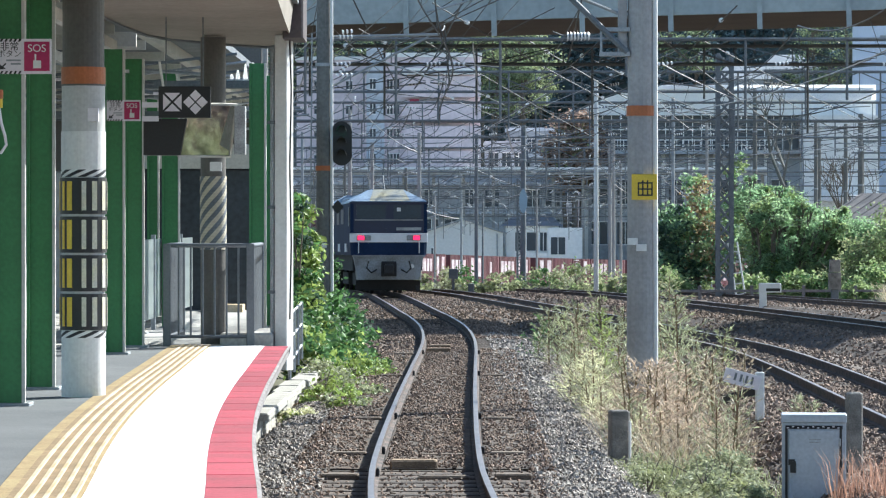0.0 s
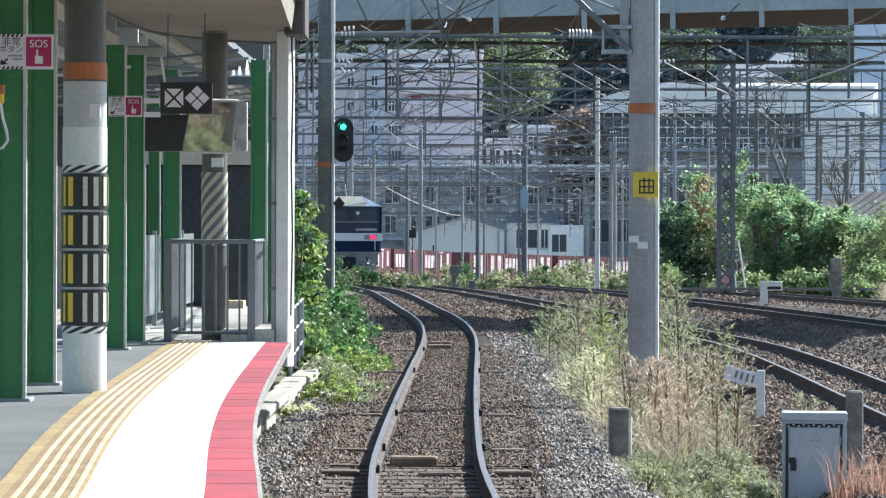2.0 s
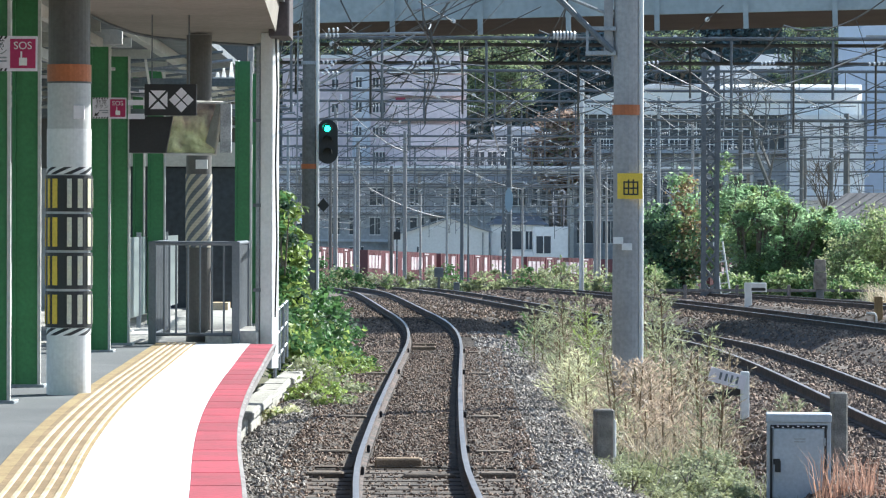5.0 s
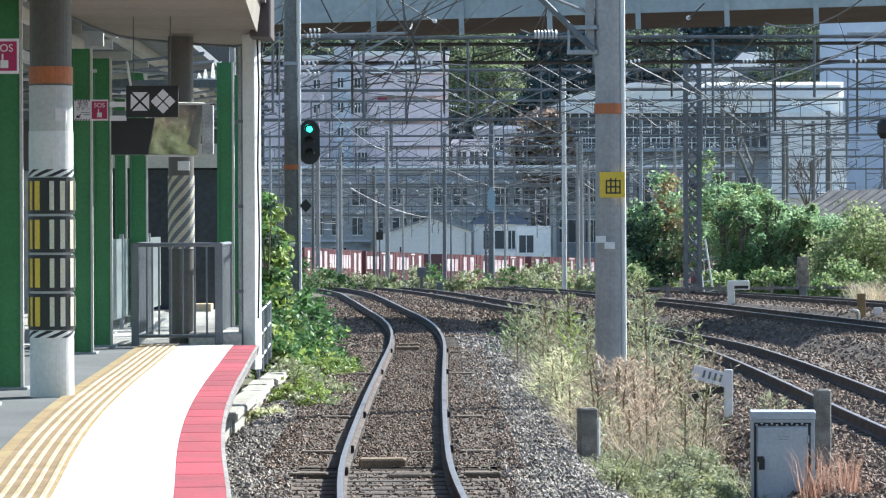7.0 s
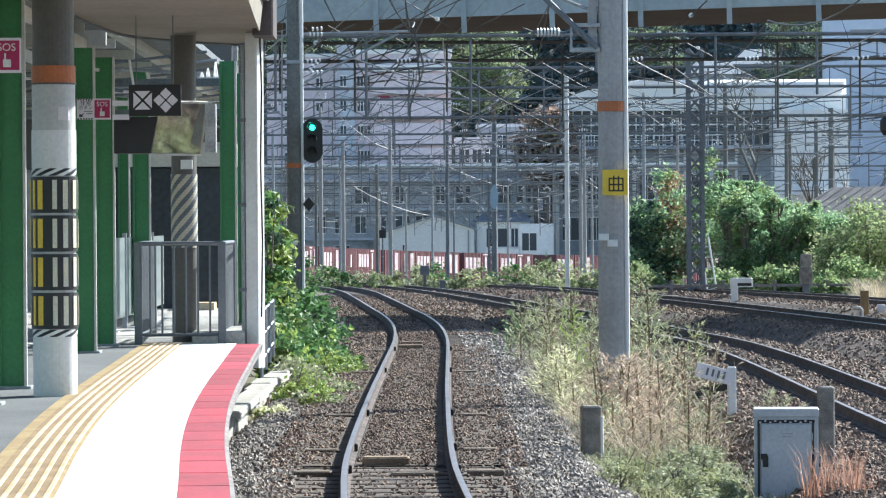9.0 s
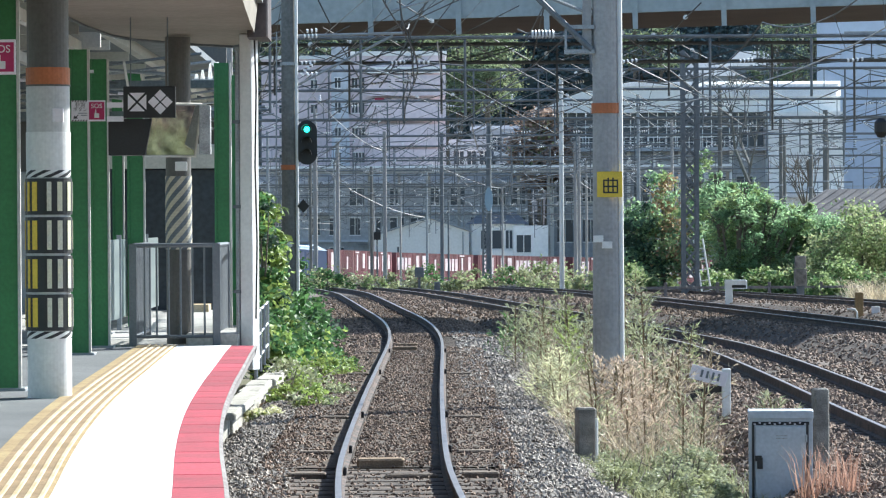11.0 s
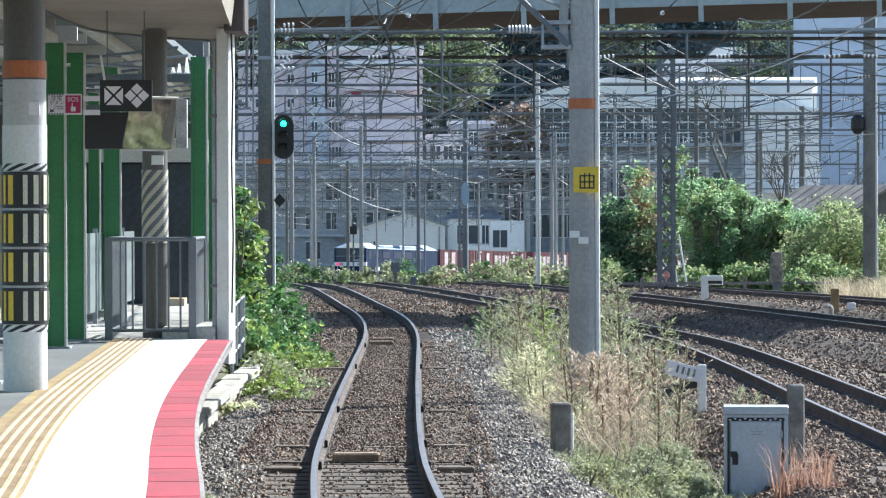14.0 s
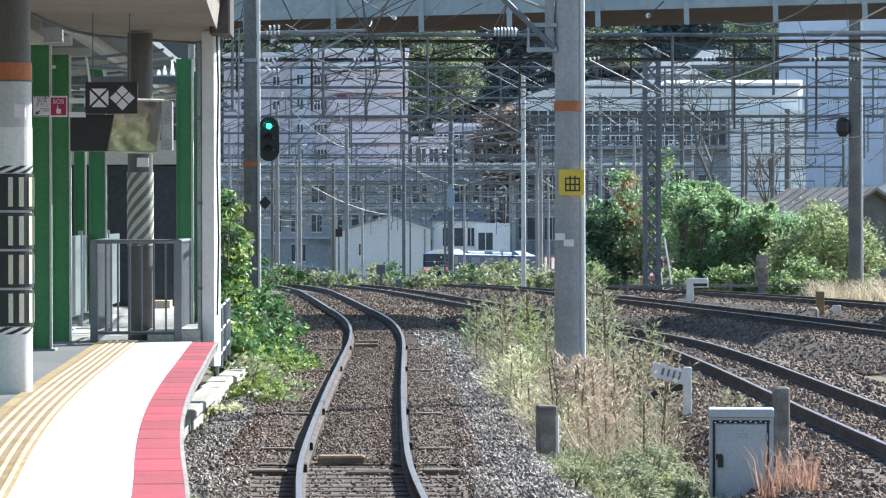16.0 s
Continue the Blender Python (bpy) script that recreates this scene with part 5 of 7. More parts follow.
def terminal():
    b = thing("white_roofed_hall", "long grey hall with a bright white roof and glazed upper floor", "building", pose(0, 405, -5.7))
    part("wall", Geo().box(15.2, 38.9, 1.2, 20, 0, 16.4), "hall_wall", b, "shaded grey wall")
    crown = [(15.0 + 32.0 * i / 24, 21.0 + 2.4 * math.sin(math.pi / 2 * min(i / 7.0, 1))) for i in range(25)]
    n = len(crown)
    part("fascia", Geo().poly([(x, y, z) for y in (0.0, 0.4) for x, z in crown] + [(15.0, 0, 20.2), (47.0, 0, 20.2), (15.0, 0.4, 20.2), (47.0, 0.4, 20.2)],
         [tuple([2 * n] + [2 * n + 1] + list(reversed(range(n)))), tuple([2 * n + 3, 2 * n + 2] + list(range(n, 2 * n))), (2 * n, 2 * n + 2, 2 * n + 3, 2 * n + 1)]), "pale_wall", b, "pale upper fascia")
    rim = [(x, z, 0.35 if x < 31.4 else 1.55) for x, z in crown if x > 19.0]
    pts = [p for x, z, d in rim for p in ((x, -0.5, z - d), (x, -0.1, z + 0.12))]
    part("roof_edge", Geo().poly(pts, [(2 * i, 2 * i + 2, 2 * i + 3, 2 * i + 1) for i in range(len(rim) - 1)]), "membrane", b, "bright white translucent roof edge")
    part("roof", Geo().sweep([(x, 0.5, z, math.pi / 2) for x, z in crown], [(0, -0.2), (0, 0.0), (-20, 0.0), (-20, -0.2)]), "white_wall", b, "white vaulted roof")
    part("glazing", Geo().box(15.4, 38.7, 0.9, 1.1, 16.4, 20.2), "window", b, "blue glazed band")
    for i in range(24):
        x = 15.4 + i * 0.98
        part("mullion", Geo().box(x - 0.05, x + 0.05, 0.7, 0.9, 16.4, 20.2), "pale_wall", b)
    part("transom", Geo().box(15.4, 38.7, 0.72, 0.88, 18.6, 18.75), "pale_wall", b)
    part("balcony_rail", Geo().box(15.0, 36.0, -0.9, -0.78, 17.45, 17.56).box(15.0, 36.0, -0.9, -0.78, 16.9, 16.97), "pale_wall", b, "pale balcony rail")
    part("balcony_slab", Geo().box(15.0, 38.9, -1.0, 1.1, 16.0, 16.4), "hall_wall", b)
    for i in range(33):
        x = 15.1 + i * 0.64
        part("baluster", Geo().box(x - 0.04, x + 0.04, -0.88, -0.8, 16.4, 17.45), "pale_wall", b)
    for i in range(8):
        x = 16.2 + i * 2.8
        house_window(b, x, x + 1.7, 1.2, 10.6, 13.2)
        house_window(b, x, x + 1.7, 1.2, 6.2, 8.6)
        part("pilaster", Geo().box(x - 0.8, x - 0.4, 0.8, 1.2, 0, 16.0), "pale_wall", b)
    part("white_block", Geo().box(38.9, 47.0, -3, 20, 0, 20.1), "white_wall", b, "white end wall")
    for z in (5.5, 14.2):
        part("wall_joint", Geo().box(38.9, 47.0, -3.05, -3.0, z, z + 0.12), "grey_wall", b)
    part("low_roof", Geo().box(40.4, 47.4, -6, -3, 10.9, 11.5), "membrane", b, "white lean-to roof edge")


def concourse():
    """The elevated walkway and the shaded frontage below it."""
    d = thing("elevated_walkway", "long pale elevated walkway slab on slim posts", "walkway", pose(0, 397, -5.7), kind="structure")
    part("slab", Geo().box(-18, 34.6, 0, 4.8, 13.65, 14.2), "concrete", d, "pale concrete slab edge")
    part("kerb", Geo().box(-18, 34.6, 0.1, 0.25, 14.2, 14.45), "white_wall", d)
    for k in range(17):
        x = -17 + k * 3.2
        part("post", Geo().box(x - 0.16, x + 0.16, 2.2, 2.5, 0, 13.65), "concrete", d, "slim concrete post")
    b = thing("frontage_building", "grey shaded building frontage with dark windows and pale frames", "building", pose(0, 406, -5.7))
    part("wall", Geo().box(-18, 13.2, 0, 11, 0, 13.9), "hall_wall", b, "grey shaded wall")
    rnd = random.Random(14)
    for j in range(4):
        part("ledge", Geo().box(-18, 13.2, -0.5, 0, 3.1 + j * 3.2, 3.35 + j * 3.2), "grey_wall", b, "pale ledge")
        for i in range(14):
            x = -17.4 + i * 2.2
            w = rnd.choice((0.9, 1.5, 1.5, 1.1))
            if rnd.random() < 0.6:
                house_window(b, x, x + w, 0, 0.7 + j * 3.2, 2.5 + j * 3.2)
    for i in range(6):
        x = -15.5 + i * 5.0
        part("awning", Geo().box(x, x + 2.2, -1.1, 0, 6.0 + (i % 2) * 3.2, 6.12 + (i % 2) * 3.2), "roof_metal", b, "grey awning")


concourse()


terminal()


def slab_block():
    b = thing("tall_office_block", "tall plain blue-grey clad building", "building", pose(0, 445, -5.7))
    part("wall", Geo().box(51.6, 92, 0, 25, 0, 44), "blue_wall", b, "blue-grey clad wall")
    for k in range(9):
        part("joint", Geo().box(51.6, 92, -0.06, 0, 4 + k * 4.2, 4.12 + k * 4.2), "grey_wall", b)
    for k in range(5):
        for j in range(3):
            house_window(b, 62 + j * 5, 64.4 + j * 5, 0, 18 + k * 4.2, 20.2 + k * 4.2)


slab_block()


def shed():
    b = thing("trackside_shed", "old grey shed with a pitched roof beside the tracks", "shed", pose(22.6, 175, -1.5, 0, 0, 0))
    part("wall", Geo().poly([(0, 0, 0), (9, 0, 0), (9, 0, 4.9), (4.5, 0, 6.3), (0, 0, 4.0), (0, 9, 0), (9, 9, 0), (9, 9, 4.9), (4.5, 9, 6.3), (0, 9, 4.0)], [(0, 1, 2, 3, 4), (5, 9, 8, 7, 6), (0, 4, 9, 5), (1, 6, 7, 2), (0, 5, 6, 1)]), "grey_wall", b)
    part("roof", Geo().poly([(-0.6, -0.5, 3.85), (4.5, -0.5, 6.45), (9.6, -0.5, 4.9), (-0.6, 9.5, 3.85), (4.5, 9.5, 6.45), (9.6, 9.5, 4.9), (-0.6, -0.5, 4.0), (4.5, -0.5, 6.62), (9.6, -0.5, 5.05), (-0.6, 9.5, 4.0), (4.5, 9.5, 6.62), (9.6, 9.5, 5.05)],
         [(0, 1, 7, 6), (1, 2, 8, 7), (6, 7, 10, 9), (7, 8, 11, 10), (0, 3, 4, 1), (1, 4, 5, 2)]), "roof_tile", b, "grey pitched roof")


shed()
rnd = random.Random(21)
for k in range(16):     # low houses behind the line
    x, y = -40 + k * 5.6 + rnd.uniform(-1, 1), rnd.uniform(430, 520)
    h, w = rnd.uniform(8, 14), rnd.uniform(6, 9)
    b = thing("town_house", "small grey town house among others below the hill", "house", pose(x, y, -5.7), "town houses")
    part("wall", Geo().box(0, w, 0, 8, 0, h), rnd.choice(("grey_wall", "pale_wall", "pink_wall", "roof_metal")), b)
    part("roof", Geo().poly([(-0.4, -0.5, h), (w + 0.4, -0.5, h), (w + 0.4, 8.5, h), (-0.4, 8.5, h), (1, 4, h + 1.8), (w - 1, 4, h + 1.8)], [(0, 1, 5, 4), (1, 2, 5), (2, 3, 4, 5), (3, 0, 4), (0, 3, 2, 1)]), "roof_tile", b)
    for i in range(2):
        for j in range(3):
            house_window(b, 1 + i * w * 0.45, 2.4 + i * w * 0.45, 0, 1.2 + j * 3, 2.8 + j * 3)
for x, y, w, h, m in ((4.9, 431, 4.6, 17.6, "grey_wall"), (10.2, 435, 5.4, 16.2, "hall_wall"), (7.6, 440, 6.0, 19.4, "roof_metal")):
    b = thing("town_block", "narrow grey town building with rows of windows", "building", pose(x, y, -5.7), "town buildings")
    part("wall", Geo().box(0, w, 0, 8, 0, h), m, b, "grey rendered wall")
    part("parapet", Geo().box(-0.15, w + 0.15, -0.15, 8.15, h, h + 0.4), "grey_wall", b, "grey roof rim")
    for j in range(6):
        for i in range(3):
            house_window(b, 0.5 + i * w * 0.31, 1.5 + i * w * 0.31, 0, h - 2.5 - j * 2.8, h - 1.0 - j * 2.8)
for x, y, z in ((40.6, 552, 21.0), (47.6, 556, 22.6)):
    b = thing("hill_house", "grey-roofed house on the wooded hillside", "house", pose(x, y, z), "hillside houses")
    part("wall", Geo().box(0, 8, 0, 8, -22, 3.2), "roof_metal", b)
    part("roof", Geo().poly([(-0.6, -0.6, 3.2), (8.6, -0.6, 3.2), (8.6, 8.6, 3.2), (-0.6, 8.6, 3.2), (2, 4, 5.6), (6, 4, 5.6)], [(0, 1, 5, 4), (1, 2, 5), (2, 3, 4, 5), (3, 0, 4), (0, 3, 2, 1)]), "roof_metal", b)


def lineside_shed():
    """A dark shed with a weathered pitched roof, standing askew behind the thicket."""
    sh = thing("lineside_shed", "dark shed with a weathered brown pitched roof", "shed", pose(23.1, 172.0, grade(172) - 0.8, 0, 0, 30))
    part("wall", Geo().poly([(x, y, z) for y in (0.0, 6.0) for x, z in ((-2.6, 0), (2.6, 0), (2.6, 3.6), (0, 5.0), (-2.6, 3.6))],
         [(0, 1, 2, 3, 4), (9, 8, 7, 6, 5), (0, 5, 6, 1), (1, 6, 7, 2), (4, 9, 5, 0)]), "pole_dark", sh, "dark boarded wall")
    for s in (-1, 1):
        roof = part("roof", Geo().poly([(s * a, y, z) for y in (-0.5, 6.4) for a, z in ((0, 5.06), (3.1, 3.4), (3.1, 3.54), (0, 5.2))],
                    [(0, 1, 2, 3), (7, 6, 5, 4), (3, 2, 6, 7), (0, 4, 5, 1), (1, 5, 6, 2)]), "shed_roof", sh, "weathered brown roof slope")
        for k in range(9):
            y = -0.3 + k * 0.8
            part("batten", Geo().rod((s * 0.1, y, 5.18), (s * 3.1, y, 3.55), 0.016, n=4), "shed_roof", roof)
    part("window", Geo().box(-0.7, 0.7, -0.03, -0.005, 1.6, 2.7), "black", sh, "dark window")


M["shed_roof"] = mat("weathered_roof", (0.30, 0.26, 0.23), 0.8, 0.35, 1.5, 0.3, col2=(0.20, 0.175, 0.16))
lineside_shed()


def bare_tree(x, y, h, lean, seed):
    rnd = random.Random(seed)
    t = thing("bare_tree", "leafless grey tree with crooked branches behind the thicket", "tree", pose(x, y, grade(y) - 0.8))
    g = Geo()

    def limb(a, d, ln, r, depth):
        b = a + d * ln
        g.rod(a, b, r, r * 0.65, n=6, caps=False)
        if depth:
            for _ in range(3 if depth > 1 else 2):
                e = (d + Vector((rnd.uniform(-0.9, 0.9), rnd.uniform(-0.6, 0.6), rnd.uniform(-0.1, 0.5)))).normalized()
                limb(b, e, ln * rnd.uniform(0.5, 0.8), r * 0.55, depth - 1)
    trunk = Geo()
    trunk.rod((0, 0, 0), (lean * h * 0.3, 0, h * 0.45), 0.16, 0.11, n=9)
    part("trunk", trunk, "pole_dark", t, "crooked trunk")
    limb(Vector((lean * h * 0.3, 0, h * 0.44)), Vector((lean, 0, 1)).normalized(), h * 0.2, 0.1, 4)
    part("branch", g, "pole_dark", t, "bare crooked boughs", kind="stuff")


bare_tree(15.9, 158.0, 10.5, -0.4, 5)
bare_tree(14.3, 166.0, 9.5, 0.2, 8)


# ---- plants ----
M.update({
    "ivy": leaf_mat("ivy_leaves", (0.13, 0.24, 0.085), (0.085, 0.18, 0.07)),
    "ivy_light": leaf_mat("young_leaves", (0.33, 0.40, 0.12), (0.23, 0.33, 0.10)),
    "shrub": leaf_mat("shrub_leaves", (0.32, 0.44, 0.25), (0.23, 0.37, 0.21), 0.66),
    "shrub_light": leaf_mat("light_shrub_leaves", (0.31, 0.38, 0.18), (0.23, 0.32, 0.14), 0.5),
    "shrub_olive": leaf_mat("olive_leaves", (0.33, 0.36, 0.20), (0.26, 0.29, 0.16), 0.55),
    "autumn": leaf_mat("autumn_leaves", (0.40, 0.26, 0.15), (0.32, 0.25, 0.14)),
    "brown_leaf": leaf_mat("brown_leaves", (0.40, 0.29, 0.23), (0.31, 0.23, 0.19)),
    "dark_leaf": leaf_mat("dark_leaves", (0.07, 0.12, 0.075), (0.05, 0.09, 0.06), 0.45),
    "weed": leaf_mat("weed_leaves", (0.39, 0.41, 0.26), (0.29, 0.32, 0.20)),
    "weed_yellow": leaf_mat("goldenrod", (0.70, 0.68, 0.45), (0.56, 0.57, 0.36)),
    "grass": leaf_mat("green_grass", (0.29, 0.33, 0.17), (0.34, 0.34, 0.20)),
    "dry": leaf_mat("dry_grass", (0.50, 0.425, 0.31), (0.39, 0.32, 0.235)),
    "straw": leaf_mat("pale_straw", (0.56, 0.48, 0.34), (0.46, 0.38, 0.27)),
    "dry_red": leaf_mat("reddish_grass", (0.48, 0.27, 0.20), (0.42, 0.26, 0.19)),
    "dry_pink": leaf_mat("pinkish_dry_weed", (0.57, 0.45, 0.35), (0.45, 0.35, 0.26)),
    "bark": mat("bark", (0.17, 0.145, 0.12), 0.9, 0.3, 4, 0.5),
    "stem": mat("weed_stem", (0.16, 0.14, 0.07), 0.8, 0.3, 4, 0.1, col2=(0.18, 0.1, 0.06)),
    # hill soil and dark leaves: distance haze is put in as a bluish tone
    "hill_soil_hazed": mat("hazed_hill_undergrowth", (0.10, 0.13, 0.135), 0.95, 0.4, 0.05, 0.3, col2=(0.08, 0.10, 0.085)),
    "hill_leaf_hazed": leaf_mat("hazed_hill_leaves", (0.12, 0.17, 0.175), (0.08, 0.12, 0.135), 0.15),
    "hill_light": leaf_mat("hill_light_leaves", (0.27, 0.33, 0.19), (0.19, 0.25, 0.15), 0.45),
    "hill_pale": leaf_mat("hill_pale_leaves", (0.33, 0.37, 0.20), (0.24, 0.29, 0.16), 0.4),
})


def leaf(g, c, size, rnd, up=0.25, slim=0.6):
    """One leaf: four corners, folded a little along its middle."""
    d = Vector((rnd.gauss(0, 1), rnd.gauss(0, 1), rnd.gauss(0, 0.6) + up)).normalized()
    s = d.cross(Vector((rnd.gauss(0, 1), rnd.gauss(0, 1), rnd.gauss(0, 1)))).normalized() * size * slim
    k = d.cross(s).normalized() * size * 0.15
    g.poly([c - d * size, c + s + k, c + d * size, c - s + k], [(0, 1, 2), (0, 2, 3)])


def blob_leaves(blobs, count, size, seed, hollow=0.55, slim=0.6):
    """Leaves in the outer shell of several uneven clumps: (x, y, z, rx, ry, rz)."""
    rnd, g = random.Random(seed), Geo()
    vol = [(b[3] * b[5]) for b in blobs]
    for b, v in zip(blobs, vol):
        x, y, z, rx, ry, rz = b
        n = int(count * v / sum(vol))
        puffs = []
        for _ in range(max(5, n // 45)):
            d = Vector((rnd.gauss(0, 1), rnd.gauss(0, 1), rnd.gauss(0, 1))).normalized() * rnd.uniform(hollow, 1.0)
            puffs.append((Vector((x + d.x * rx, y + d.y * ry, z + d.z * rz)), rnd.uniform(0.14, 0.34) * min(rx, rz)))
        for i in range(n):
            p, r = puffs[i % len(puffs)]
            leaf(g, p + Vector((rnd.gauss(0, r), rnd.gauss(0, r), rnd.gauss(0, r * 0.8))), size * rnd.uniform(0.6, 1.25), rnd, slim=slim)
    return g


def shrub(name, label, category, base, blobs, kinds, seed, group="", slim=0.6):
    t = thing(name, label, category, pose(*base), group)
    rnd, g = random.Random(seed), Geo()
    for b in blobs:
        root = Vector((b[0] * 0.4, b[1] * 0.4, -0.2))
        mid = Vector((b[0] * 0.7 + rnd.uniform(-0.1, 0.1), b[1] * 0.7, b[2] * 0.5))
        end = Vector(b[:3])
        r = 0.025 + 0.02 * b[2]
        g.rod(root, mid, r, r * 0.75, n=7).rod(mid, end, r * 0.75, r * 0.4, n=7)
        for _ in range(5):
            tip = end + Vector((rnd.gauss(0, b[3] * 0.5), rnd.gauss(0, b[4] * 0.5), rnd.gauss(0.1, b[5] * 0.5)))
            g.rod(mid.lerp(end, rnd.uniform(0.3, 1)), tip, r * 0.35, r * 0.12, n=5)
    part("trunk", g, "bark", t, "branching stems", kind="" if blobs[0][2] > 2.6 else "stuff")
    for i, (m, count, size, pick) in enumerate(kinds):
        part("crown", blob_leaves([blobs[k] for k in pick] if pick else blobs, count, size, seed + i, slim=slim), m, t, "leafy crown", kind="stuff")
    return t


# creeper on the bank between platform and track
shrub("creeper_bank", "dense green creeper mound spilling over the platform end", "bush", (-2.5, 70.0, -0.6),
      [(-0.25, 1, 2.4, 0.38, 1.6, 0.9), (-0.35, 4, 3.1, 0.35, 1.6, 0.7), (-0.1, 0, 1.25, 0.5, 2.0, 0.75), (0.3, 1.5, 0.95, 0.6, 2.2, 0.75), (0.62, 3.0, 0.55, 0.5, 2.4, 0.55), (0.1, -3.5, 0.7, 0.5, 2, 0.65), (0.7, 5.0, 0.4, 0.45, 2.0, 0.45), (0.45, -2.0, 0.35, 0.5, 2.0, 0.4)],
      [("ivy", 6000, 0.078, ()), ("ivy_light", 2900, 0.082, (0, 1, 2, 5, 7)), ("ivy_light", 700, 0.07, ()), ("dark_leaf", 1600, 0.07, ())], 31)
shrub("creeper_clump", "green creeper on the slope behind the signal mast", "bush", (-2.3, 84.0, -0.6),
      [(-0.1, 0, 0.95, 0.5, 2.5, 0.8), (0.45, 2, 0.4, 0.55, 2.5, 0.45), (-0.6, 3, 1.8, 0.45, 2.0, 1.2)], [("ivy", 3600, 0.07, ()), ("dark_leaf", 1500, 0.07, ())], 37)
for k, (x, y, m, s) in enumerate(((-1.95, 62.0, "weed", 0.32), (-1.55, 66.0, "ivy_light", 0.30), (-1.75, 57.5, "ivy_light", 0.26), (-1.45, 55.0, "weed", 0.22), (-1.3, 60.5, "weed_yellow", 0.16), (-2.1, 53.0, "weed_yellow", 0.16), (-1.9, 34.5, "weed", 0.17), (-1.75, 33.0, "weed", 0.12), (-1.15, 58.5, "weed", 0.2), (-1.5, 68.0, "ivy", 0.28))):
    shrub("trackside_weed", "low leafy weed growing out of the ballast edge", "weed", (x, y, -0.45), [(0, 0, s * 1.3, s * 1.6, s * 2.4, s), (s, 1, s * 0.9, s * 1.3, s * 2.4, s * 0.8)], [(m, 1000, 0.042, ()), ("ivy_light", 500, 0.04, ())], 50 + k, "low trackside weeds")

rnd = random.Random(58)
for k in range(22):     # leafy growth in front of the dry stalks
    y = rnd.uniform(37.2, 46.5)
    x = rnd.uniform(2.0 + 0.02 * (46 - y), 3.55)
    s = rnd.uniform(0.12, 0.23)
    shrub("verge_weed", "low leafy weed in the grass between the tracks", "weed", (x, y, -0.62), [(0, 0, s * 1.2, s * 1.5, s * 1.8, s), (s, 0.3, s * 0.8, s * 1.2, s * 1.6, s * 0.7)], [(rnd.choice(("grass", "weed", "grass")), 620, 0.034, ()), ("weed", 520, 0.032, ())], 160 + k, "low verge weeds", slim=0.35)

# thicket beyond the far tracks
rnd = random.Random(66)
CLUMPS = []
for i in range(20):
    f = i / 19
    high = 5.3 - 2.3 * f + rnd.uniform(-0.5, 0.2)
    s = rnd.uniform(0.6, 1.15)
    CLUMPS.append((-0.5 + 6.6 * f + rnd.uniform(-0.3, 0.3), rnd.uniform(-1.6, 1.2), (0.8 + (high - s * 0.9 - 0.8) * (1, 0.55, 0.15, 0.8)[i % 4]), s * 1.05, s * 1.4, s * 0.85))
for i in range(16):
    f = i / 15
    s = rnd.uniform(0.22, 0.42)
    CLUMPS.append((-0.7 + 6.6 * f + rnd.uniform(-0.2, 0.2), rnd.uniform(-1.4, 0.6), 5.0 - 2.2 * f + rnd.uniform(-0.7, 0.35), s * 1.5, s * 1.2, s * 0.8))
FRONT = []
for i in range(30):
    f = (i % 15) / 14
    FRONT.append((-0.6 + 6.7 * f + rnd.uniform(-0.2, 0.2), -2.0 + rnd.uniform(-0.4, 0.4), rnd.uniform(0.7, 1.7) if i < 15 else rnd.uniform(1.8, 4.2 - 1.7 * f), rnd.uniform(0.5, 0.8), 0.5, rnd.uniform(0.4, 0.6)))
CLUMPS += FRONT
FACING = tuple(range(36, 66))
shrub("thicket_tree", "broad green bushy tree beyond the tracks", "tree", (13.0, 150.0, -0.7),
      CLUMPS, [("shrub", 21000, 0.11, tuple(range(36))), ("shrub_light", 8500, 0.105, (1, 4, 6, 9, 13, 16, 22, 25, 28, 31)), ("ivy_light", 2200, 0.08, (2, 10, 14)), ("shrub", 9000, 0.1, (2, 5, 8, 12)), ("shrub", 15000, 0.095, FACING), ("shrub_light", 2500, 0.09, (40, 45, 52, 58, 60)), ("ivy_light", 700, 0.09, (47, 62))], 71, slim=0.32)
shrub("slender_tree", "slender green tree rising behind the thicket", "tree", (12.3, 157.0, -0.8), [(0, 0, 5.3, 0.55, 0.9, 1.2), (0.4, 0, 4.2, 0.8, 1.0, 1.1), (-0.3, 0, 3.2, 0.9, 1.0, 1.0)], [("shrub_light", 1500, 0.085, ()), ("shrub", 1500, 0.085, ())], 72)
shrub("autumn_tree", "small tree with orange and green leaves beside the mast", "tree", (10.1, 149.0, -0.7),
      [(0.1, 0, 4.0, 0.75, 1.4, 1.3), (-0.9, 0, 3.0, 0.8, 1.4, 1.2), (0.2, 0, 2.2, 1.2, 1.5, 1.1), (-0.8, -0.5, 1.3, 1.1, 1.5, 1.0)],
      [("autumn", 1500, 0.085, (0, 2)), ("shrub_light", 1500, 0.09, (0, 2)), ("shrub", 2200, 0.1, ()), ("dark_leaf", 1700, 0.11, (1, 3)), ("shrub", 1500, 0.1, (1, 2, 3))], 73)
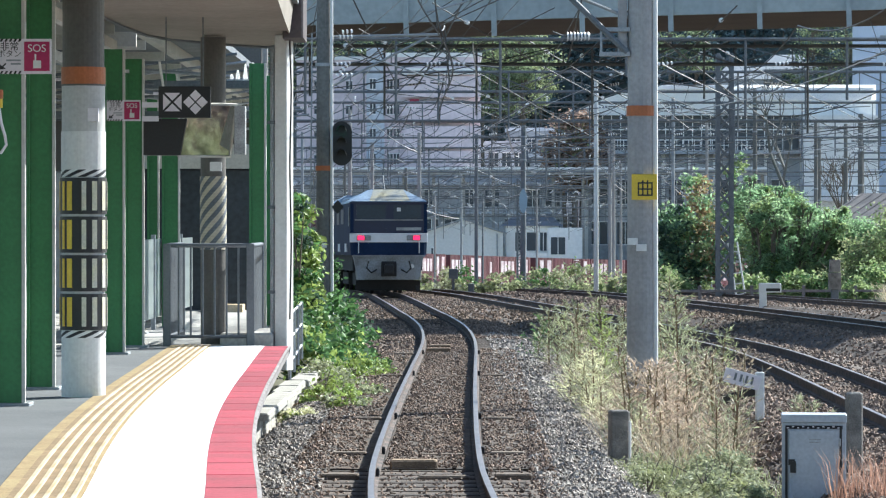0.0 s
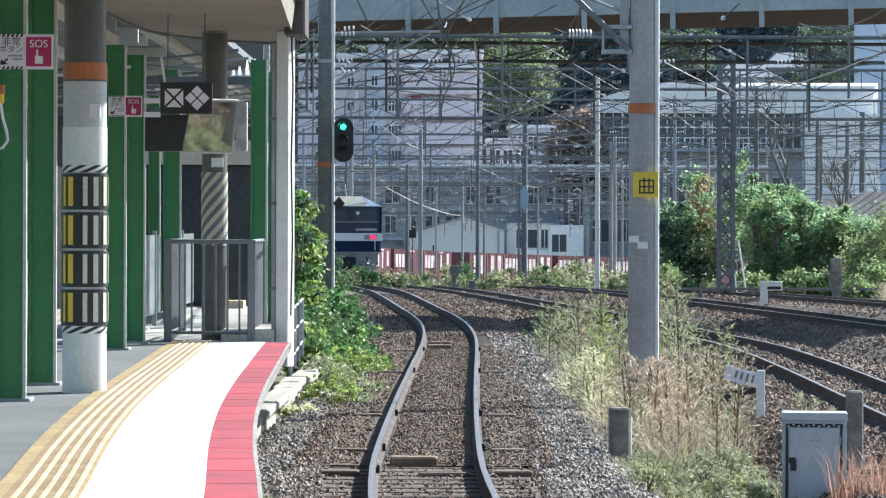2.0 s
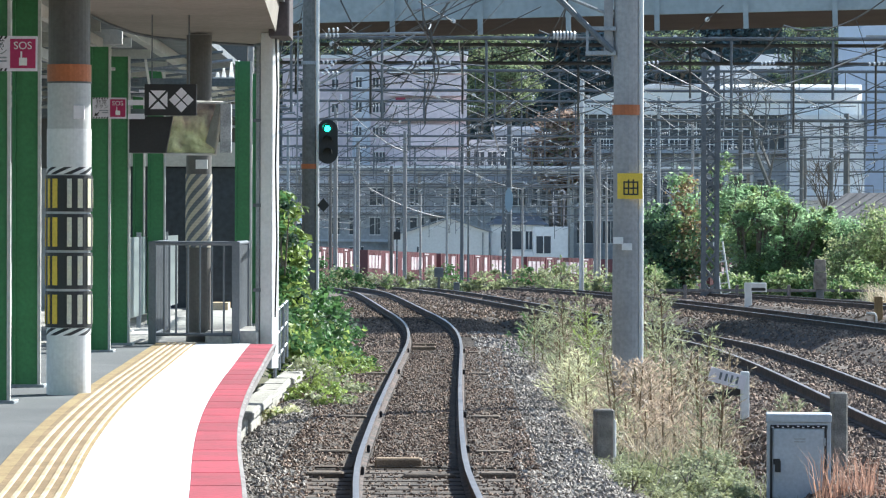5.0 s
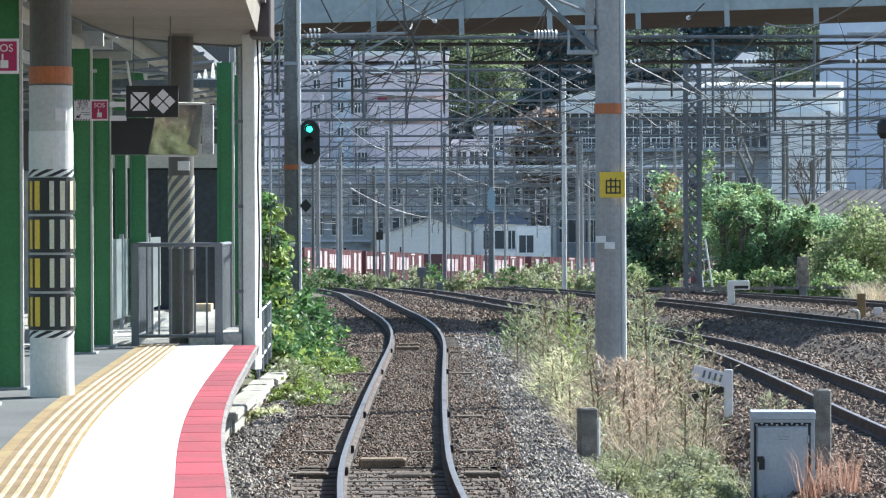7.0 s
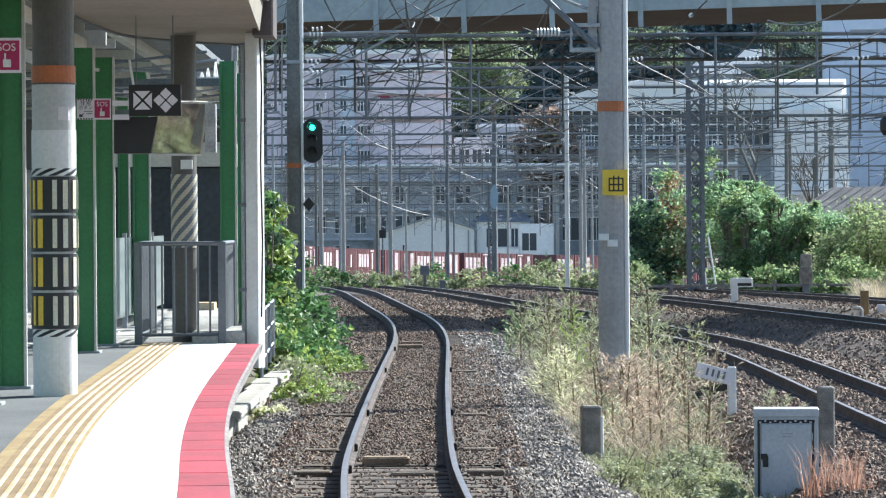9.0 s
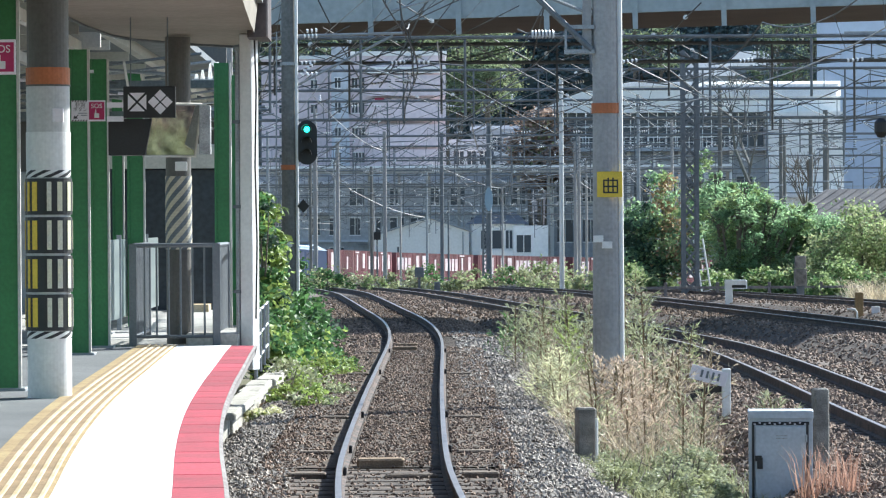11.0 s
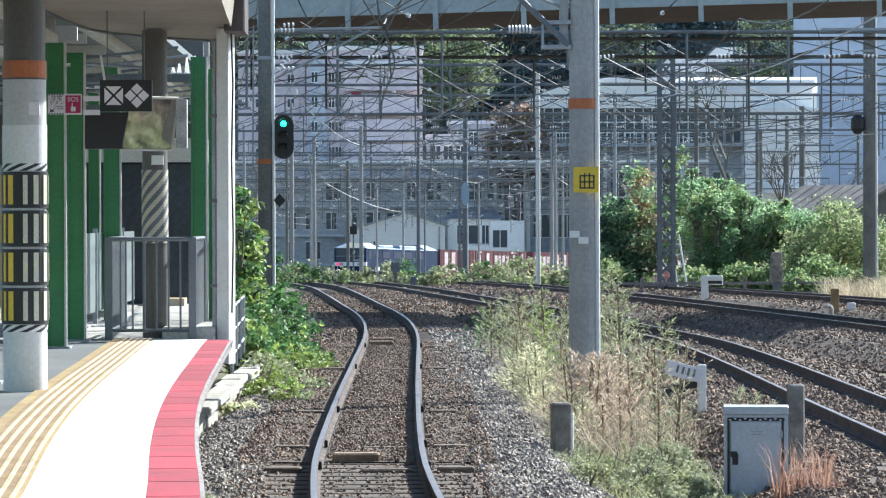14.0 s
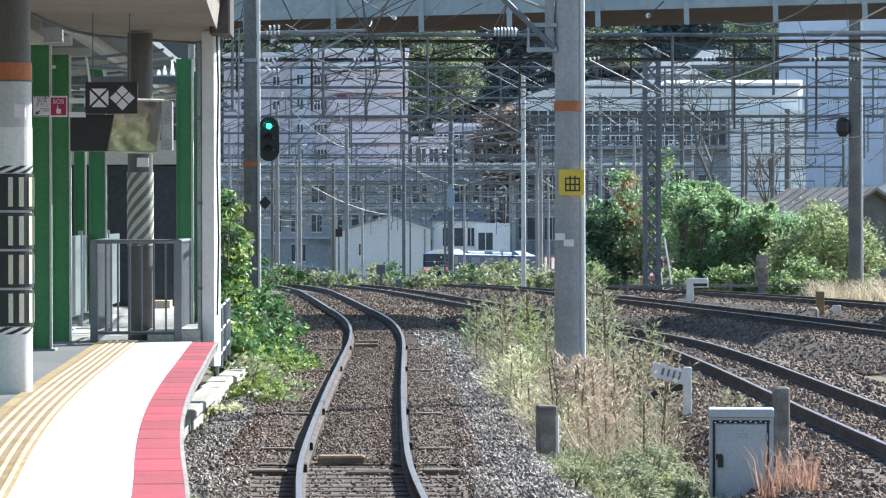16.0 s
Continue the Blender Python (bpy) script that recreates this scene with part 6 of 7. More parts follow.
shrub("olive_shrub", "pale olive shrub at the edge of the thicket", "bush", (17.4, 143.0, -0.7),
      [(0, 0, 2.9, 1.0, 1.6, 1.1), (1.1, 0, 2.2, 0.9, 1.6, 0.9), (0.6, 0, 1.2, 1.3, 1.6, 0.9), (-1.2, 0, 2.0, 0.9, 1.4, 1.0), (-0.7, -0.8, 1.0, 1.0, 1.4, 0.8), (1.9, 0.5, 1.3, 0.8, 1.4, 0.7)], [("shrub_olive", 6200, 0.075, ()), ("shrub_light", 3600, 0.08, (0, 1, 3))], 75)
for k, (x, y, s) in enumerate(((15.6, 145, 1.0), (13.3, 141, 0.75), (14.5, 140.5, 0.7), (16.9, 144, 1.25), (16.2, 139, 0.95), (15.2, 137, 0.6), (17.2, 136.5, 0.7), (11.6, 141, 0.7), (8.6, 146, 0.8))):
    shrub("low_shrub", "low green shrub in front of the thicket", "bush", (x, y, -0.6), [(0, 0, s, s, s * 1.2, s * 0.8), (s * 0.8, 0, s * 0.7, s * 0.7, s, s * 0.6)], [("shrub_olive" if k % 3 == 0 else "shrub_light", 1700, 0.08, ()), ("ivy", 500, 0.08, ())], 81 + k, "low shrubs")
# growth along the crest
rnd = random.Random(91)
for k in range(22):
    y = rnd.uniform(150, 172)
    x = -6.5 + k * 0.82 + rnd.uniform(-0.3, 0.3)
    s = rnd.uniform(0.5, 0.85) * (1.35 if k in (1, 2, 3, 15, 16) else 1)
    shrub("crest_bush", "leafy green bush along the top of the embankment", "bush", (x, y, grade(y) - 0.6), [(0, 0, s, s * 1.1, s, s * 0.8), (s * 0.7, 0.3, s * 0.6, s * 0.8, s, s * 0.5)],
          [(rnd.choice(("shrub", "shrub_olive", "weed", "ivy", "shrub_olive")), 560, 0.085, ()), ("shrub_olive" if k % 3 else "shrub_light", 260, 0.085, ())], 300 + k, "bushes along the crest")


def blade(g, root, h, lean, w, rnd):
    """A bent blade of grass in three pieces."""
    a = rnd.uniform(0, 6.283)
    d = Vector((math.cos(a), math.sin(a), 0)) * lean * h
    s = Vector((-math.sin(a + rnd.uniform(-1, 1)), math.cos(a), 0)) * w
    p1, p2, p3 = root + d * 0.15 + Vector((0, 0, h * 0.45)), root + d * 0.5 + Vector((0, 0, h * 0.82)), root + d + Vector((0, 0, h))
    g.poly([root - s, root + s, p1 + s * 0.8, p1 - s * 0.8, p2 + s * 0.5, p2 - s * 0.5, p3], [(0, 1, 2, 3), (3, 2, 4, 5), (5, 4, 6)])


def verge(name, label, x0, x1, y0, y1, count, h0, h1, lean, w, material, seed, clump=0.5):
    rnd, g = random.Random(seed), Geo()
    done = 0
    while done < count:
        x, y = rnd.uniform(x0, x1), rnd.uniform(y0, y1)
        if noise.noise((x * 1.1, y * 0.4, seed)) < -0.15 + clump * rnd.random() * 0.6 - 0.1:
            continue
        n = rnd.randint(5, 12)
        for _ in range(n):
            blade(g, Vector((x + rnd.gauss(0, 0.07), y + rnd.gauss(0, 0.07), grade(y) - 0.62)), rnd.uniform(h0, h1), rnd.uniform(0.05, lean), w, rnd)
        done += n
    whole(name, g, material, label, "grass", kind="stuff")


verge("dry_grass", "tall tan dry grass between the tracks", 2.0, 4.15, 45.5, 72, 3000, 0.2, 0.7, 1.5, 0.006, "dry", 101, 0.2)
verge("dry_grass", "tall tan dry grass beside the far track", 2.4, 3.6, 44, 58, 1300, 0.3, 0.9, 1.4, 0.005, "dry", 102, 0.1)
verge("green_grass", "fresh green grass at the foot of the weeds", 1.75, 4.0, 36.5, 48, 5200, 0.08, 0.3, 1.5, 0.008, "grass", 103, 0.0)
verge("green_grass", "sparse green grass among the dry stalks", 1.9, 4.9, 45, 82, 7000, 0.12, 0.45, 1.2, 0.009, "grass", 104, 0.3)
verge("green_grass", "green and dry grass in front of the short concrete post", 1.75, 2.75, 42.2, 44.1, 700, 0.15, 0.45, 1.2, 0.007, "grass", 108, 0.0)
verge("reddish_grass", "reddish plumes of dry grass in front of the cabinet", 3.98, 4.45, 36.6, 38.2, 260, 0.5, 0.92, 0.35, 0.006, "dry_red", 105, 0.0)
verge("dry_grass", "pale dry grass bank beyond the tracks", 15.8, 25.0, 129, 146, 12000, 0.25, 1.15, 1.3, 0.012, "straw", 106, 0.1)
verge("green_grass", "green growth among the dry grass bank", 15.4, 24.0, 131, 146, 3500, 0.2, 0.7, 1.2, 0.012, "weed", 109, 0.3)
verge("green_grass", "thin grass along the ballast edge by the platform", -2.2, -1.3, 50, 72, 2600, 0.12, 0.35, 0.6, 0.006, "grass", 107, 0.4)


def tall_weed(x, y, h, tilt, leafy, material, seed):
    """An upright weed with side branches of narrow leaves."""
    rnd = random.Random(seed)
    t = thing("tall_weed", "tall feathery weed with narrow leaves" if leafy > 0.5 else "dry brown weed stalk with thin branches", "weed", pose(x, y, grade(y) - 0.65, 0, 0, rnd.uniform(0, 360)), "tall weeds")
    g, lv = Geo(), Geo()
    top = Vector((tilt * h, 0, h))
    g.line([(0, 0, 0), (tilt * h * 0.35, 0, h * 0.5), top], 0.011, 5)
    n = int(19 * h)
    for i in range(n):
        f = 0.22 + 0.78 * i / n
        p = Vector((tilt * h * f * f, 0, h * f))
        a = i * 2.4 + rnd.uniform(-0.5, 0.5)
        ln = (0.52 * (1.12 - f) + 0.08) * rnd.uniform(0.5, 1.2) * (0.6 + 0.4 * h)
        q = p + Vector((math.cos(a) * ln * 0.85, math.sin(a) * ln * 0.85, ln * rnd.uniform(0.35, 0.9)))
        g.rod(p, q, 0.005, 0.0025, n=3, caps=False)
        way = (q - p).normalized()
        for _ in range(int(17 * leafy)):
            c = p.lerp(q, rnd.uniform(0.12, 1.0))
            d = (way * 0.9 + Vector((rnd.gauss(0, 0.55), rnd.gauss(0, 0.55), rnd.gauss(0.05, 0.4)))).normalized()
            size = rnd.uniform(0.035, 0.085) * (1.0 if f < 0.75 else 0.75)
            w = d.cross(Vector((rnd.gauss(0, 1), rnd.gauss(0, 1), rnd.gauss(0, 1)))).normalized() * size * 0.13
            tip = c + d * size * 2
            lv.poly([c, c + d * size + w, tip, c + d * size - w], [(0, 1, 2), (0, 2, 3)])
    part("stem", g, "stem", t, "branching stem", kind="stuff")
    if leafy:
        part("leaves", lv, material, t, kind="stuff")


k = 0
rnd = random.Random(120)
for x, y, h, m, lf in ((2.05, 72, 1.25, "weed", 1), (2.35, 70, 1.35, "shrub_olive", 1), (2.6, 71, 1.2, "weed", 1), (2.85, 68, 1.45, "shrub_olive", 1), (3.15, 66, 1.3, "weed", 1), (2.25, 75, 1.15, "weed", 1), (1.95, 78, 0.95, "ivy", 1),
                       (2.75, 63, 1.3, "ivy_light", 1), (2.95, 62, 1.2, "weed", 1), (3.55, 60, 1.75, "weed", 1), (3.75, 59, 1.65, "weed", 1), (3.65, 60.5, 1.85, "shrub_olive", 1), (4.0, 58, 1.2, "weed", 1), (3.4, 61, 1.1, "weed", 1),
                       (2.1, 57, 0.95, "weed_yellow", 1), (2.3, 56.5, 1.05, "weed_yellow", 1), (2.45, 58, 0.95, "weed_yellow", 1), (2.15, 54, 0.75, "weed_yellow", 1), (2.0, 58.5, 0.8, "weed_yellow", 1), (2.25, 53, 0.7, "weed_yellow", 0.8),
                       (2.6, 50, 1.25, "dry", 0.35), (2.75, 49, 1.15, "dry", 0.3), (2.95, 51, 1.1, "dry_pink", 0.8), (3.3, 50, 1.15, "dry", 0.4), (3.5, 52, 1.2, "dry", 0.4), (3.15, 47, 0.9, "dry_pink", 0.9), (2.9, 46, 0.85, "dry_pink", 0.9), (3.6, 54, 1.0, "weed", 0.7),
                       (5.1, 52.5, 0.6, "weed", 1), (2.45, 66, 1.2, "dry", 0.4), (2.7, 74, 1.1, "dry", 0.4), (3.05, 56, 1.1, "weed", 0.8), (2.5, 47, 0.8, "weed_yellow", 0.7),
                       (2.75, 50.5, 1.0, "dry_pink", 0.9), (3.0, 49.5, 1.05, "dry_pink", 1), (3.15, 51.5, 1.1, "dry_pink", 0.9), (2.6, 52.5, 1.05, "dry_pink", 0.9), (2.9, 52, 1.1, "dry_pink", 1), (3.35, 52.8, 1.1, "dry_pink", 0.8), (2.45, 49, 1.1, "dry", 0.5), (2.3, 46.5, 0.9, "weed", 0.6), (3.5, 48, 1.2, "dry", 0.5), (3.7, 47, 1.0, "weed", 0.5), (2.65, 45.5, 0.8, "dry_pink", 0.9), (3.3, 45, 0.85, "weed", 0.5), (3.5, 45.2, 0.9, "dry", 0.5), (4.1, 57, 1.05, "dry", 0.5), (4.6, 62, 1.1, "shrub_olive", 0.9), (4.9, 60, 0.9, "dry", 0.6), (2.2, 62, 1.0, "weed", 0.9), (2.35, 60, 0.9, "weed_yellow", 0.9)):
    tall_weed(x, y, h * (1.25 if y > 58.5 else 1.12), rnd.uniform(-0.18, 0.18), lf, m, 400 + k)
    k += 1

# ---- wooded hill ----
def hill_z(x, y):
    """A foot slope, then a steep wooded face and a plateau."""
    foot = -6.0 + 14.0 * max(0.0, min(1.0, (y - 515) / 45)) ** 2
    face = 30.0 * max(0.0, min(1.0, (y - 560 - 5 * noise.noise((x * 0.03, 1.0, 3))) / 24))
    return foot + face + 0.05 * max(0.0, y - 584)


def hill():
    ys, xs = list(range(505, 560, 9)) + list(range(560, 600, 4)) + [620, 680, 760, 860, 1000], list(range(-260, 321, 20))
    pts = [(x, y, hill_z(x, y)) for y in ys for x in xs]
    n = len(xs)
    whole("wooded_hill", Geo().poly(pts, [(j * n + i, j * n + i + 1, (j + 1) * n + i + 1, (j + 1) * n + i) for j in range(len(ys) - 1) for i in range(n - 1)]), "hill_soil_hazed", "dark soil of the wooded hillside tinted blue for haze", "hill", kind="structure", smooth=True)
    rnd = random.Random(7)
    dark, trunks = Geo(), Geo()
    for k in range(760):
        y = 556 + 30 * rnd.random()
        x = rnd.uniform(-0.13, 0.2) * y
        z, r, h = hill_z(x, y), rnd.uniform(2.2, 3.8), rnd.uniform(4, 7)
        trunks.rod((x, y, z - 0.5), (x, y, z + h * 0.7), 0.25, 0.1, n=5)
        for i in range(7):
            c = Vector((x + rnd.gauss(0, r * 0.45), y + rnd.gauss(0, r * 0.3), z + h * rnd.uniform(0.3, 0.95)))
            for _ in range(26):
                leaf(dark, c + Vector((rnd.gauss(0, r * 0.24), rnd.gauss(0, r * 0.2), rnd.gauss(0, r * 0.2))), rnd.uniform(0.25, 0.5), rnd)
    whole("hill_trees", trunks, "bark", "trunks of the hillside wood", "woods", kind="stuff")
    whole("hill_foliage", dark, "hill_leaf_hazed", "dark green hillside tree crowns tinted blue for haze", "woods", kind="stuff")


def hill_tree(x, y, top, r, materials, seed):
    """A tall tree at the foot of the hill: trunk, limbs and a loose crown of drooping puffs."""
    rnd = random.Random(seed)
    z = hill_z(x, y)
    t = thing("hillside_tree", "tall sunlit tree with a loose green crown at the hill foot", "tree", pose(x, y, z), "hillside trees")
    h = top - z
    trunk = Geo().line([(0, 0, -0.5), (rnd.uniform(-0.5, 0.5), 0, h * 0.5), (rnd.uniform(-0.4, 0.4), 0, h * 0.95)], 0.22, 6)
    leaves = [Geo() for _ in materials]
    for i in range(44):
        f = rnd.random() ** 0.8
        zz = h - f * r * 2.6
        wide = r * (0.25 + 0.85 * math.sin(min(f * 1.25 + 0.12, 1.0) * math.pi * 0.62))
        a = rnd.uniform(0, 6.283)
        c = Vector((math.cos(a) * wide * rnd.uniform(0.4, 1), math.sin(a) * wide * rnd.uniform(0.4, 1), zz))
        trunk.rod((0, 0, zz - wide * 0.6), c, 0.07, 0.02, n=4, caps=False)
        g = leaves[0 if rnd.random() < 0.62 else -1]
        q = r * rnd.uniform(0.13, 0.24)
        for _ in range(58):
            leaf(g, c + Vector((rnd.gauss(0, q), rnd.gauss(0, q), rnd.gauss(0, q * 0.75))), rnd.uniform(0.14, 0.3), rnd, slim=0.5)
    part("trunk", trunk, "bark", t, "slender trunk and limbs")
    for g, m in zip(leaves, materials):
        part("crown", g, m, t, "leafy crown", kind="stuff")


hill()
for k, (x, y, top, r) in enumerate(((7.6, 548, 31.0, 3.4), (11.2, 546, 32.5, 3.6), (14.2, 550, 30.5, 3.2), (8.2, 544, 26.5, 2.8), (5.6, 552, 33.0, 3.2), (11.8, 543, 26.0, 2.6),
                                    (-3.5, 550, 31.5, 3.0), (-8.5, 551, 32.5, 3.2), (-14.0, 550, 31.5, 3.1), (-19.5, 551, 32.5, 3.2), (1.0, 552, 32.5, 3.0), (-25, 550, 31, 3.2),
                                    (33.5, 549, 33.5, 3.0), (37.5, 551, 32.5, 2.7), (54.5, 547, 33.0, 3.8), (59.5, 548, 34.0, 4.2), (64.0, 546, 32.0, 3.8), (56.5, 543, 27.5, 3.2), (61.5, 542, 25.5, 3.0), (50.5, 546, 24.5, 1.6), (53.0, 545, 24.0, 1.5))):
    hill_tree(x, y, top, r, ("hill_light", "hill_leaf_hazed") if x > 30 or x < 2 else ("hill_light", "hill_pale"), 700 + k)
shrub("brown_tree", "brownish autumn tree in front of the buildings", "tree", (14.1, 403.4, -5.7), [(0.4, 0, 18.2, 2.2, 1.2, 2.2), (-1.3, 0, 16.0, 2.0, 1.2, 2.0), (1.2, 0, 16.3, 2.0, 1.2, 2.0), (0, 0, 13.5, 1.8, 1.2, 1.4)], [("brown_leaf", 10000, 0.27, ()), ("shrub_olive", 900, 0.25, ())], 201)
for k, (x, y) in enumerate(((35, 330), (38.5, 340))):
    t = thing("bare_tree", "leafless grey tree beyond the thicket", "tree", pose(x * 0.66, y * 0.66, -2.6), "bare trees")
    rnd, g = random.Random(230 + k), Geo()
    def limb(p, d, ln, r, depth):
        q = p + d * ln
        g.rod(p, q, r, r * 0.65, n=5)
        if depth:
            for _ in range(3):
                limb(q, (d + Vector((rnd.gauss(0, 0.45), rnd.gauss(0, 0.45), rnd.gauss(0.1, 0.3)))).normalized(), ln * 0.72, r * 0.6, depth - 1)
    limb(Vector((0, 0, 0)), Vector((0.05, 0, 1)), 3.4, 0.14, 4)
    part("trunk", g, "bark", t, "bare branching trunk")


# ---- signs and fittings on the platform ----
def text_part(name, words, size, material, parent, m, label=""):
    cu = bpy.data.curves.new(name, "FONT")
    cu.body, cu.size, cu.extrude, cu.align_x, cu.align_y = words, size, 0.001, "CENTER", "CENTER"
    tmp = new(name, cu)
    me = bpy.data.meshes.new_from_object(tmp.evaluated_get(bpy.context.evaluated_depsgraph_get()))
    bpy.data.objects.remove(tmp)
    me.materials.append(M[material])
    ob = new(name, me)
    ob.parent = parent
    ob.matrix_basis = m
    return tagged(ob, label)


def sos_sign(x, y, z, w):
    """Width w; a magenta square with letters and a pointing pictogram, a pale field with bars beside it."""
    s = thing("emergency_sign", "white and magenta emergency button sign on a green column", "sign", pose(x, y, z), "emergency signs")
    h = w * 0.62
    part("plate", Geo().bevel_box(-w / 2, w / 2, -0.012, 0.012, -h / 2, h / 2, 0.003), "pale", s, "white sign plate")
    part("magenta_field", Geo().box(w * 0.02, w * 0.47, -0.016, -0.0125, -h * 0.42, h * 0.42), "magenta", s, "magenta square")
    text_part("letters", "SOS", w * 0.19, "white", s, pose(w * 0.245, -0.018, h * 0.22, 90), "white letters")
    g = Geo()
    g.bevel_box(w * 0.18, w * 0.32, -0.02, -0.0165, -h * 0.34, -h * 0.12, 0.002).box(w * 0.205, w * 0.235, -0.02, -0.0165, -h * 0.12, h * 0.06)
    part("pictogram", g, "white", s, "white pictogram of a pressing finger")
    stripes = Geo()
    for k in range(6):
        for z0 in (-h * 0.5, h * 0.42):
            a = -w * 0.49 + k * w * 0.08
            stripes.poly([(a, -0.0135, z0), (a + w * 0.04, -0.0135, z0), (a + w * 0.065, -0.0135, z0 + h * 0.08), (a + w * 0.025, -0.0135, z0 + h * 0.08)], [(0, 1, 2, 3)])
    part("hazard_stripes", stripes, "black", s, kind="stuff")
    text_part("writing", "\u975e\u5e38", w * 0.17, "black", s, pose(-w * 0.24, -0.0145, h * 0.27, 90), "dark characters")
    text_part("writing", "\u30dc\u30bf\u30f3", w * 0.14, "black", s, pose(-w * 0.24, -0.0145, h * 0.06, 90), "dark characters")
    bars = Geo().box(-w * 0.30, -w * 0.04, -0.015, -0.0125, -h * 0.14, -h * 0.09).box(-w * 0.22, -w * 0.04, -0.015, -0.0125, -h * 0.24, -h * 0.19)
    part("writing_bars", bars, "steel", s, "grey bars of small writing", kind="stuff")
    part("arrow", Geo().poly([(-w * 0.44, -0.015, -h * 0.38), (-w * 0.30, -0.015, -h * 0.36), (-w * 0.42, -0.015, -h * 0.22)], [(0, 1, 2)]).rod((-w * 0.38, -0.015, -h * 0.32), (-w * 0.3, -0.015, -h * 0.2), 0.008, n=4), "black", s)
    part("clip", Geo().box(-0.02, 0.02, 0.012, 0.1, -0.03, 0.03), "steel", s)


sos_sign(-3.27, 29.05, 3.82, 0.44)
sos_sign(-3.49, 40.75, 3.76, 0.37)


def alarm():
    a = thing("alarm_post", "orange topped alarm lamp with a looped cable on the column", "alarm", pose(-3.46, 29.05, 3.4))
    part("lamp", Geo().rod((0, 0, 0.09), (0, 0, 0.16), 0.035, n=14), "orange", a, "orange lamp cap")
    part("socket", Geo().rod((0, 0, 0.02), (0, 0, 0.09), 0.03, n=14), "yellow", a)
    part("cable", Geo().line([(0, 0, 0.02), (0.02, -0.01, -0.1), (0.05, -0.02, -0.2), (0.06, -0.02, -0.27), (0.02, -0.02, -0.33), (-0.05, -0.02, -0.34)], 0.012, 6), "pale", a, "pale looped cable")


alarm()


def stop_board():
    b = thing("hanging_sign_board", "black hanging board with white cross and diamond marks", "sign", pose(-2.80, 40.4, 3.84))
    part("board", Geo().bevel_box(-0.28, 0.285, -0.03, 0.03, -0.17, 0.17, 0.006), "black", b, "black board")
    for kx, kind in ((-0.13, "cross"), (0.12, "diamond")):
        for sx, sz in ((0, 1), (0, -1), (1, 0), (-1, 0)):
            if kind == "cross":
                r = 0.1
                p = [(kx + sx * 0.016, sz * 0.016), (kx + sx * r - sz * 0.084, sz * r - sx * 0.084), (kx + sx * r + sz * 0.084, sz * r + sx * 0.084)]
            else:
                cx, cz, q = kx + sx * 0.072, sz * 0.072, 0.062
                p = [(cx - q, cz), (cx, cz - q), (cx + q, cz), (cx, cz + q)]
            n = len(p)
            pts = [(x, -0.036, z) for x, z in p] + [(x, -0.031, z) for x, z in p]
            part("white_mark", Geo().poly(pts, [tuple(range(n)), tuple(reversed(range(n, 2 * n)))] + [(i, (i + 1) % n, n + (i + 1) % n, n + i) for i in range(n)]), "pale", b, "white painted mark")
    for z in (-0.03, -0.18):
        part("arm", Geo().box(-0.46, -0.28, -0.02, 0.02, z - 0.028, z + 0.028), "pale", b, "pale steel arm")
    for x in (-0.2, 0.2):
        part("hanger", Geo().rod((x, 0, 0.17), (x, 0, 0.92), 0.007, n=6), "steel_dark", b)


stop_board()
M["mirror"] = mat("mirror_glass", (0.8, 0.8, 0.78), 0.04, 0.04, 2, 0, metal=1.0)


def mirror_box():
    m = thing("platform_mirror", "hooded black monitor beside a framed platform mirror", "mirror", pose(-2.66, 41.2, 3.5))
    hood = [(-0.64, -0.10, 0.18), (-0.16, -0.10, 0.18), (-0.24, -0.10, -0.22), (-0.64, -0.10, -0.22)]
    part("monitor_hood", Geo().poly([(x, -0.12, z) for x, _, z in hood] + [(x, 0.25, z) for x, _, z in hood], [(0, 3, 2, 1), (4, 5, 6, 7), (0, 1, 5, 4), (1, 2, 6, 5), (2, 3, 7, 6), (3, 0, 4, 7)]), "black", m, "black monitor hood")
    rim = part("rim", Geo().box(-0.32, 0.32, -0.02, 0.02, 0.29, 0.31).box(-0.32, 0.32, -0.02, 0.02, -0.31, -0.29).box(0.30, 0.32, -0.02, 0.02, -0.29, 0.29), "cream", m, "cream mirror frame")
    pane = part("mirror_pane", Geo().bevel_box(-0.30, 0.30, -0.005, 0.01, -0.29, 0.29, 0.004), "mirror", m, "mirror glass")
    tilt = pose(0.05, 0.12, 0.06, 0, 0, 28) @ pose(0, 0, 0, 17)
    pane.matrix_basis = tilt
    rim.matrix_basis = tilt
    part("side_case", Geo().bevel_box(0.345, 0.47, 0.12, 0.3, -0.21, 0.33, 0.008), "box_frame", m)


mirror_box()


M["booth_glass"] = mat("booth_dark_glass", (0.045, 0.055, 0.07), 0.35, 0.3, 0.8, 0, spec=0.3)


def booth():
    b = thing("platform_booth", "dark glazed booth with a pale roof on the platform", "booth", pose(-3.6, 62, PLAT))
    part("shell", Geo().bevel_box(-1.4, 0.55, 0, 6, 0, 2.35, 0.03), "booth_glass", b, "dark glazed walls")
    part("roof", Geo().bevel_box(-1.5, 0.62, -0.2, 6.2, 2.35, 2.75, 0.03), "cream", b, "pale roof band")
    part("bench", Geo().box(-0.3, 0.35, -1.6, -0.8, 0.0, 0.12), "tactile_rib", b)


booth()
for x, y in ((-6.2, 62), (-7.4, 55)):
    b = thing("storage_unit", "grey cabinet at the back of the platform", "cabinet", pose(x, y, PLAT))
    part("body", Geo().bevel_box(-1.2, 1.2, -1, 1, 0, 2.3, 0.03), "box_frame", b)
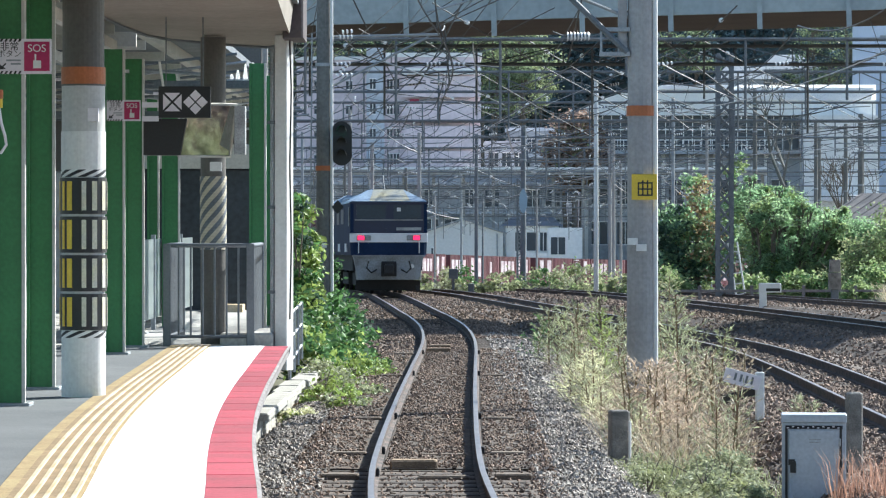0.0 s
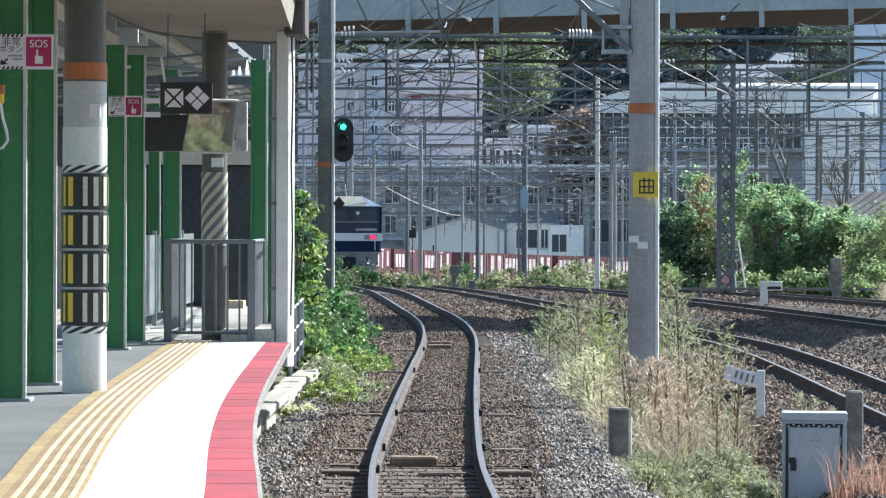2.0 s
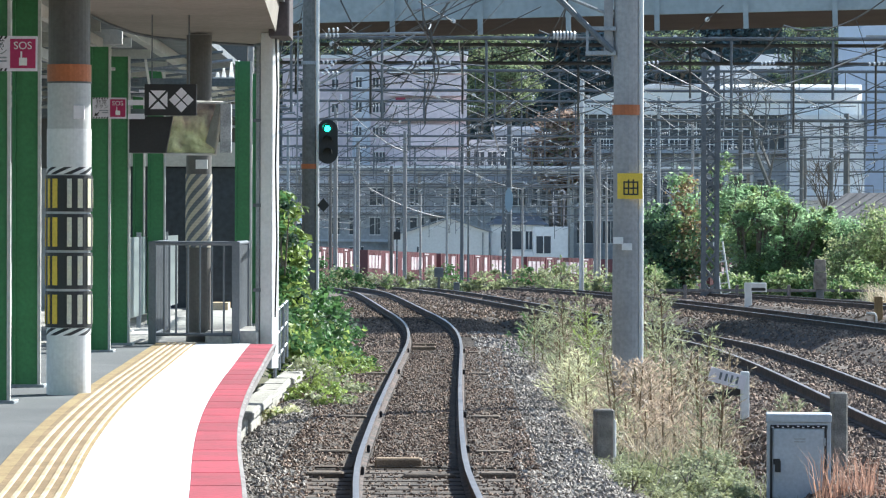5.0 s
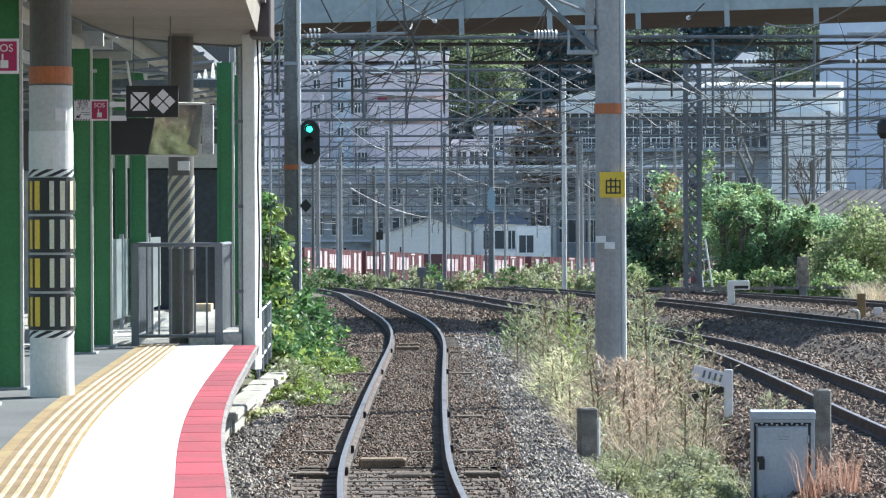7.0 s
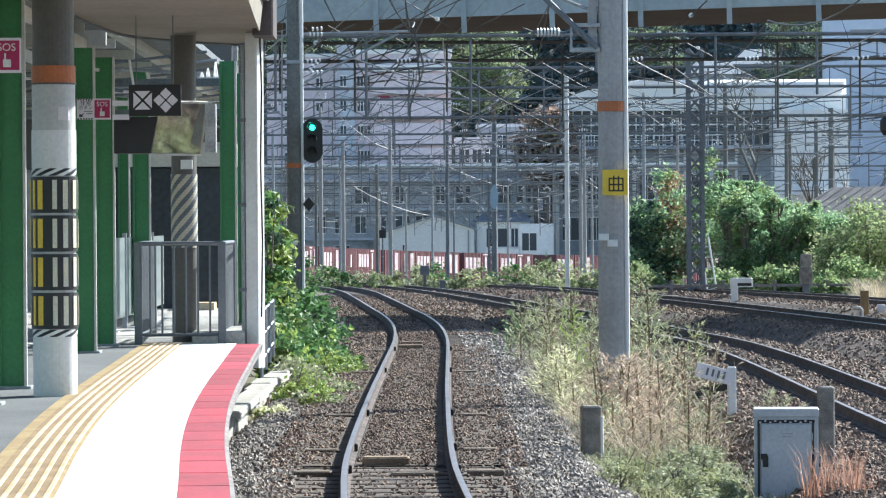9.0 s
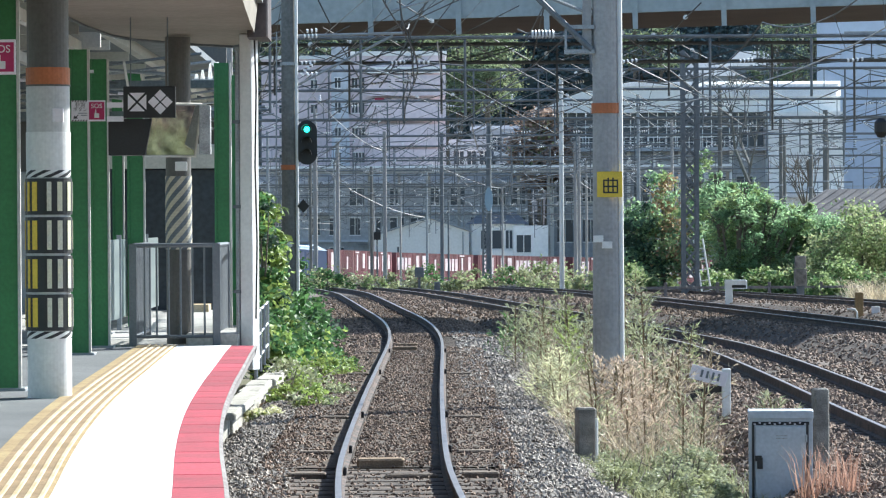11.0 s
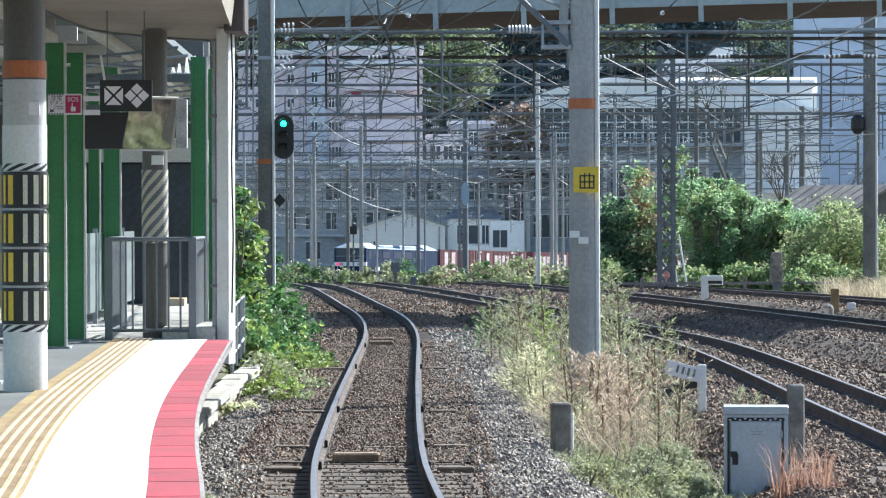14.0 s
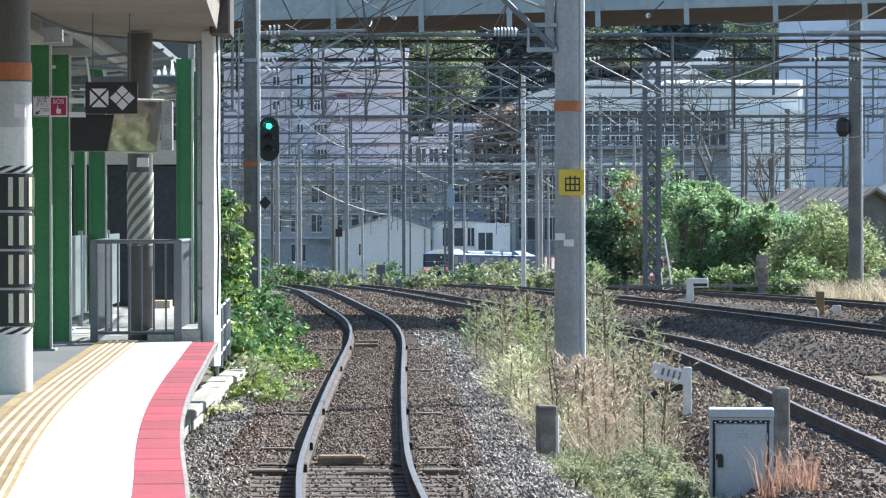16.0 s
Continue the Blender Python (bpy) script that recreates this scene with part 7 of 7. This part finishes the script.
# outer rail at the platform end
r = thing("outer_railing", "pale steel railing outside the platform end", "railing", pose(-1.9, 46.2, 0.3))
for z in (0.5, 0.8, 1.1):
    part("rail", Geo().rod((0, 0, z), (-0.12, 7, z), 0.014, n=6), "white", r)
for y in (0, 2.3, 4.6, 7.0):
    part("post", Geo().rod((-y * 0.017, y, 0.3), (-y * 0.017, y, 1.12), 0.025, n=6), "steel", r)
for y in (22, 27, 32, 37):
    t = thing("strip_light", "unlit fluorescent lamp under the platform roof", "lamp", pose(-4.1, y, 4.4), "platform lamps")
    part("housing", Geo().bevel_box(-0.1, 0.1, -0.62, 0.62, 0.0, 0.09, 0.02), "white", t)
    part("tube", Geo().rod((0, -0.58, -0.03), (0, 0.58, -0.03), 0.02, n=8), "porcelain", t)
    part("hanger", Geo().rod((0, 0, 0.09), (0, 0, 0.35), 0.012, n=5), "steel", t)

# ---- things beside the track ----
def cabinet():
    c = thing("signal_cabinet", "grey trackside equipment cabinet among the weeds", "cabinet", pose(3.93, 39.5, -0.62, 0, 0, -5))
    part("body", Geo().bevel_box(-0.338, 0.338, -0.22, 0.22, 0.06, 1.05, 0.008), "box_grey", c, "grey steel housing")
    part("lid", Geo().bevel_box(-0.345, 0.345, -0.24, 0.24, 1.05, 1.13, 0.008), "box_grey", c, "weathered overhanging lid")
    door = part("door", Geo().bevel_box(-0.265, 0.265, -0.245, -0.221, 0.1, 0.97, 0.006), "box_grey", c, "pale blue-grey door")
    part("handle", Geo().box(-0.25, -0.19, -0.275, -0.246, 0.52, 0.64).box(-0.27, -0.20, -0.26, -0.246, 0.6, 0.66), "black", door, "black handle")
    for x in (-0.29, 0.28):
        part("gasket", Geo().box(x - 0.013, x + 0.013, -0.232, -0.221, 0.12, 1.0), "black", c)
    part("top_gasket", Geo().box(-0.3, 0.3, -0.231, -0.2205, 0.98, 1.015), "under", c)
    for k in range(11):
        part("rust_chip", Geo().box(-0.285 + k * 0.053, -0.262 + k * 0.053, -0.234, -0.231, 0.985 + 0.012 * (k % 2), 0.997 + 0.012 * (k % 2)), "pale", c, "flaked paint chip")
    for z in (0.25, 0.8):
        part("hinge", Geo().rod((0.268, -0.25, z), (0.268, -0.25, z + 0.08), 0.012, n=8), "box_frame", c, "steel hinge")
    for z in (0.84, 0.87):
        part("label_bar", Geo().box(-0.05, 0.07, -0.249, -0.246, z - 0.006, z + 0.006), "box_frame", door)
    part("plinth", Geo().bevel_box(-0.4, 0.4, -0.28, 0.28, -0.1, 0.06, 0.02), "concrete", c)


cabinet()


def stub(x, y, w, h, label, m="concrete", tilt=0):
    s = thing("concrete_post", label, "post", pose(x, y, -0.68, 0, tilt, 8), "concrete posts")
    part("shaft", Geo().bevel_box(-w / 2, w / 2, -w / 2, w / 2, 0, h, 0.02), m, s)
    return s


stub(4.52, 41.0, 0.17, 1.35, "slim weathered concrete post behind the cabinet", "old_post")
p = stub(2.1, 44.5, 0.23, 0.98, "short weathered concrete post in the grass", "old_post")
part("white_rod", Geo().rod((0.10, -0.17, 0.0), (0.10, -0.17, 0.86), 0.019, n=6), "white", p, "white painted rod")


def gradient_post():
    g = thing("gradient_post", "white gradient post with two slanting arms", "post", pose(4.42, 52.0, -0.7, 0, 0, 0))
    part("shaft", Geo().bevel_box(-0.06, 0.06, -0.06, 0.06, 0, 1.16, 0.012), "white", g, "white painted post")
    a = part("near_arm", Geo().bevel_box(-0.52, 0.0, -0.075, -0.06, -0.10, 0.10, 0.004), "pale", g, "white arm with dark marks")
    a.matrix_basis = pose(0, 0, 1.0, 0, 15, 0)
    for x in (-0.36, -0.28, -0.2, -0.12):
        part("writing_bar", Geo().box(x - 0.016, x + 0.016, -0.079, -0.0755, -0.045, 0.06), "steel_dark", a)
    b = part("far_arm", Geo().bevel_box(-0.52, 0.0, 0.06, 0.075, -0.06, 0.06, 0.004), "black", g, "shaded black arm")
    b.matrix_basis = pose(0, 0, 0.9, 0, -14, 0)


gradient_post()


def dwarf_post(x, y, label, mat_name, h, arms):
    z = grade(y) - 0.6
    d = thing("trackside_marker", label, "marker", pose(x, y, z), "trackside markers")
    part("shaft", Geo().bevel_box(-0.12, 0.12, -0.1, 0.1, 0, h, 0.02), mat_name, d)
    if arms:
        part("head", Geo().bevel_box(-0.14, 0.62, -0.09, 0.09, h - 0.32, h, 0.03), mat_name, d, "white signal head")
        part("slot", Geo().box(0.1, 0.58, -0.1, -0.091, h - 0.28, h - 0.18), "black", d)


dwarf_post(10.9, 127.0, "white dwarf marker with a dark slot", "white", 1.15, True)
lbx = thing("lineside_case", "two grey cases on a dark post beyond the tracks", "case", pose(13.87, 132.0, grade(132) - 0.6))
part("post", Geo().bevel_box(-0.13, 0.13, -0.1, 0.1, 0, 0.85, 0.02), "steel_dark", lbx, "dark post")
part("lower_case", Geo().bevel_box(-0.22, 0.22, -0.15, 0.15, 0.85, 1.45, 0.02), "old_post", lbx, "weathered grey case")
part("upper_case", Geo().bevel_box(-0.19, 0.19, -0.14, 0.14, 1.47, 1.9, 0.02), "old_post", lbx, "weathered grey case")
dwarf_post(13.36, 110.6, "short rusty yellow post with a white pipe", "tactile_gap", 1.0, False)
pp = thing("bent_pipe", "white bent cable pipe rising beside the tracks", "pipe", pose(13.25, 110.2, grade(110) - 0.6))
part("pipe", Geo().line([(0, 0, 0), (0, 0, 0.42), (-0.05, 0, 0.5), (-0.3, 0, 0.52)], 0.035, 7), "white", pp)
dwarf_post(13.78, 110.0, "small pale marker stone", "pale", 0.6, False)
dwarf_post(1.1, 146.0, "dark lineside post at the crest", "steel_dark", 0.9, False)
lb = thing("lineside_box", "dark rusty lineside box on a short leg among the bushes", "box", pose(0.42, 152.0, grade(152) - 0.5))
part("leg", Geo().box(-0.05, 0.05, -0.05, 0.05, 0, 0.95), "steel_dark", lb)
part("body", Geo().bevel_box(-0.19, 0.19, -0.15, 0.15, 0.95, 1.35, 0.02), "steel_dark", lb, "dark rusty box")
for i, x in enumerate(np.arange(7.5, 19.5, 1.9)):
    f = thing("concrete_fence", "low pale concrete fence panel beyond the tracks", "fence", pose(x, 136.5, grade(136.5) - 0.62), "low fence panels")
    part("post", Geo().bevel_box(-0.06, 0.06, -0.06, 0.06, 0, 0.95, 0.02), "edge", f)
    for z in (0.35, 0.7):
        part("rail", Geo().box(0.06, 1.84, -0.03, 0.03, z, z + 0.1), "edge", f)
l = thing("white_ladder", "white ladder leaning in the thicket", "ladder", pose(11.25, 139.5, -0.85, 0, -8, 0))
for x in (-0.17, 0.17):
    part("stile", Geo().rod((x, 0, 0), (x, 0.4, 2.75), 0.035, n=6), "white", l)
for z in (0.4, 0.8, 1.2, 1.6, 2.0, 2.4):
    part("rung", Geo().rod((-0.17, z * 0.15, z), (0.17, z * 0.15, z), 0.02, n=5), "white", l)
for x, y, w, h in ((-0.32, 40.7, 0.26, 0.09), (-0.09, 78.0, 0.26, 0.09), (-0.06, 81.0, 0.24, 0.06)):
    b = whole("timber_baulk", Geo().bevel_box(-w, w, -0.12, 0.12, 0, h + 0.04, 0.02), "baulk", "old brown timber lying between the rails", "timber", "timbers between the rails")
    b.location = (x, y, -0.18)
for k, y in enumerate((39.2, 43.0, 50.8, 65.5, 76.5)):
    b = thing("sleeper_end_clamp", "pale exposed sleeper with rail fastenings", "sleeper", pose(curve_at(TRACK_A, y), y, 0), "exposed sleepers")
    for s in (-1, 1):
        part("sleeper_end", Geo().bevel_box(s * 0.91 - 0.2, s * 0.91 + 0.2, -0.11, 0.11, -0.3, -0.105, 0.015), "sleeper_worn", b, "worn brown sleeper end")
    part("sleeper_middle", Geo().bevel_box(-0.1, 0.46, -0.09, 0.09, -0.3, -0.125, 0.02), "sleeper_worn", b)
    for a in (-0.52, 0.625):
        part("clamp", Geo().bevel_box(a - 0.02, a + 0.02, -0.07, 0.07, -0.13, -0.045, 0.008), "under", b, "black rail clamp")
c = thing("trackside_slab", "flat pale concrete slab lying on the ballast", "slab", pose(-1.62, 40.3, -0.3, 0, 0, 2))
part("slab", Geo().bevel_box(-0.2, 0.22, -0.15, 0.15, -0.2, 0.06, 0.02), "concrete", c)

# ---- loose stones ----
stones(TRACK_B, 34, 62, -3.0, 1.0, 14000, 0.031, "stone_brown", "rusty crushed stones beside the weeds")
stones(TRACK_A, 31, 60, -2.7, -1.1, 7500, 0.029, "stone", "grey crushed stones on the ballast shoulder by the platform")
stones(TRACK_A, 31, 62, 1.15, 2.9, 12000, 0.029, "stone", "grey crushed stones on the ballast shoulder by the weeds")
for a0, a1 in ((-0.49, 0.49), (0.65, 1.2), (-1.25, -0.65)):
    INFILL = lane(TRACK_A, 40.5, 80, 1.5)
    whole("track_infill", Geo().sweep(INFILL, [(a0 - 0.04, -0.17), (a0, -0.142), (a0 * 0.5 + a1 * 0.5, -0.136), (a1, -0.142), (a1 + 0.04, -0.17)], closed=False), "infill", "earthy brown ballast fill beside the rails", "ballast", kind="structure")
stones(TRACK_A, 31, 90, -0.5, 0.5, 13000, 0.02, "stone_brown", "rusty brown stones between the rails", 0.026)
stones(TRACK_A, 31, 80, 0.64, 1.4, 7500, 0.023, "stone_brown", "rusty brown stones along the outer rail side", 0.02)
stones(TRACK_A, 31, 80, -1.5, -0.66, 7000, 0.023, "stone_brown", "rusty brown stones along the inner rail side", 0.02)
stones(TRACK_A, 58, 92, -2.6, -0.7, 3200, 0.04, "stone_brown", "grey crushed stones along the inside of the curve")
stones(TRACK_A, 60, 92, 0.9, 3.0, 4200, 0.04, "stone", "grey crushed stones along the outside of the curve")
stones(TRACK_A, 88, 135, -2.9, 3.0, 9000, 0.04, "stone_brown", "crushed stones beyond the bridge shadow")
stones(TRACK_B, 132, 165, -3.2, 3.2, 5000, 0.06, "stone_brown", "brown stones at the crest of the bending track")
stones(TRACK_C, 122, 160, -3.2, 3.2, 5000, 0.06, "stone_brown", "brown stones at the crest between the far tracks")
stones(TRACK_D, 130, 165, -3.2, 3.2, 4000, 0.06, "stone_brown", "brown stones at the crest of the outer track")
stones(TRACK_B, 90, 135, -2.9, 3.0, 6000, 0.05, "stone_brown", "brown stones around the bending track")
stones(TRACK_D, 85, 135, -3.2, 3.0, 11000, 0.042, "stone_brown", "brown stones along the outer track")
stones(TRACK_B, 45, 95, -2.8, 2.9, 9000, 0.042, "stone_brown", "rusty crushed stones around the far track")
stones(TRACK_C, 75, 125, -3.2, 2.9, 12000, 0.042, "stone_brown", "brown crushed stones between the far tracks")


motions()
